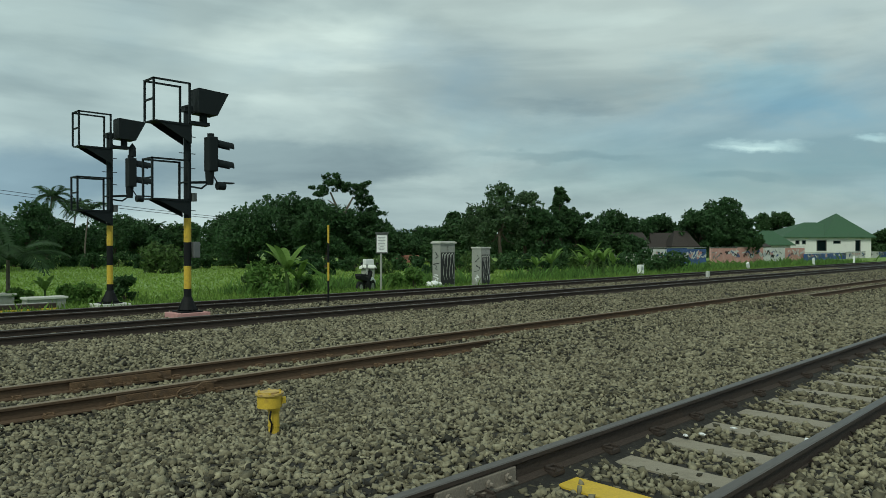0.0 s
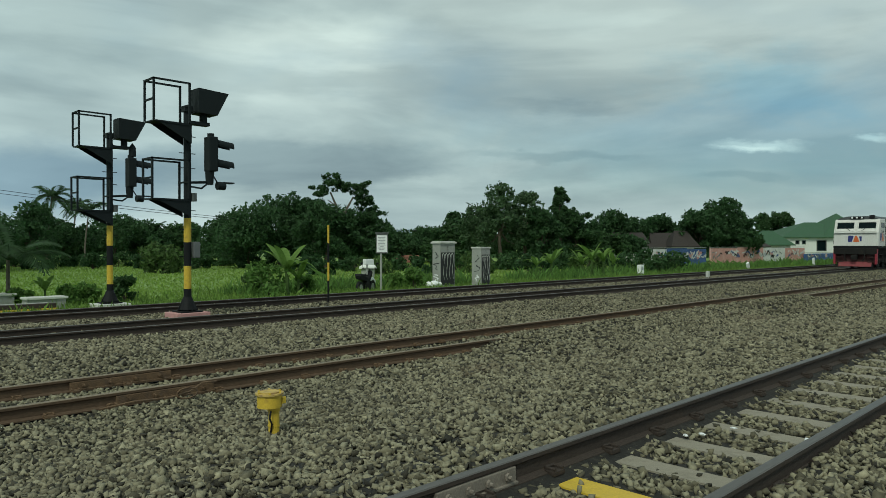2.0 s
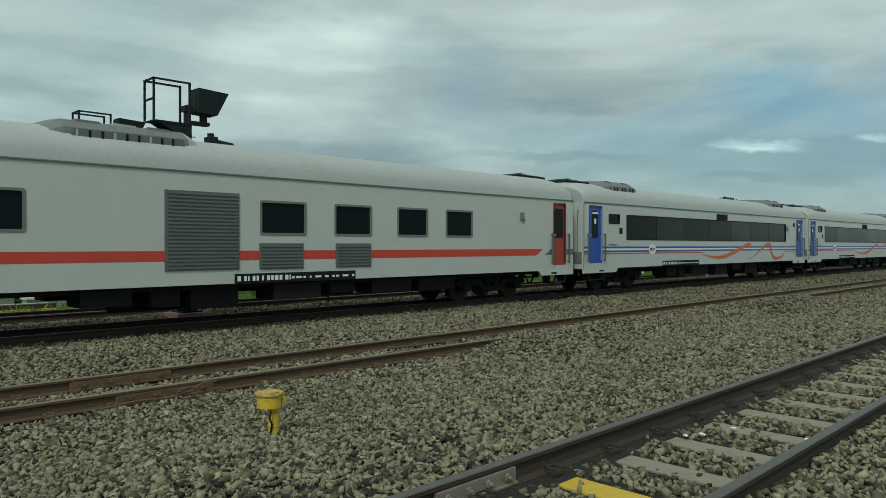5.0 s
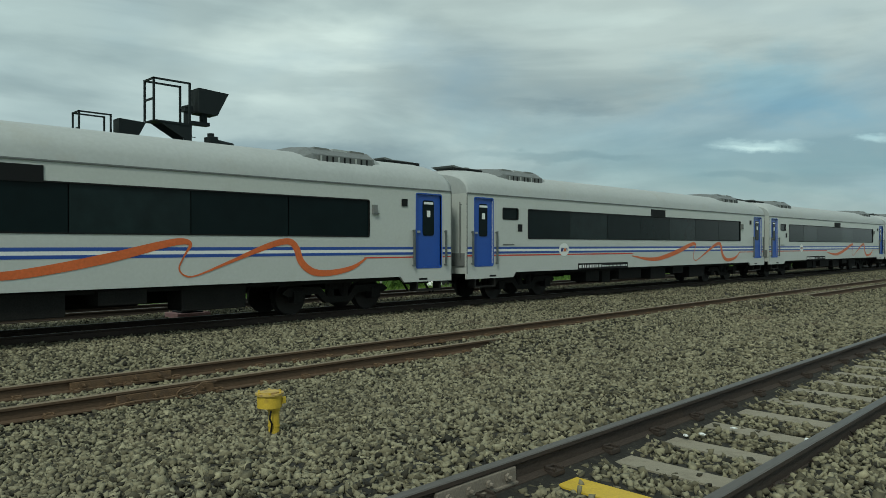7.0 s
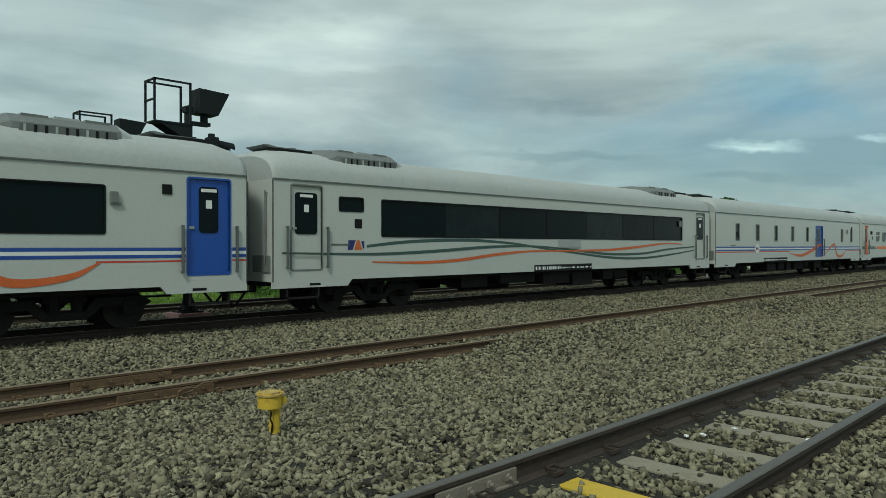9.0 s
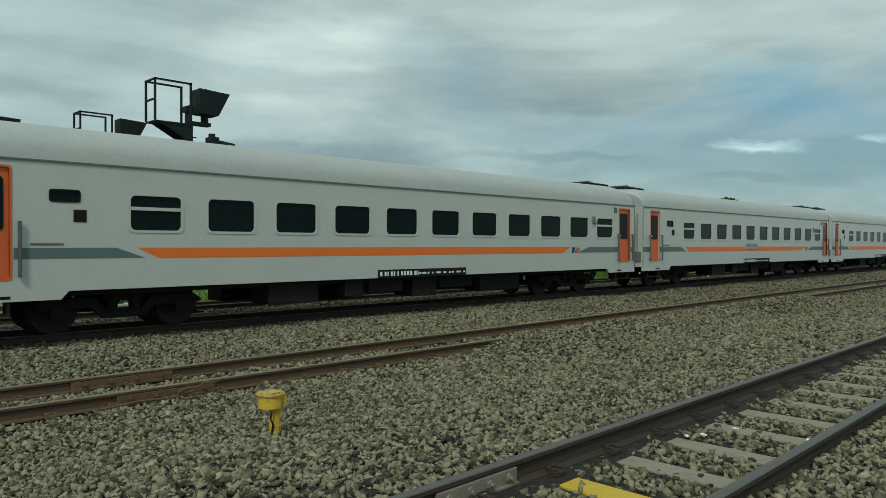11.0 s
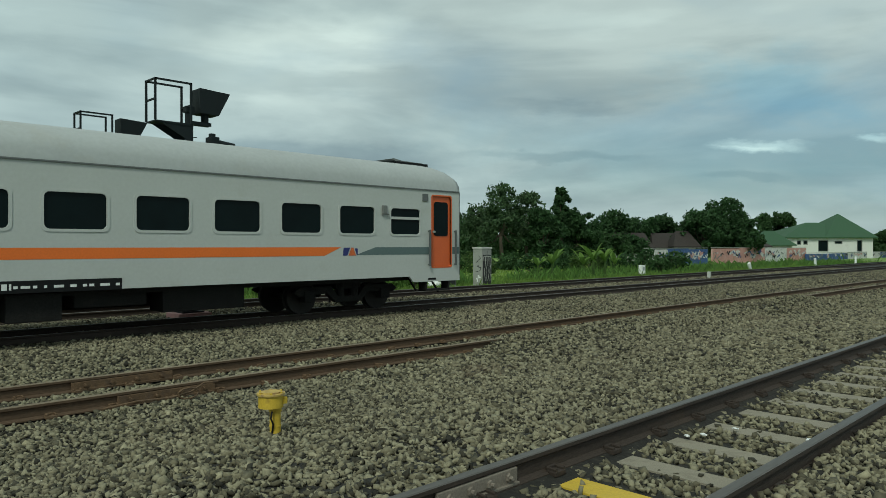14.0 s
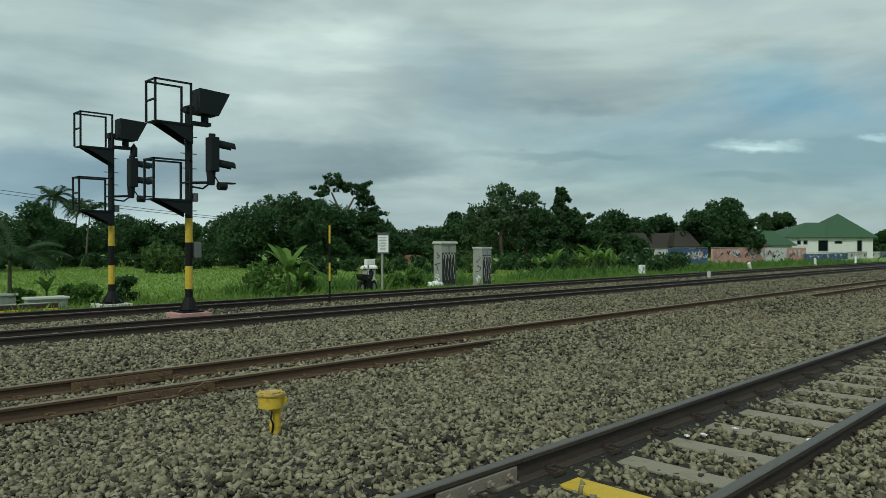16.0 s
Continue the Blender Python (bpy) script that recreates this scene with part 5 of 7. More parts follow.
def signal(m, label, s, cap):
    sig = thing("railway_signal", m, label, "railway signal", group="railway signals")
    r = 0.085
    for z0, z1, mat in ((0.52, 1.09, "yellow"), (1.09, 1.65, "black"), (1.65, 2.22, "yellow"), (2.22, 4.85, "signal_black")):
        b = B()
        rod(b, (0, 0, z0), (0, 0, z1), r, 18)
        part("mast_band", b, M[mat], sig, "yellow painted mast band" if mat == "yellow" else "black painted mast band")
    b = B()
    rod(b, (0, 0, 0.0), (0, 0, 0.55), r + 0.004, 16)
    box(b, -0.26, 0.26, -0.26, 0.26, 0.0, 0.035)
    for i in range(4):
        a = i * math.pi / 2
        d = Matrix.Rotation(a, 4, "Z")
        v = [b.verts.new(d @ Vector(p)) for p in ((0.06, -0.012, 0.42), (0.26, -0.012, 0.03), (0.06, -0.012, 0.03), (0.06, 0.012, 0.42), (0.26, 0.012, 0.03), (0.06, 0.012, 0.03))]
        for f in ((0, 1, 2), (5, 4, 3), (0, 3, 4, 1), (1, 4, 5, 2), (2, 5, 3, 0)):
            b.faces.new([v[k] for k in f])
    rod(b, (0, 0, 0.36), (0, 0, 0.06), 0.1, 14, 0.22)
    part("mast_foot", b, M["black"], sig)
    b = B()
    box(b, -0.10, 0.10, -0.10, 0.10, 4.72, 4.86)
    box(b, 0.0, 0.52, -0.10, 0.10, 4.44, 4.52)
    part("arm", b, M["signal_black"], sig)
    b = B()
    rod(b, (0.40, 0, 4.46), (0.40, 0, 4.76), 0.09, 10)
    part("indicator_stem", b, M["signal_black"], sig)
    # route indicator with a slanting hood
    b = B()
    slab(b, [(0.18, 4.72), (0.66, 4.70), (0.95, 5.26), (0.18, 5.30)], -0.22, 0.22)
    part("route_indicator", b, M["signal_black"], sig, "dark hooded route indicator box")
    cage(sig, -0.90, -0.06, -0.25, 0.25, 4.42, 5.37, 0.46)
    cage(sig, -0.94, -0.08, -0.25, 0.25, 2.65, 3.57, 0.40)
    h = lamp_head(sig, 0.58, -0.02, 3.36, 4.20, cap)
    b = B()
    rod(b, (0, 0, 3.06), (0.52, -0.02, 3.10), 0.032, 8)
    rod(b, (0, 0, 2.98), (0.34, -0.02, 2.94), 0.022, 8)
    rod(b, (0.34, -0.02, 2.94), (0.52, -0.02, 3.08), 0.022, 8)
    rod(b, (0.55, -0.02, 3.04), (0.55, -0.02, 3.36), 0.085, 12, 0.11)
    part("head_bracket", b, M["signal_black"], sig)
    b = B()
    rod(b, (0.62, -0.02, 3.30), (0.78, -0.02, 3.06), 0.018, 6)
    rod(b, (0.74, -0.02, 3.03), (0.94, -0.02, 3.03), 0.10, 12)
    box(b, 0.90, 1.16, -0.11, 0.07, 3.09, 3.125)
    part("calling_lamp", b, M["signal_black"], sig)
    for z in (1.32, 1.95, 2.4, 3.4, 3.75, 4.15):
        b = B()
        rod(b, (-0.20, 0, z), (0.20, 0, z), 0.010, 6)
        part("climbing_rung", b, M["signal_black"], sig)
    b = B()
    box(b, 0.09, 0.20, -0.08, 0.08, 2.62, 2.82, 0.01)
    part("junction_box", b, M["louver"], sig)
    return sig


def plinth(x, y, z, sx, sy, sz, mat, label):
    b = B()
    box(b, x - sx, x + sx, y - sy, y + sy, z - sz, z, 0.015)
    return tagged(part("concrete_plinth", b, mat), label, "plinth")


plinth(7.60, 16.15, -0.02, 0.40, 0.36, 0.24, M["pink"], "faded pink concrete plinth under a signal mast")
front_signal = signal(pose(7.60, 16.15, -0.02), "black signal with caged platforms and yellow mast bands", 1, False)
plinth(7.62, 21.10, -0.10, 0.45, 0.40, 0.28, M["pale_concrete"], "pale concrete plinth under a signal mast")
back_signal = signal(pose(7.62, 21.10, -0.10), "black signal beside the grass with yellow mast bands", 1, True)
b = B()
box(b, 0.10, 0.26, -0.13, 0.13, 1.28, 1.66, 0.02)
tagged(part("meter_box", b, M["louver"], front_signal), "small grey box on the mast")


def post_marker():
    t = thing("yellow_marker_post", pose(3.235, 5.262, -0.055), "yellow painted steel post with a round flanged head", "marker post")
    b = B()
    rod(b, (0, 0, -0.12), (0, 0, 0.24), 0.046, 18)
    rod(b, (0, 0, 0.075), (0, 0, 0.090), 0.050, 18)
    rod(b, (0, 0, 0.205), (0, 0, 0.245), 0.054, 18)
    part("pipe", b, M["yellow"], t)
    b = B()
    rod(b, (-0.026, 0.026, 0.240), (-0.026, 0.026, 0.345), 0.104, 26)
    box(b, 0.045, 0.085, -0.060, -0.020, 0.265, 0.325, 0.008)
    part("head", b, M["yellow"], t)
    b = B()
    rod(b, (-0.026, 0.026, 0.345), (-0.026, 0.026, 0.361), 0.118, 28)
    rod(b, (-0.026, 0.026, 0.361), (-0.026, 0.026, 0.372), 0.085, 24)
    part("lid", b, M["lid_yellow"], t, "yellow lid worn to bare rust")
    for i in range(6):
        a = i * math.pi / 3
        b = B()
        cx, cy = -0.026 + 0.100 * math.cos(a), 0.026 + 0.100 * math.sin(a)
        rod(b, (cx, cy, 0.360), (cx, cy, 0.374), 0.010, 6)
        part("bolt", b, M["yellow"], t)
    b = B()
    pts = [(-0.06, -0.05, 0.22), (-0.075, -0.055, 0.16), (-0.05, -0.05, 0.11), (-0.042, -0.02, 0.03)]
    for p, q in zip(pts, pts[1:]):
        rod(b, p, q, 0.008, 6)
    part("cable", b, M["black"], t)


post_marker()


def cabinet(m, sx, sy, h, label, dark_to, overhang, marks):
    """A line-side relay cabinet: sx along the track, sy across it."""
    c = thing("relay_cabinet", m, label, "relay cabinet", group="line-side cabinets")
    b = B()
    box(b, 0, sx, 0, sy, 0.0, h, 0.015)
    part("body", b, M["concrete"], c)
    b = B()
    box(b, -overhang, sx + overhang, -overhang, sy + overhang, h, h + 0.07, 0.015)
    if overhang > 0.05:
        box(b, -overhang * 0.3, sx + overhang * 0.3, -overhang * 0.3, sy + overhang * 0.3, h + 0.07, h + 0.11, 0.01)
    part("roof", b, M["pale_concrete"], c)
    b = B()
    box(b, 0.05, sx - 0.05, -0.02, 0.0, 0.12, dark_to)
    d = part("door", b, M["cabinet_dark"], c, "door darkened by spray paint")
    b = B()
    box(b, sx * 0.5 - 0.006, sx * 0.5 + 0.006, -0.026, -0.015, 0.12, h - 0.08)
    part("door_seam", b, M["black"], d)
    rng = random.Random(marks)
    for i in range(4):
        u = sx * (0.2 + 0.2 * i)
        z = dark_to - 0.05
        rows = [(u - 0.09, z - 0.22, 0.02), (u - 0.07, z - 0.06, 0.03), (u, z, 0.035), (u + 0.06, z - 0.10, 0.03)]
        for k in range(6):
            rows.append((u + 0.03 + 0.035 * math.sin(k * 1.3 + rng.random() * 2), z - 0.26 - k * dark_to * 0.115, rng.uniform(0.012, 0.03)))
        band(c, "paint_scrawl", rows, M["pale_concrete"], -0.026, "pale scrawled paint")
    for i in range(3):
        rows = [(0.06 + rng.uniform(0, sy - 0.12), h * (0.15 + 0.25 * i) + 0.05 * k, rng.uniform(0.02, 0.05)) for k in range(7)]
        o = band(c, "paint_scrawl", rows, M["cabinet_dark"] if i else M["sign_white"], 0.0)
        o.matrix_basis = pose(-0.004, sy, 0, 0, 0, -90)
    return c


cabinet(pose(22.42, 22.60, -0.34), 0.95, 0.50, 1.98, "concrete relay cabinet with black scrawled doors and flat roof", 1.58, 0.06, 1)
cabinet(pose(23.28, 20.92, -0.30), 0.62, 0.55, 1.72, "grey concrete relay cabinet with a dark scrawled door", 1.45, 0.03, 2)
b = B()
for k, (x, y, r) in enumerate(((22.05, 22.6, 0.20), (22.3, 22.55, 0.14), (21.9, 22.8, 0.16))):
    bmesh.ops.create_icosphere(b, subdivisions=2, radius=r, matrix=Matrix.Translation((x, y, -0.22 + r * 0.3)) @ Matrix.Diagonal((1.2, 1, 0.8, 1)))
for v in b.verts:
    v.co += Vector((noise.noise(v.co * 5), noise.noise(v.co * 5 + Vector((9, 0, 0))), 0)) * 0.08
tagged(part("rubble_heap", b, M["sign_white"]), "white bags heaped at the cabinet foot", "bags")


def notice_board():
    t = thing("notice_board", pose(18.55, 22.1, -0.20), "white framed notice board on a grey steel post", "sign")
    b = B()
    rod(b, (0, 0, -0.22), (0, 0, 1.55), 0.045, 10)
    part("post", b, M["concrete"], t)
    f = pose(0, -0.06, 0, 0, 0, -42)
    b = B()
    box(b, -0.24, 0.24, -0.02, 0.02, 1.44, 2.24, 0.0, f)
    part("frame", b, M["gasket"], t)
    b = B()
    box(b, -0.205, 0.205, -0.03, -0.015, 1.49, 2.17, 0.0, f)
    p = part("panel", b, M["sign_white"], t)
    b = B()
    for i in range(9):
        z = 2.07 - i * 0.062
        w = (0.16, 0.12, 0.17, 0.10, 0.15, 0.16, 0.08, 0.14, 0.11)[i]
        box(b, -w, w * 0.8, -0.034, -0.029, z, z + 0.028, 0.0, f)
    part("print_lines", b, M["sign_grey"], p)
    b = B()
    box(b, -0.28, 0.28, -0.06, 0.06, 2.24, 2.28, 0.0, f)
    part("cap", b, M["louver"], t)


notice_board()


def striped_pole():
    t = thing("striped_pole", pose(12.38, 17.15, -0.10), "thin yellow and black banded pole between the tracks", "pole")
    for z0, z1, mat in ((0.0, 0.62, "black"), (0.62, 1.15, "yellow"), (1.15, 1.72, "black"), (1.72, 2.25, "yellow")):
        b = B()
        rod(b, (0, 0, z0), (0, 0, z1), 0.030, 10)
        part("pole_band", b, M[mat], t)


striped_pole()


def small_post(m, w, h, label, top="sign_white", marks=False):
    t = thing("trackside_post", m, label, "marker post", group="short white posts")
    b = B()
    box(b, -w, w, -w * 0.6, w * 0.6, -0.1, h, 0.02)
    part("shaft", b, M[top], t)
    if marks:
        b = B()
        box(b, -w * 0.6, w * 0.6, -w * 0.62, -w * 0.6 - 0.006, h * 0.55, h * 0.85)
        part("plate", b, M["sign_grey"], t)
        b = B()
        box(b, -w, w, -w * 0.7, w * 0.7, -0.1, 0.12)
        part("foot", b, M["black"], t)


small_post(pose(38.8, 21.9, -0.33), 0.20, 0.72, "short white concrete post with a dark foot", marks=True)
small_post(pose(51.8, 20.6, -0.25, 0, -24, 0), 0.13, 0.62, "leaning white painted trackside post")
small_post(pose(37.0, 16.9, -0.17), 0.11, 0.34, "low pale trackside stub", "pale_concrete")
small_post(pose(66.0, 20.7, -0.25, 0, -8, 0), 0.12, 0.75, "slim white trackside post")
small_post(pose(78.0, 20.8, -0.25, 0, 10, 0), 0.12, 0.75, "slim white trackside post")


def slab_block(m, sx, sy, sz, mat, label):
    t = thing("concrete_block", m, label, "concrete block")
    b = B()
    box(b, -sx, sx, -sy, sy, 0, sz - 0.07, 0.02)
    part("base", b, M["concrete"], t)
    b = B()
    box(b, -sx - 0.05, sx + 0.05, -sy - 0.05, sy + 0.05, sz - 0.07, sz, 0.015)
    part("cover", b, M[mat], t)


slab_block(pose(5.7, 26.0, -0.47), 0.65, 0.3, 0.50, "pale_concrete", "mossy concrete culvert wall with a pale top")
slab_block(pose(6.9, 24.6, -0.47), 0.55, 0.28, 0.42, "pale_concrete", "low concrete culvert wall with a pale top")


def frame_crossing():
    t = thing("timber_stack", pose(5.55, 21.6, -0.30), "weathered timbers with a faded yellow edge", "timber stack")
    for i, (dy, z, l, mat) in enumerate(((0, 0.0, 1.7, "yellow"), (0.28, 0.0, 1.5, "concrete"), (0.05, 0.13, 1.6, "rail_side"), (0.32, 0.13, 1.4, "concrete"))):
        b = B()
        box(b, -l / 2, l / 2, dy - 0.11, dy + 0.11, z, z + 0.125, 0.012)
        part("timber", b, M[mat], t)


frame_crossing()
for i, (x, y, z, r) in enumerate(((5.47, 1.62, 0.33, 0.03), (5.0, 2.45, 0.14, 0.022), (5.12, 2.38, 0.14, 0.025), (5.5, 2.3, 0.13, 0.02))):
    b = B()
    bmesh.ops.create_icosphere(b, subdivisions=1, radius=r, matrix=Matrix.Diagonal((1.6, 1.0, 0.5, 1)))
    o = part("paper_scrap", b, M["sign_white"])
    o.matrix_basis = pose(x, y if i else 1.75, z if i else 0.15, 10, 5, 30 * i)
    tagged(o, "crumpled white paper scrap on the ballast", "litter", group="white litter")


def rail_wire():
    b = B()
    pts = [(2.55, 7.35, -0.07), (2.9, 7.38, -0.05), (3.3, 7.45, -0.08), (3.55, 7.50, -0.06), (3.75, 7.6, 0.0), (3.95, 7.66, -0.02)]
    for p, q in zip(pts, pts[1:]):
        rod(b, p, q, 0.012, 6)
    for k in range(10):
        a, c = k * 0.7, (k + 1) * 0.7
        rod(b, (3.5 + 0.12 * math.cos(a), 7.45, -0.06 + 0.06 * math.sin(a)), (3.5 + 0.12 * math.cos(c), 7.45, -0.06 + 0.06 * math.sin(c)), 0.010, 5)
    tagged(part("bond_wire", b, M["rust"]), "rusty bonding wire curled along the rail joint", "wire")


rail_wire()


def motorcycle():
    t = thing("motorcycle", pose(18.05, 22.45, -0.42, 0, 0, 28), "black and white motorcycle parked in the grass", "motorcycle")
    for x in (-0.6, 0.6):
        b = B()
        rod(b, (x, -0.05, 0.28), (x, 0.05, 0.28), 0.28, 18)
        w = part("wheel", b, M["black"], t)
        b = B()
        rod(b, (x, -0.055, 0.28), (x, 0.055, 0.28), 0.16, 14)
        part("rim", b, M["chrome"], w)
    b = B()
    slab(b, [(-0.75, 0.66), (-0.2, 0.55), (0.1, 0.45), (0.42, 0.85), (0.36, 0.95), (0.02, 0.62), (-0.2, 0.72), (-0.78, 0.78)], -0.12, 0.12)
    part("fairing", b, M["black"], t)
    b = B()
    slab(b, [(-0.78, 0.78), (-0.1, 0.72), (-0.12, 0.80), (-0.74, 0.86)], -0.14, 0.14)
    part("seat", b, M["black"], t)
    b = B()
    box(b, -0.25, 0.15, -0.13, 0.13, 0.22, 0.5, 0.04)
    part("engine", b, M["under"], t)
    b = B()
    slab(b, [(0.30, 0.52), (0.62, 0.58), (0.88, 0.42), (0.84, 0.5), (0.6, 0.66), (0.3, 0.6)], -0.08, 0.08)
    part("front_fender", b, M["sign_white"], t)
    b = B()
    rod(b, (0.6, 0, 0.28), (0.40, 0, 1.0), 0.03, 8)
    rod(b, (0.36, -0.32, 1.02), (0.36, 0.32, 1.02), 0.02, 8)
    part("handlebar", b, M["black"], t)
    for s in (-1, 1):
        b = B()
        rod(b, (0.36, s * 0.26, 1.02), (0.38, s * 0.34, 1.22), 0.01, 6)
        box(b, 0.36, 0.39, s * 0.28, s * 0.40, 1.20, 1.28, 0.01)
        part("mirror", b, M["black"], t)
    b = B()
    rod(b, (-0.1, 0.1, 0.3), (-0.15, 0.38, 0.0), 0.02, 6)
    part("side_stand", b, M["black"], t)


motorcycle()


def meter_post():
    t = thing("meter_post", pose(18.15, 22.5, -0.42), "small white meter box on a thin post", "meter box")
    b = B()
    rod(b, (0, 0, 0), (0, 0, 1.25), 0.03, 8)
    part("post", b, M["concrete"], t)
    b = B()
    box(b, -0.14, 0.28, -0.1, 0.1, 1.2, 1.42, 0.02)
    part("box", b, M["sign_white"], t)


meter_post()
# ---------------------------------------------------------------- plants
def leafmat(name, color, island=0.45):
    m = surface(name, color, 0.7, var=0.25, scale=0.6, fine=9, island=island, spec=0.25)
    nt = m.node_tree
    b, out = nt.nodes["Principled BSDF"], nt.nodes["Material Output"]
    through_light, join = nt.nodes.new("ShaderNodeBsdfTranslucent"), nt.nodes.new("ShaderNodeMixShader")
    nt.links.new(b.inputs["Base Color"].links[0].from_socket, through_light.inputs["Color"])
    join.inputs[0].default_value = 0.42
    nt.links.new(b.outputs[0], join.inputs[1])
    nt.links.new(through_light.outputs[0], join.inputs[2])
    nt.links.new(join.outputs[0], out.inputs["Surface"])
    return m


M["leaf_dark"] = leafmat("dark_foliage", (0.045, 0.098, 0.038))
M["leaf_mid"] = leafmat("green_foliage", (0.050, 0.104, 0.038))
M["leaf_light"] = leafmat("light_foliage", (0.078, 0.135, 0.042))
M["leaf_grey"] = leafmat("grey_green_foliage", (0.074, 0.130, 0.062))
M["leaf_banana"] = leafmat("banana_leaf", (0.150, 0.260, 0.060), 0.25)
M["leaf_palm"] = leafmat("palm_leaf", (0.042, 0.084, 0.035), 0.3)
M["blade"] = leafmat("grass_blade", (0.150, 0.245, 0.054), 0.4)
M["blade_far"] = leafmat("field_grass", (0.205, 0.315, 0.068), 0.25)
M["weed"] = leafmat("weed_leaf", (0.105, 0.200, 0.048), 0.45)
M["bark"] = surface("bark", (0.085, 0.068, 0.050), 0.95, var=0.3, scale=3, fine=30, bump=0.5, stretch=(1, 1, 0.3))
M["pale_bark"] = surface("pale_bark", (0.115, 0.103, 0.080), 0.95, var=0.3, scale=3, fine=30, bump=0.5, stretch=(1, 1, 0.3))


def leaf_cloud(name, centres, radii, count, size, mat, parent, seed, flat=0.85):
    """Many small leaf clumps on uneven lobes, as one mesh."""
    rng = np.random.default_rng(seed)
    centres, radii = np.asarray(centres, float), np.asarray(radii, float)
    w = radii ** 2
    k = rng.choice(len(centres), count, p=w / w.sum())
    d = rng.normal(size=(count, 3))
    d /= np.linalg.norm(d, axis=1, keepdims=True)
    r = radii[k] * rng.uniform(0.25, 1.0, count) ** 0.45 * rng.uniform(0.85, 1.15, count)
    p = centres[k] + d * r[:, None] * np.array([1, 1, flat])
    a = rng.normal(size=(count, 3))
    a /= np.linalg.norm(a, axis=1, keepdims=True)
    b = np.cross(a, rng.normal(size=(count, 3)))
    b /= np.linalg.norm(b, axis=1, keepdims=True)
    s = size * rng.uniform(0.55, 1.35, (count, 1))
    v = np.stack([p - a * s, p - b * s * 0.45, p + a * s, p + b * s * 0.45], 1).reshape(-1, 3)
    f = np.arange(count * 4).reshape(-1, 4)
    return mesh_np(name, v, f, mat, parent)


def tree(x, y, h, w, mat, label, seed, base=0.15, count=2600, leaf=0.30, tall=False, bark="bark", lobes=15, z=-0.5):
    rng = random.Random(seed)
    t = thing("tree", pose(x, y, z), label, "tree", group="trees behind the field")
    cs, rs = [], []
    lo = h * base
    for i in range(lobes):
        a, q = rng.uniform(0, 2 * math.pi), rng.uniform(0, 1) ** 0.6
        zc = lo + (h - lo) * rng.uniform(0.22, 0.93)
        k = (zc - lo) / (h - lo)
        env = math.sin(math.pi * min(1, 0.18 + 0.72 * k)) if not tall else 0.75 - 0.35 * k
        cs.append((math.cos(a) * q * w * 0.5 * env * 0.85, math.sin(a) * q * w * 0.5 * env * 0.85, zc))
        rs.append(min(w * rng.uniform(0.10, 0.22), h - zc + 0.12 * w))
    # small outer sprays that break the outline
    for i in range(lobes):
        a, k = rng.uniform(0, 2 * math.pi), rng.uniform(0.30, 0.94)
        env = math.sin(math.pi * min(1, 0.18 + 0.72 * k)) if not tall else 0.75 - 0.35 * k
        q = w * 0.5 * env * rng.uniform(0.75, 1.12)
        cs.append((math.cos(a) * q, math.sin(a) * q, lo + (h - lo) * k))
        rs.append(w * rng.uniform(0.045, 0.095))
    b = B()
    r0 = 0.035 * h * 0.5 + 0.08
    top = Vector((0, 0, h * 0.55))
    bend = Vector((rng.uniform(-0.03, 0.03) * h, rng.uniform(-0.03, 0.03) * h, h * 0.3))
    rod(b, (0, 0, 0), bend, r0, 8, r0 * 0.75)
    rod(b, bend, top, r0 * 0.75, 8, r0 * 0.45)
    for c in cs[:9]:
        s = bend.lerp(top, rng.uniform(0, 1))
        e = Vector(c)
        mid = s.lerp(e, 0.5) + Vector((0, 0, -0.04 * h))
        rod(b, s, mid, r0 * 0.35, 6, r0 * 0.22)
        rod(b, mid, e, r0 * 0.22, 6, r0 * 0.07)
    part("trunk", b, M[bark], t)
    leaf_cloud("crown", cs, rs, count, leaf, M[mat], t, seed)
    return t


def frond(b, base, out, up, length, droop, width, n=12, leaflets=True):
    """A feather leaf along an arching rib."""
    d = Vector(out).normalized()
    side = Vector((-d.y, d.x, 0))
    last = Vector(base)
    for i in range(1, n + 1):
        t = i / n
        p = Vector(base) + d * length * t * (1 - 0.18 * t) + Vector((0, 0, up * t - droop * t * t))
        rod(b, last, p, 0.02 * (1.1 - t) * max(1, length / 2), 4)
        if leaflets and i > 1:
            wl = width * math.sin(math.pi * (0.12 + 0.83 * t)) + 0.05
            for s in (-1, 1):
                for e in (0.0, 0.5):
                    q = last.lerp(p, e)
                    tip = q + side * s * wl + (p - last).normalized() * wl * 0.55 + Vector((0, 0, -0.38 * wl))
                    m = (q + tip) / 2 + Vector((0, 0, 0.05 * wl))
                    g = (p - last) * 0.34
                    b.faces.new([b.verts.new(v) for v in (q - g, m + g * 0.8, tip, m - g * 0.8)])
        last = p


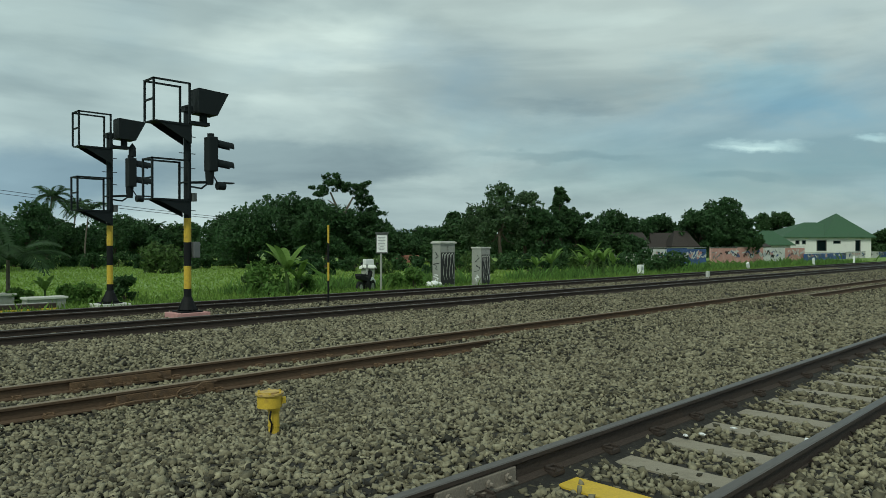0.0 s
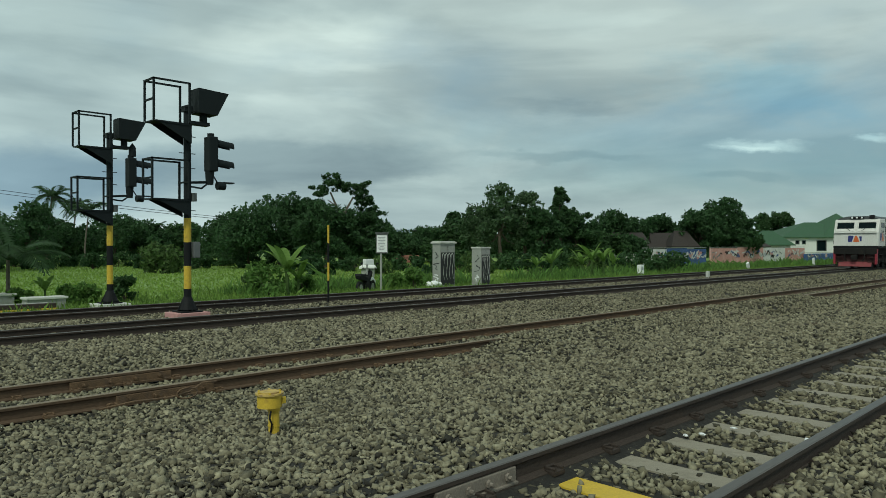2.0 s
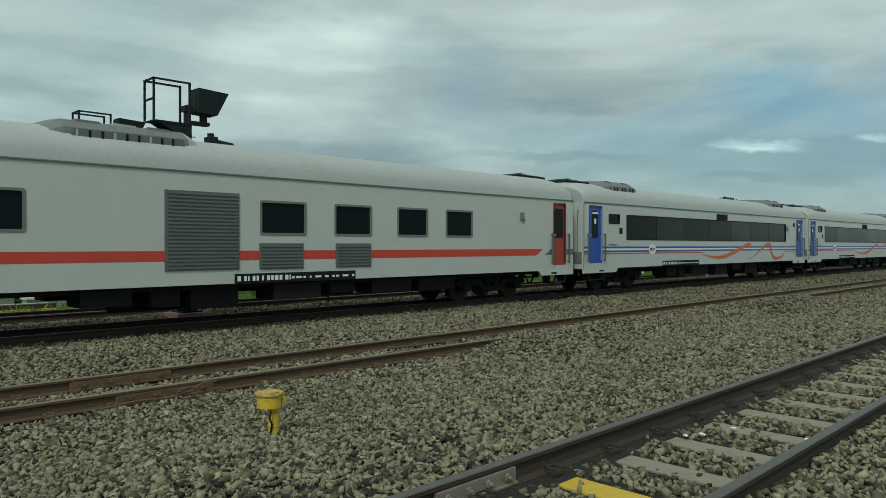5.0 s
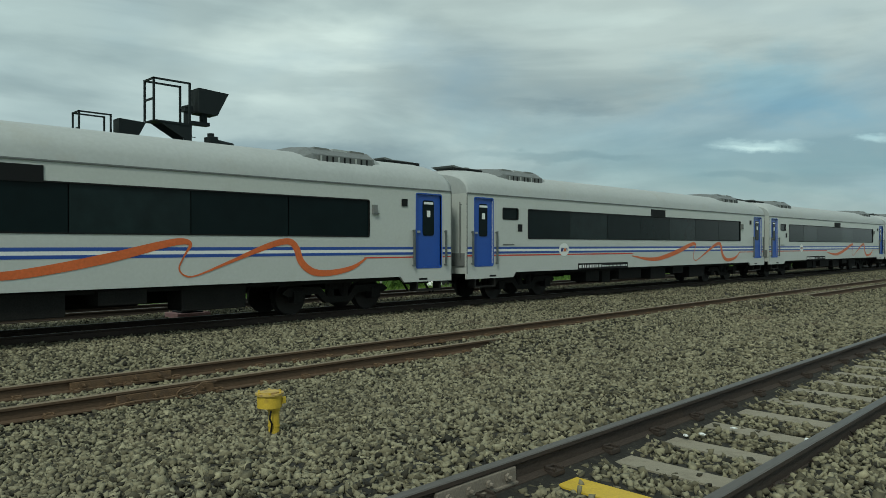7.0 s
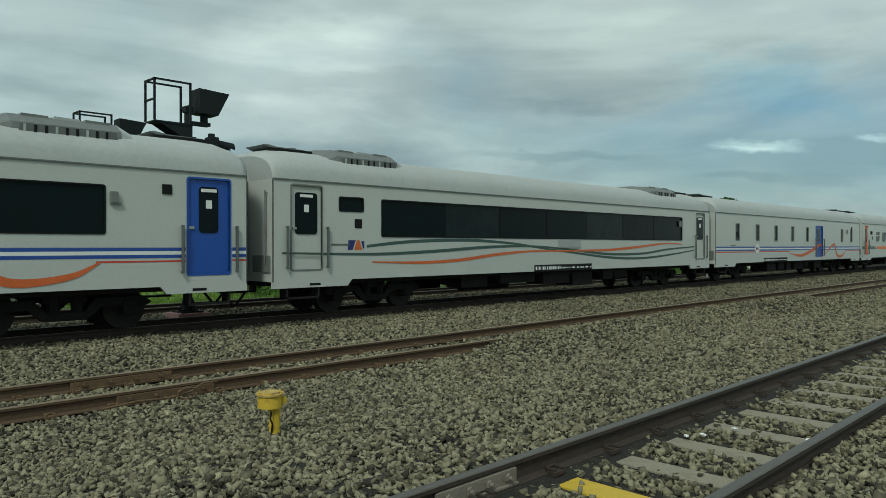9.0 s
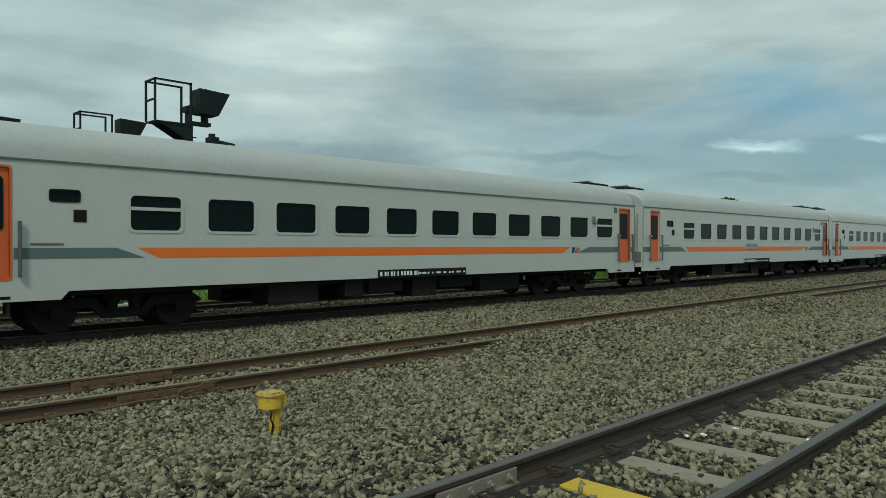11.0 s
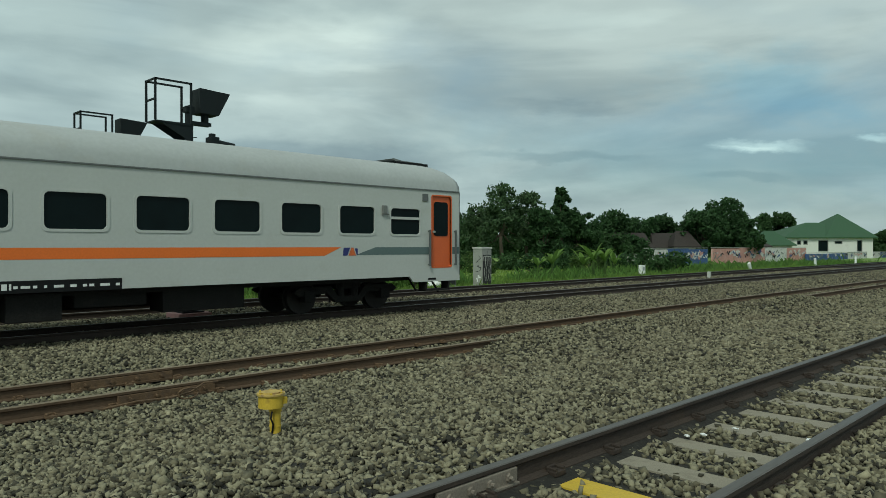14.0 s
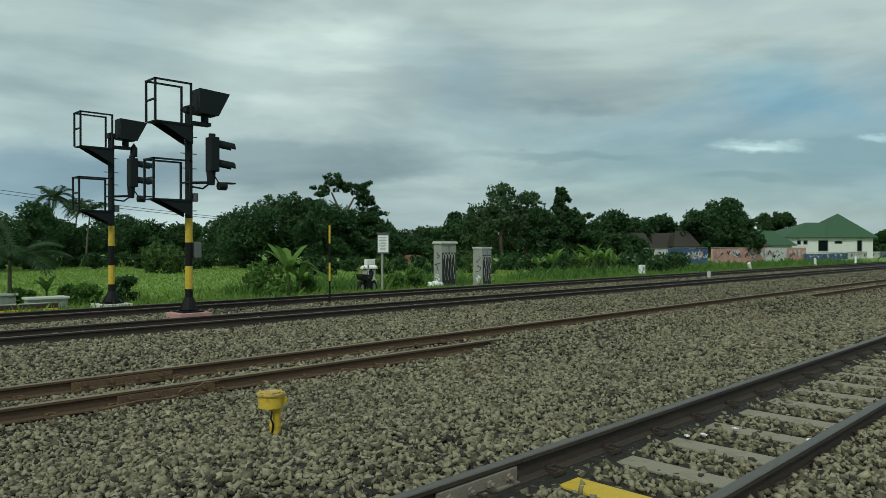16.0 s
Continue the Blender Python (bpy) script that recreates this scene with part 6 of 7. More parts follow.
def palm(x, y, z, h, crown, label, seed, n=16, lean=0.0, lifts=(0.15, 0.5, 0.85, 1.1), sag=0.95):
    rng = random.Random(seed)
    t = thing("palm_tree", pose(x, y, z), label, "palm tree", group="palm trees")
    b = B()
    prev = Vector((0, 0, 0))
    for i in range(1, 7):
        k = i / 6
        p = Vector((lean * k * k, 0.3 * lean * k, h * k))
        rod(b, prev, p, (0.16 - 0.05 * k) * max(0.5, h / 9), 8, (0.15 - 0.05 * k) * max(0.5, h / 9))
        prev = p
    part("trunk", b, M["pale_bark"], t)
    b = B()
    for i in range(n):
        a = 2 * math.pi * i / n + rng.uniform(-0.2, 0.2)
        lift = rng.choice(lifts)
        frond(b, prev, (math.cos(a), math.sin(a), 0), crown * lift * 0.9, crown * rng.uniform(0.85, 1.1), crown * sag * rng.uniform(0.6, 1.0), crown * 0.24)
    part("crown", b, M["leaf_palm"], t)
    return t


def banana(x, y, z, h, label, seed, n=7):
    rng = random.Random(seed)
    t = thing("banana_plant", pose(x, y, z), label, "banana plant", group="banana plants")
    b = B()
    rod(b, (0, 0, 0), (0, 0, h * 0.5), 0.09 * h / 2, 8, 0.05 * h / 2)
    part("stem", b, M["leaf_light"], t)
    for i in range(n):
        a = 2.4 * i + rng.uniform(-0.3, 0.3)
        d = Vector((math.cos(a), math.sin(a), 0))
        s = Vector((-d.y, d.x, 0))
        l, up, dr = h * rng.uniform(0.22, 0.52), h * rng.uniform(0.5, 0.75), h * rng.uniform(0.1, 0.6)
        b = B()
        rows = []
        for k in range(9):
            u = k / 8
            p = Vector((0, 0, h * 0.45)) + d * l * u + Vector((0, 0, up * u - dr * u * u))
            w = h * 0.075 * (0.12 + math.sin(math.pi * min(1, 0.08 + 0.92 * u)) ** 0.7)
            rows.append([b.verts.new(p - s * w + Vector((0, 0, 0.25 * w))), b.verts.new(p), b.verts.new(p + s * w + Vector((0, 0, 0.25 * w)))])
        for p, q in zip(rows, rows[1:]):
            b.faces.new((p[0], p[1], q[1], q[0]))
            b.faces.new((p[1], p[2], q[2], q[1]))
        part("leaf", b, M["leaf_banana"], t)
    return t


def bush(x, y, z, w, h, mat, label, seed, count=900, leaf=0.11):
    rng = random.Random(seed)
    t = thing("bush", pose(x, y, z), label, "bush", group="bushes along the line")
    cs, rs = [], []
    for i in range(12):
        a, q = rng.uniform(0, 6.28), rng.uniform(0, 1) ** 0.5
        zc = h * rng.uniform(0.12, 0.82)
        cs.append((math.cos(a) * q * w * 0.36, math.sin(a) * q * w * 0.36, zc))
        rs.append(min(w * 0.2, h * 0.3, h - zc + 0.1))
    b = B()
    for c in cs[:7]:
        rod(b, (0, 0, 0), Vector(c), 0.03, 5, 0.008)
    part("stem", b, M["bark"], t)
    leaf_cloud("foliage", cs, rs, count, leaf, M[mat], t, seed)
    return t


def at_view(bearing, depth):
    """A place in the plan by its distance north-east of the crossing and its sideways share of that distance."""
    r = bearing * depth
    return math.sqrt(0.5) * (depth + r), math.sqrt(0.5) * (depth - r)


# bearing (sideways per metre ahead), distance, height, crown width, colour, leaf count
WEST_WOOD = [
    (-0.648, 55, 4.8, 6.6, "leaf_dark", 2600),
    (-0.58, 62, 5.5, 5.4, "leaf_dark", 2600),
    (-0.525, 70, 4.3, 5.0, "leaf_dark", 2000),
    (-0.461, 78, 5.0, 8.1, "leaf_dark", 2600),
    (-0.409, 84, 3.9, 5.4, "leaf_dark", 1500),
    (-0.369, 88, 4.4, 6.3, "leaf_mid", 1800),
    (-0.31, 74, 5.0, 7.7, "leaf_dark", 2800),
    (-0.274, 64, 5.0, 7.6, "leaf_dark", 3400),
    (-0.23, 68, 7.4, 6.0, "leaf_dark", 3200),
    (-0.19, 72, 6.9, 6.3, "leaf_dark", 3000),
]
MIDDLE_WOOD = [
    (-0.166, 64, 5.3, 6.1, "leaf_dark", 3000),
    (-0.107, 66, 5.2, 4.7, "leaf_dark", 2600),
    (-0.067, 92, 3.7, 5.1, "leaf_mid", 1300),
    (-0.027, 96, 4.0, 6.9, "leaf_mid", 1500),
    (0.015, 84, 5.9, 3.1, "leaf_dark", 1500),
    (0.005, 80, 4.2, 5.1, "leaf_mid", 1600),
    (0.053, 70, 6.1, 5.0, "leaf_grey", 2000),
    (0.083, 66, 8.0, 4.4, "leaf_grey", 2300),
    (0.118, 68, 7.5, 3.6, "leaf_grey", 1900),
    (0.14, 66, 5.6, 4.2, "leaf_dark", 2200),
    (0.166, 72, 8.2, 2.9, "leaf_dark", 2200),
]
FILL_WOOD = [
    (-0.075, 84, 4.2, 6.0, "leaf_dark", 1500), (-0.02, 86, 4.0, 6.0, "leaf_dark", 1500), (0.03, 80, 5.0, 6.5, "leaf_dark", 1800),
    (0.08, 78, 6.0, 6.5, "leaf_dark", 2000), (0.13, 76, 6.0, 6.0, "leaf_dark", 1900), (0.17, 78, 5.4, 6.0, "leaf_dark", 1800),
    (0.255, 88, 5.6, 6.5, "leaf_dark", 1800), (0.30, 92, 5.4, 6.0, "leaf_dark", 1700), (0.335, 94, 4.8, 5.0, "leaf_mid", 1300),
    (-0.13, 82, 6.2, 7.0, "leaf_dark", 1900), (-0.43, 84, 4.6, 7.0, "leaf_dark", 1600), (-0.56, 80, 5.2, 7.0, "leaf_dark", 1700),
]
EAST_WOOD = [
    (0.232, 73, 3.3, 4.6, "leaf_mid", 1300),
    (0.262, 74, 3.0, 3.8, "leaf_dark", 1100),
    (0.205, 72, 3.6, 4.2, "leaf_mid", 1300),
    (0.189, 72, 5.8, 4.6, "leaf_dark", 2400),
    (0.24, 86, 6.0, 6.8, "leaf_dark", 2600),
    (0.268, 88, 5.5, 5.6, "leaf_dark", 2000),
    (0.303, 90, 5.6, 5.7, "leaf_dark", 2000),
    (0.363, 84, 6.3, 6.0, "leaf_dark", 2400),
    (0.391, 86, 8.1, 6.8, "leaf_dark", 3400),
    (0.417, 84, 5.7, 4.7, "leaf_dark", 1800),
    (0.447, 132, 7.9, 5.3, "leaf_mid", 1200),
    (0.476, 132, 8.3, 4.8, "leaf_mid", 1200),
    (0.619, 132, 4.9, 5.3, "leaf_mid", 1000),
    (0.658, 132, 5.7, 9.5, "leaf_dark", 1400),
]
for i, (bearing, d, h, w, mat, n) in enumerate(WEST_WOOD + MIDDLE_WOOD + EAST_WOOD + FILL_WOOD):
    x, y = at_view(bearing, d)
    airy = mat == "leaf_grey"
    tree(x, y, h, w, mat, {"leaf_dark": "dense dark green tree behind the field", "leaf_mid": "mid green tree in the distant wood line", "leaf_grey": "airy grey-green tree with a broken crown"}[mat], 100 + i, base=0.05 if w > 4 else 0.25, count=int(n * (1.5 if airy else 2.3)), leaf=0.185 * d / 66, tall=w < 3.6, lobes=26 if airy else 24)
# tall open tree with a forked trunk
x, y = at_view(-0.144, 66)
tall = thing("tree", pose(x, y, -0.5), "tall open tree with a forked bare trunk", "tree", group="trees behind the field")
b = B()
rod(b, (0, 0, 0), (0.1, 0, 4.6), 0.26, 8, 0.2)
rod(b, (0.1, 0, 4.6), (-0.9, 0.4, 7.0), 0.15, 8, 0.07)
rod(b, (0.1, 0, 4.6), (1.0, -0.6, 6.6), 0.15, 8, 0.07)
rod(b, (-0.35, 0.2, 5.7), (-0.9, 0.8, 6.3), 0.08, 6, 0.04)
part("trunk", b, M["pale_bark"], tall)
rng_t = random.Random(4)
clumps, sizes = [], []
for cx, cy, cz, r in ((-1.0, 0.4, 8.1, 0.95), (-1.5, 0.8, 7.0, 0.9), (1.2, -0.8, 7.4, 0.95), (1.9, -1.0, 6.4, 0.85), (-2.2, 1.0, 5.9, 0.9), (0.1, 0.0, 7.5, 0.7), (2.5, -1.3, 5.3, 0.95), (-2.7, 1.3, 4.8, 0.9), (2.1, -1.0, 4.5, 0.9), (-1.7, 0.9, 4.4, 0.8)):
    for k in range(13):
        clumps.append((cx + rng_t.gauss(0, r * 0.5), cy + rng_t.gauss(0, r * 0.5), cz + rng_t.gauss(0, r * 0.32)))
        sizes.append(r * rng_t.uniform(0.26, 0.5))
leaf_cloud("crown", clumps, sizes, 8200, 0.15, M["leaf_dark"], tall, 77, flat=0.6)
for bearing, d, h, crown, seed in ((-0.557, 72, 7.1, 2.7, 5), (-0.505, 68, 5.5, 2.3, 6), (-0.408, 84, 4.3, 1.6, 7), (-0.522, 80, 6.6, 2.2, 8)):
    x, y = at_view(bearing, d)
    palm(x, y, -0.5, h, crown, "tall coconut palm in the dark wood line", seed, n=18, lean=0.5)
x, y = at_view(-0.613, 23.5)
palm(x, y, -0.47, 1.55, 2.2, "young coconut palm with long arching fronds", 31, n=11, lifts=(0.7, 1.0, 1.25, 1.45), sag=0.9)
# shrubs and plants of the line side
for bearing, d, w, h, mat, seed in ((-0.509, 24.5, 1.5, 0.75, "weed", 41), (-0.53, 25.5, 1.0, 0.7, "weed", 42), (-0.447, 25.0, 0.95, 1.05, "leaf_mid", 43), (-0.239, 27.0, 2.2, 1.5, "weed", 44), (-0.262, 28.5, 1.2, 1.1, "leaf_light", 45), (-0.194, 29.0, 0.9, 0.9, "weed", 46), (-0.039, 31.5, 1.2, 1.1, "weed", 47), (-0.067, 33.0, 1.2, 0.7, "weed", 48), (-0.397, 52, 4.0, 2.3, "leaf_light", 49), (-0.6, 23.0, 1.0, 0.6, "weed", 50)):
    x, y = at_view(bearing, d)
    bush(x, y, -0.47, w, h, mat, "low leafy green bush beside the line", seed, count=1300 if w > 1.4 else 900, leaf=0.10 if d < 40 else 0.2)
for bearing, d, h, seed in ((-0.22, 27.5, 2.3, 61), (-0.204, 28.0, 1.5, 62), (-0.561, 24.0, 1.1, 63), (0.21, 44, 2.5, 64), (0.226, 45, 2.2, 65), (0.196, 43, 1.9, 66), (0.152, 42, 2.1, 67), (0.24, 46, 1.8, 68), (0.132, 43, 1.7, 69)):
    x, y = at_view(bearing, d)
    banana(x, y, -0.47, h, "bright green banana plant with broad leaves", seed)
# understorey in front of the wood
U_ROWS = [(-0.64 + 0.0366 * i, 49 + (i * 7) % 13) for i in range(27)]
for i, (bearing, d) in enumerate(U_ROWS):
    x, y = at_view(bearing, d + (10 if bearing < -0.21 else 0))
    hh = (1.7 if bearing > 0.013 else 1.35) * (0.85 + 0.3 * ((i * 5) % 7) / 7)
    bush(x, y, -0.5, 3.4, hh, ("leaf_mid", "leaf_dark", "leaf_mid", "leaf_light")[i % 4] if bearing > -0.18 else ("leaf_dark", "leaf_mid")[i % 2], "tangled shrub at the foot of the wood", 200 + i, count=900, leaf=0.17)


def woods_behind():
    rng = np.random.default_rng(5)
    cs, rs = [], []
    for i in range(260):
        bearing = -0.72 + 1.51 * i / 260
        d = 118 + rng.uniform(-8, 14)
        if 0.42 < bearing < 0.66:
            d += 40
        x, y = at_view(bearing, d)
        r = rng.uniform(1.2, 2.3)
        cs.append((x, y, rng.uniform(-0.2, 2.6)))
        rs.append(r)
    o = leaf_cloud("distant_woods", cs, rs, 16000, 0.55, M["leaf_dark"], None, 9)
    tagged(o, "continuous dark green wood along the far field edge", "woods", kind="stuff")


woods_behind()


def tufts(name, label, spots, h, w, mat, seed):
    """Tapered blades, two triangles each."""
    rng = np.random.default_rng(seed)
    p = np.array(spots)
    n = len(p)
    a = rng.uniform(0, 2 * np.pi, n)
    d = np.stack([np.cos(a), np.sin(a), np.zeros(n)], 1) * (w * rng.uniform(0.6, 1.4, n))[:, None]
    hh = h * rng.lognormal(0, 0.35, n)
    lean = rng.normal(0, 0.30, (n, 2)) * hh[:, None]
    mid = p + np.concatenate([lean * 0.3, (hh * 0.6)[:, None]], 1)
    tip = p + np.concatenate([lean, hh[:, None]], 1)
    v = np.stack([p - d * 0.7, p + d * 0.7, mid + d, tip], 1).reshape(-1, 3)
    i = np.arange(n)[:, None] * 4
    f = np.concatenate([i + np.array([[0, 1, 2]]), i + np.array([[0, 2, 3]])], 0)
    return tagged(mesh_np(name, v, f, mat), label, "grass", kind="stuff")


def grass():
    rng = random.Random(8)
    verge, field, weeds = [], [], []
    while len(verge) < 46000:
        y = 20.25 + 9.5 * rng.random() ** 1.5
        x = rng.uniform(0.2 * y, 3.2 * y)
        if noise.noise((x * 0.35, y * 0.5, 2.0)) + 0.45 > rng.random() * 0.8:
            verge.append((x, y, height(x, y) - 0.02))
    while len(field) < 60000:
        d = rng.uniform(26, 92)
        x, y = at_view(rng.uniform(-0.70, 0.70), d)
        if y > 25:
            field.append((x, y, -0.49))
    while len(weeds) < 15000:
        x = rng.uniform(14, 90)
        y = (24.5 if x < 32 else 21.4) + rng.random() * 9 * min(1, x / 45)
        if noise.noise((x * 0.25, y * 0.3, 7.0)) > rng.random() * 0.5 - 0.22:
            weeds.append((x, y, height(x, y) - 0.02))
    tufts("verge_grass", "uneven bright green grass along the track edge", verge, 0.15, 0.016, M["blade"], 1)
    tufts("field_grass", "flat yellow-green grass field before the wood", field, 0.10, 0.05, M["blade_far"], 2)
    tufts("tall_weeds", "tall rough green weeds along the line", weeds, 0.36, 0.026, M["weed"], 3)


grass()
# ---------------------------------------------------------------- buildings and distance
M["wall_white"] = surface("white_render", (0.66, 0.67, 0.64), 0.85, var=0.08, scale=0.8, fine=14, dirt=(0.42, 0.42, 0.38), dirt_amount=0.2, dirt_scale=0.8)
M["roof_green"] = surface("green_roof_tiles", (0.036, 0.088, 0.044), 0.75, var=0.15, scale=0.6, fine=9, bump=0.3)
M["roof_brown"] = surface("brown_roof_tiles", (0.034, 0.028, 0.025), 0.85, var=0.3, scale=0.9, fine=8, bump=0.4)
M["roof_red"] = surface("red_roof_tiles", (0.24, 0.11, 0.075), 0.85, var=0.25, scale=0.9, fine=8, bump=0.4)
M["mural_blue"] = surface("blue_mural_paint", (0.045, 0.095, 0.25), 0.8, var=0.5, scale=0.9, fine=6, dirt=(0.42, 0.46, 0.50), dirt_amount=0.22, dirt_scale=1.4)
M["mural_pink"] = surface("pink_mural_paint", (0.50, 0.26, 0.235), 0.8, var=0.2, scale=0.9, fine=6, dirt=(0.55, 0.46, 0.42), dirt_amount=0.3, dirt_scale=0.9)
M["mural_white"] = surface("white_mural_paint", (0.58, 0.58, 0.57), 0.8, var=0.2, scale=0.9, fine=6, dirt=(0.10, 0.13, 0.22), dirt_amount=0.3, dirt_scale=1.2)
# distance haze is mixed into the hill's own blue-grey
M["haze_hill"] = surface("haze_tinted_hill", (0.27, 0.33, 0.39), 1.0, var=0.1, scale=0.002, fine=0.02)


def hip_roof(b, x0, x1, y0, y1, z0, z1, inset, eave=0.5, inset_end=None):
    x0, x1, y0, y1 = x0 - eave, x1 + eave, y0 - eave, y1 + eave
    ym = (y0 + y1) / 2
    v = [b.verts.new(p) for p in ((x0, y0, z0), (x1, y0, z0), (x1, y1, z0), (x0, y1, z0), (x0 + inset, ym, z1), (x1 - (inset if inset_end is None else inset_end), ym, z1))]
    low = [b.verts.new((p.co.x, p.co.y, z0 - 0.14)) for p in v[:4]]
    for f in ((v[0], v[1], v[5], v[4]), (v[1], v[2], v[5]), (v[2], v[3], v[4], v[5]), (v[3], v[0], v[4]), (low[0], low[1], low[2], low[3])):
        b.faces.new(f)
    for i in range(4):
        b.faces.new((v[i], v[(i + 1) % 4], low[(i + 1) % 4], low[i]))


def house(m, sx, sy, wall, rise, inset, roof, label, windows=(), category="house", walls="wall_white", eave=0.5):
    h = thing("house", m, label, category, group="houses beyond the field")
    b = B()
    side_wall(b, 0, sx, 0, wall, [(w[0], w[1], w[2], w[3]) for w in windows], -0.001, 0.12)
    for p in (((0, 0), (0, sy)), ((0, sy), (sx, sy)), ((sx, sy), (sx, 0))):
        (ax, ay), (bx, by) = p
        b.faces.new([b.verts.new(q) for q in ((ax, ay, 0), (bx, by, 0), (bx, by, wall), (ax, ay, wall))])
    part("wall", b, M[walls], h)
    b = B()
    hip_roof(b, 0, sx, 0, sy, wall, wall + rise, inset, eave)
    part("roof", b, M[roof], h)
    for w in windows:
        f = B()
        ring(f, rounded(*grow(*w[:4], 0.06), 0.02, 1), rounded(*grow(*w[:4], -0.04), 0.02, 1), -0.03, 0.10)
        fr = part("window", f, M["gasket"], h)
        b = B()
        box(b, w[0], w[1], 0.05, 0.08, w[2], w[3])
        part("pane", b, M["glass"], fr)
    return h


x, y = at_view(0.480, 114)
big = house(pose(x, y, -0.5, 0, 0, -40), 14.9, 9.5, 3.45, 2.5, 6.9, "roof_green", "white single-storey house with a green hipped roof", ((2.0, 2.6, 2.3, 2.85), (3.1, 3.7, 2.3, 2.85), (5.6, 7.2, 1.2, 2.9), (8.4, 9.6, 2.4, 2.8), (12.2, 13.0, 1.2, 2.9)))
b = B()
hip_roof(b, 7.0, 14.9, 0.0, 9.5, 3.47, 7.45, 5.5, 0.54, 3.3)
part("upper_roof", b, M["roof_green"], big)
x, y = at_view(0.450, 108)
house(pose(x, y, -0.5, 0, 0, -38), 4.6, 5.0, 2.2, 2.2, 2.0, "roof_green", "low annex with a green pitched roof", walls="mural_white")
for bearing, d, sx, wall, rise, roof, lab in ((0.298, 84, 3.8, 1.9, 1.7, "roof_brown", "old house with a steep brown tiled roof"), (0.221, 82, 5.5, 1.9, 1.7, "roof_brown", "old house with a weathered brown roof"), (-0.067, 82, 2.6, 0.25, 0.7, "roof_red", "small house with a faded red tiled roof"), (0.411, 92, 4.0, 2.0, 0.8, "roof_brown", "low house with a dull brown roof")):
    x, y = at_view(bearing, d)
    house(pose(x, y, -0.5, 0, 0, -45), sx, 4.0, wall, rise, 0.5, roof, lab, walls="concrete")
x, y = at_view(0.327, 82)
gable = house(pose(x, y, -0.5, 0, 0, -45), 2.2, 3.0, 2.0, 1.8, 0.9, "roof_brown", "narrow house with a peaked brown roof", walls="pale_concrete")
x, y = at_view(-0.115, 44)
hut = house(pose(x, y, -0.5, 0, 0, -45), 0.75, 0.7, 0.75, 0.2, 0.3, "wall_white", "small pale hut roof among the weeds", category="hut", walls="concrete", eave=0.12)


def mural_wall(x0, x1, y, z1, mats, label, seed):
    """A painted boundary wall in panels, parallel to the line."""
    t = thing("boundary_wall", pose(0, 0, 0), label, "wall", group="painted boundary walls")
    rng = random.Random(seed)
    xs = [x0 + (x1 - x0) * i / len(mats) for i in range(len(mats) + 1)]
    for i, mt in enumerate(mats):
        b = B()
        box(b, xs[i], xs[i + 1], y, y + 0.16, -0.6, z1 + (0.1 if i % 3 == 1 else 0), 0.02)
        p = part("panel", b, M[mt], t)
        ink = ("mural_white", "mural_blue", "black", "mural_white", "gasket", "mural_pink")
        for k in range(18):
            a = rng.uniform(xs[i] + 0.2, xs[i + 1] - 0.6)
            z = rng.uniform(0.2, z1 - 0.35)
            rows = [(a + 0.22 * j, z + rng.uniform(-0.22, 0.22), rng.uniform(0.08, 0.26)) for j in range(5)]
            band(p, "paint_scrawl", rows, M[rng.choice(ink)], y - 0.004 - 0.002 * k)
        b = B()
        box(b, xs[i], xs[i + 1], y - 0.03, y + 0.19, z1 + 0.10, z1 + 0.16)
        part("coping", b, M["concrete"], p)


mural_wall(59.1, 71.9, 33.0, 1.20, ("mural_white", "mural_blue", "mural_blue"), "boundary wall covered with blue and white murals", 1)
mural_wall(73.9, 102.8, 33.4, 1.25, ("mural_pink", "mural_pink", "mural_white", "mural_pink"), "boundary wall painted pink with scrawled murals", 2)
mural_wall(101.6, 174.2, 33.0, 0.45, ("mural_blue", "mural_white", "mural_blue", "mural_blue"), "low boundary wall with blue murals", 3)


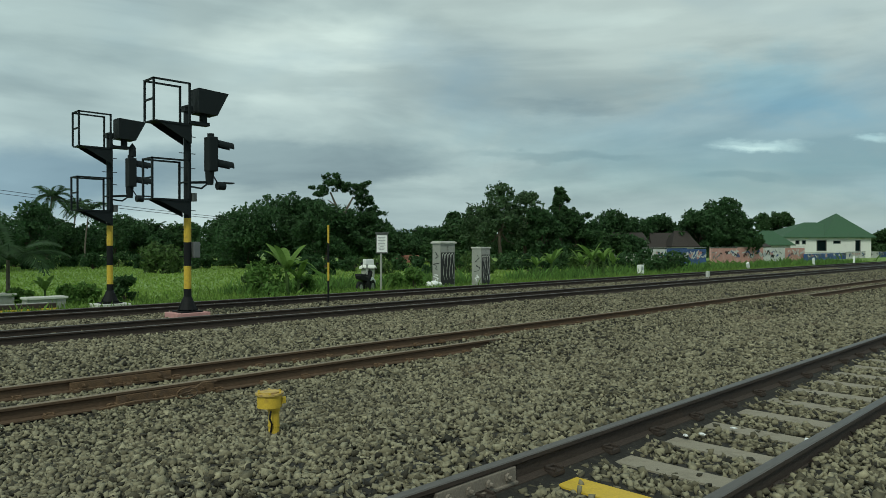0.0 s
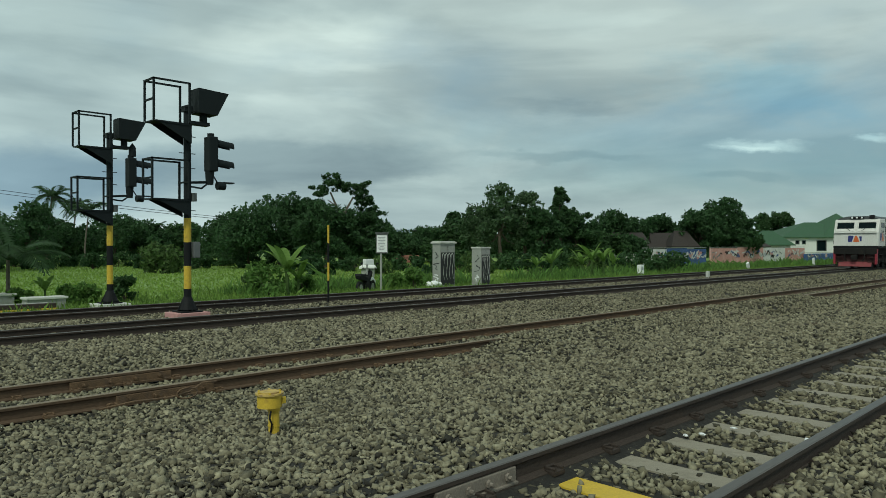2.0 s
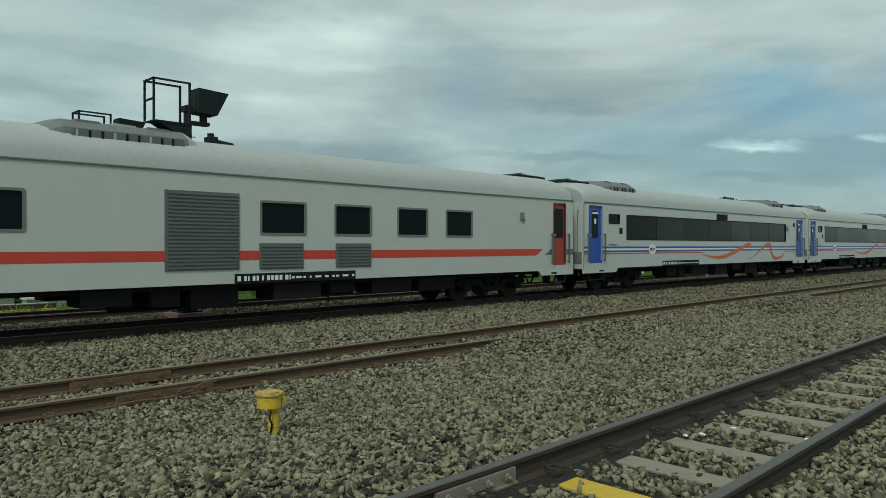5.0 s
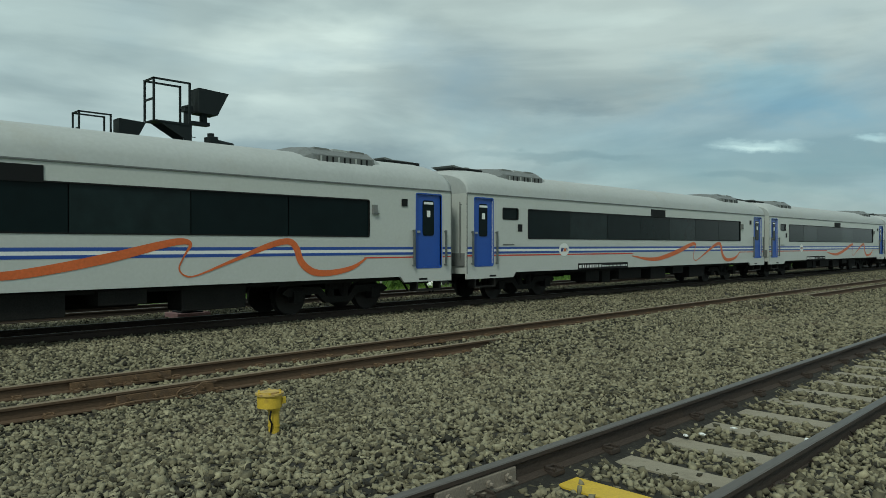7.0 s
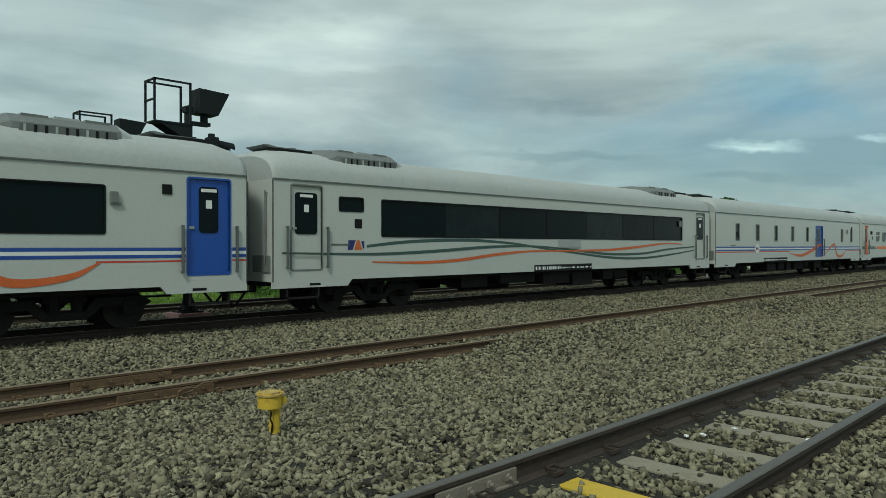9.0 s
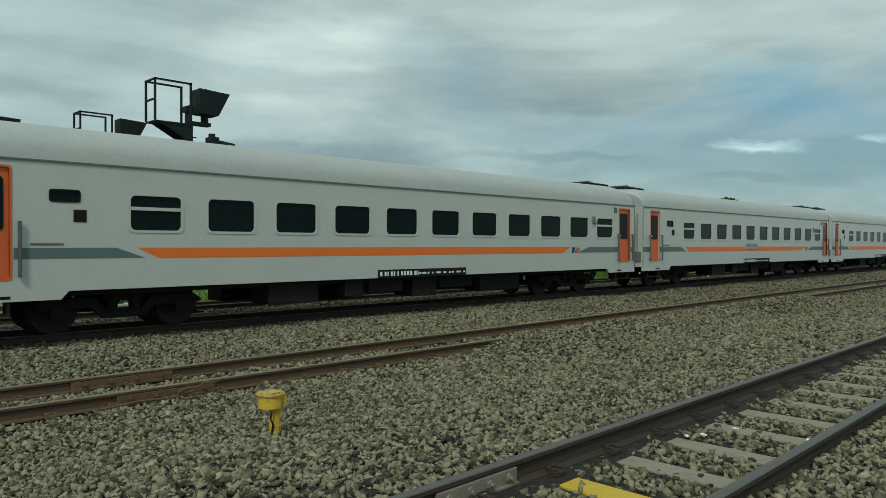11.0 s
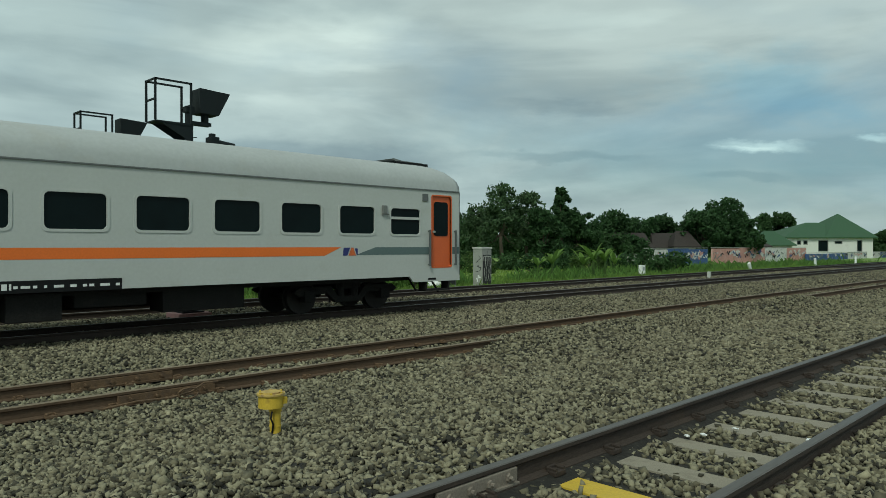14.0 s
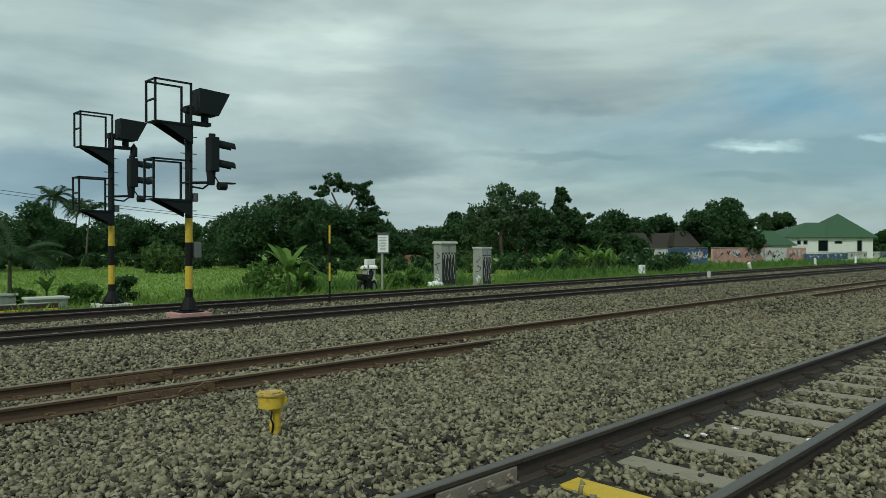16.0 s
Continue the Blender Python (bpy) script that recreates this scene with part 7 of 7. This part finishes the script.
def cables():
    for k, (dz, dd) in enumerate(((0.0, 0.0), (0.17, 0.5))):
        b = B()
        x0, y0 = at_view(-0.831, 36 + dd)
        x1, y1 = at_view(0.005, 100 + dd)
        p0, p1 = Vector((x0, y0, 5.42 - dz)), Vector((x1, y1, 3.7 - dz * 0.5))
        last = None
        for i in range(25):
            t = i / 24
            p = p0.lerp(p1, t) - Vector((0, 0, 0.9 * 4 * t * (1 - t)))
            r = 0.014 + 0.016 * t
            ring = [b.verts.new(p + Vector((-0.45, 0.45, 1.0)) * r * math.cos(a) + Vector((0.7, -0.7, 0)) * r * math.sin(a)) for a in (0.0, 1.57, 3.14, 4.71)]
            if last is not None:
                for j in range(4):
                    b.faces.new((last[j], last[(j + 1) % 4], ring[(j + 1) % 4], ring[j]))
            last = ring
        tagged(part("overhead_cable", b, M["black"]), "thin dark overhead cable sagging over the field", "cable", group="overhead cables")


cables()


def hills():
    b = B()
    rows = []
    n = 40
    for i in range(n + 1):
        e = i / n
        bearing = -0.178 + 0.334 * e
        x, y = at_view(bearing, 2600)
        h = max(0.5, 62 * math.exp(-((e - 0.37) / 0.18) ** 2) + 8 * noise.noise((e * 21, 0, 0)) + 20 * math.exp(-((e - 0.57) / 0.14) ** 2))
        x2, y2 = at_view(bearing, 3000)
        rows.append([b.verts.new((x, y, -2)), b.verts.new(((x + x2) / 2, (y + y2) / 2, h)), b.verts.new((x2, y2, -2))])
    for p, q in zip(rows, rows[1:]):
        b.faces.new((p[0], p[1], q[1], q[0]))
        b.faces.new((p[1], p[2], q[2], q[1]))
    tagged(part("backdrop", b, M["haze_hill"], smooth=True), "faint hill coloured blue-grey to stand for far haze", "hill", kind="structure")


hills()


# ---------------------------------------------------------------- what moves
make_ballast()
# place of the joint behind the locomotive along the line, second by second
RUN = [(0.0, 116.1), (2.0, 68.7), (4.2, 16.56), (7.0, -49.5), (9.0, -97.1), (12.5, -180.5), (14.0, -216.2), (16.0, -263.8)]


def motions():
    walk(locomotive, [(t, pose(s, TRAIN_Y, 0)) for t, s in RUN])
    for i, car in enumerate(coaches):
        walk(car, [(t, pose(s + 0.3 + i * PITCH, TRAIN_Y, 0)) for t, s in RUN])


motions()
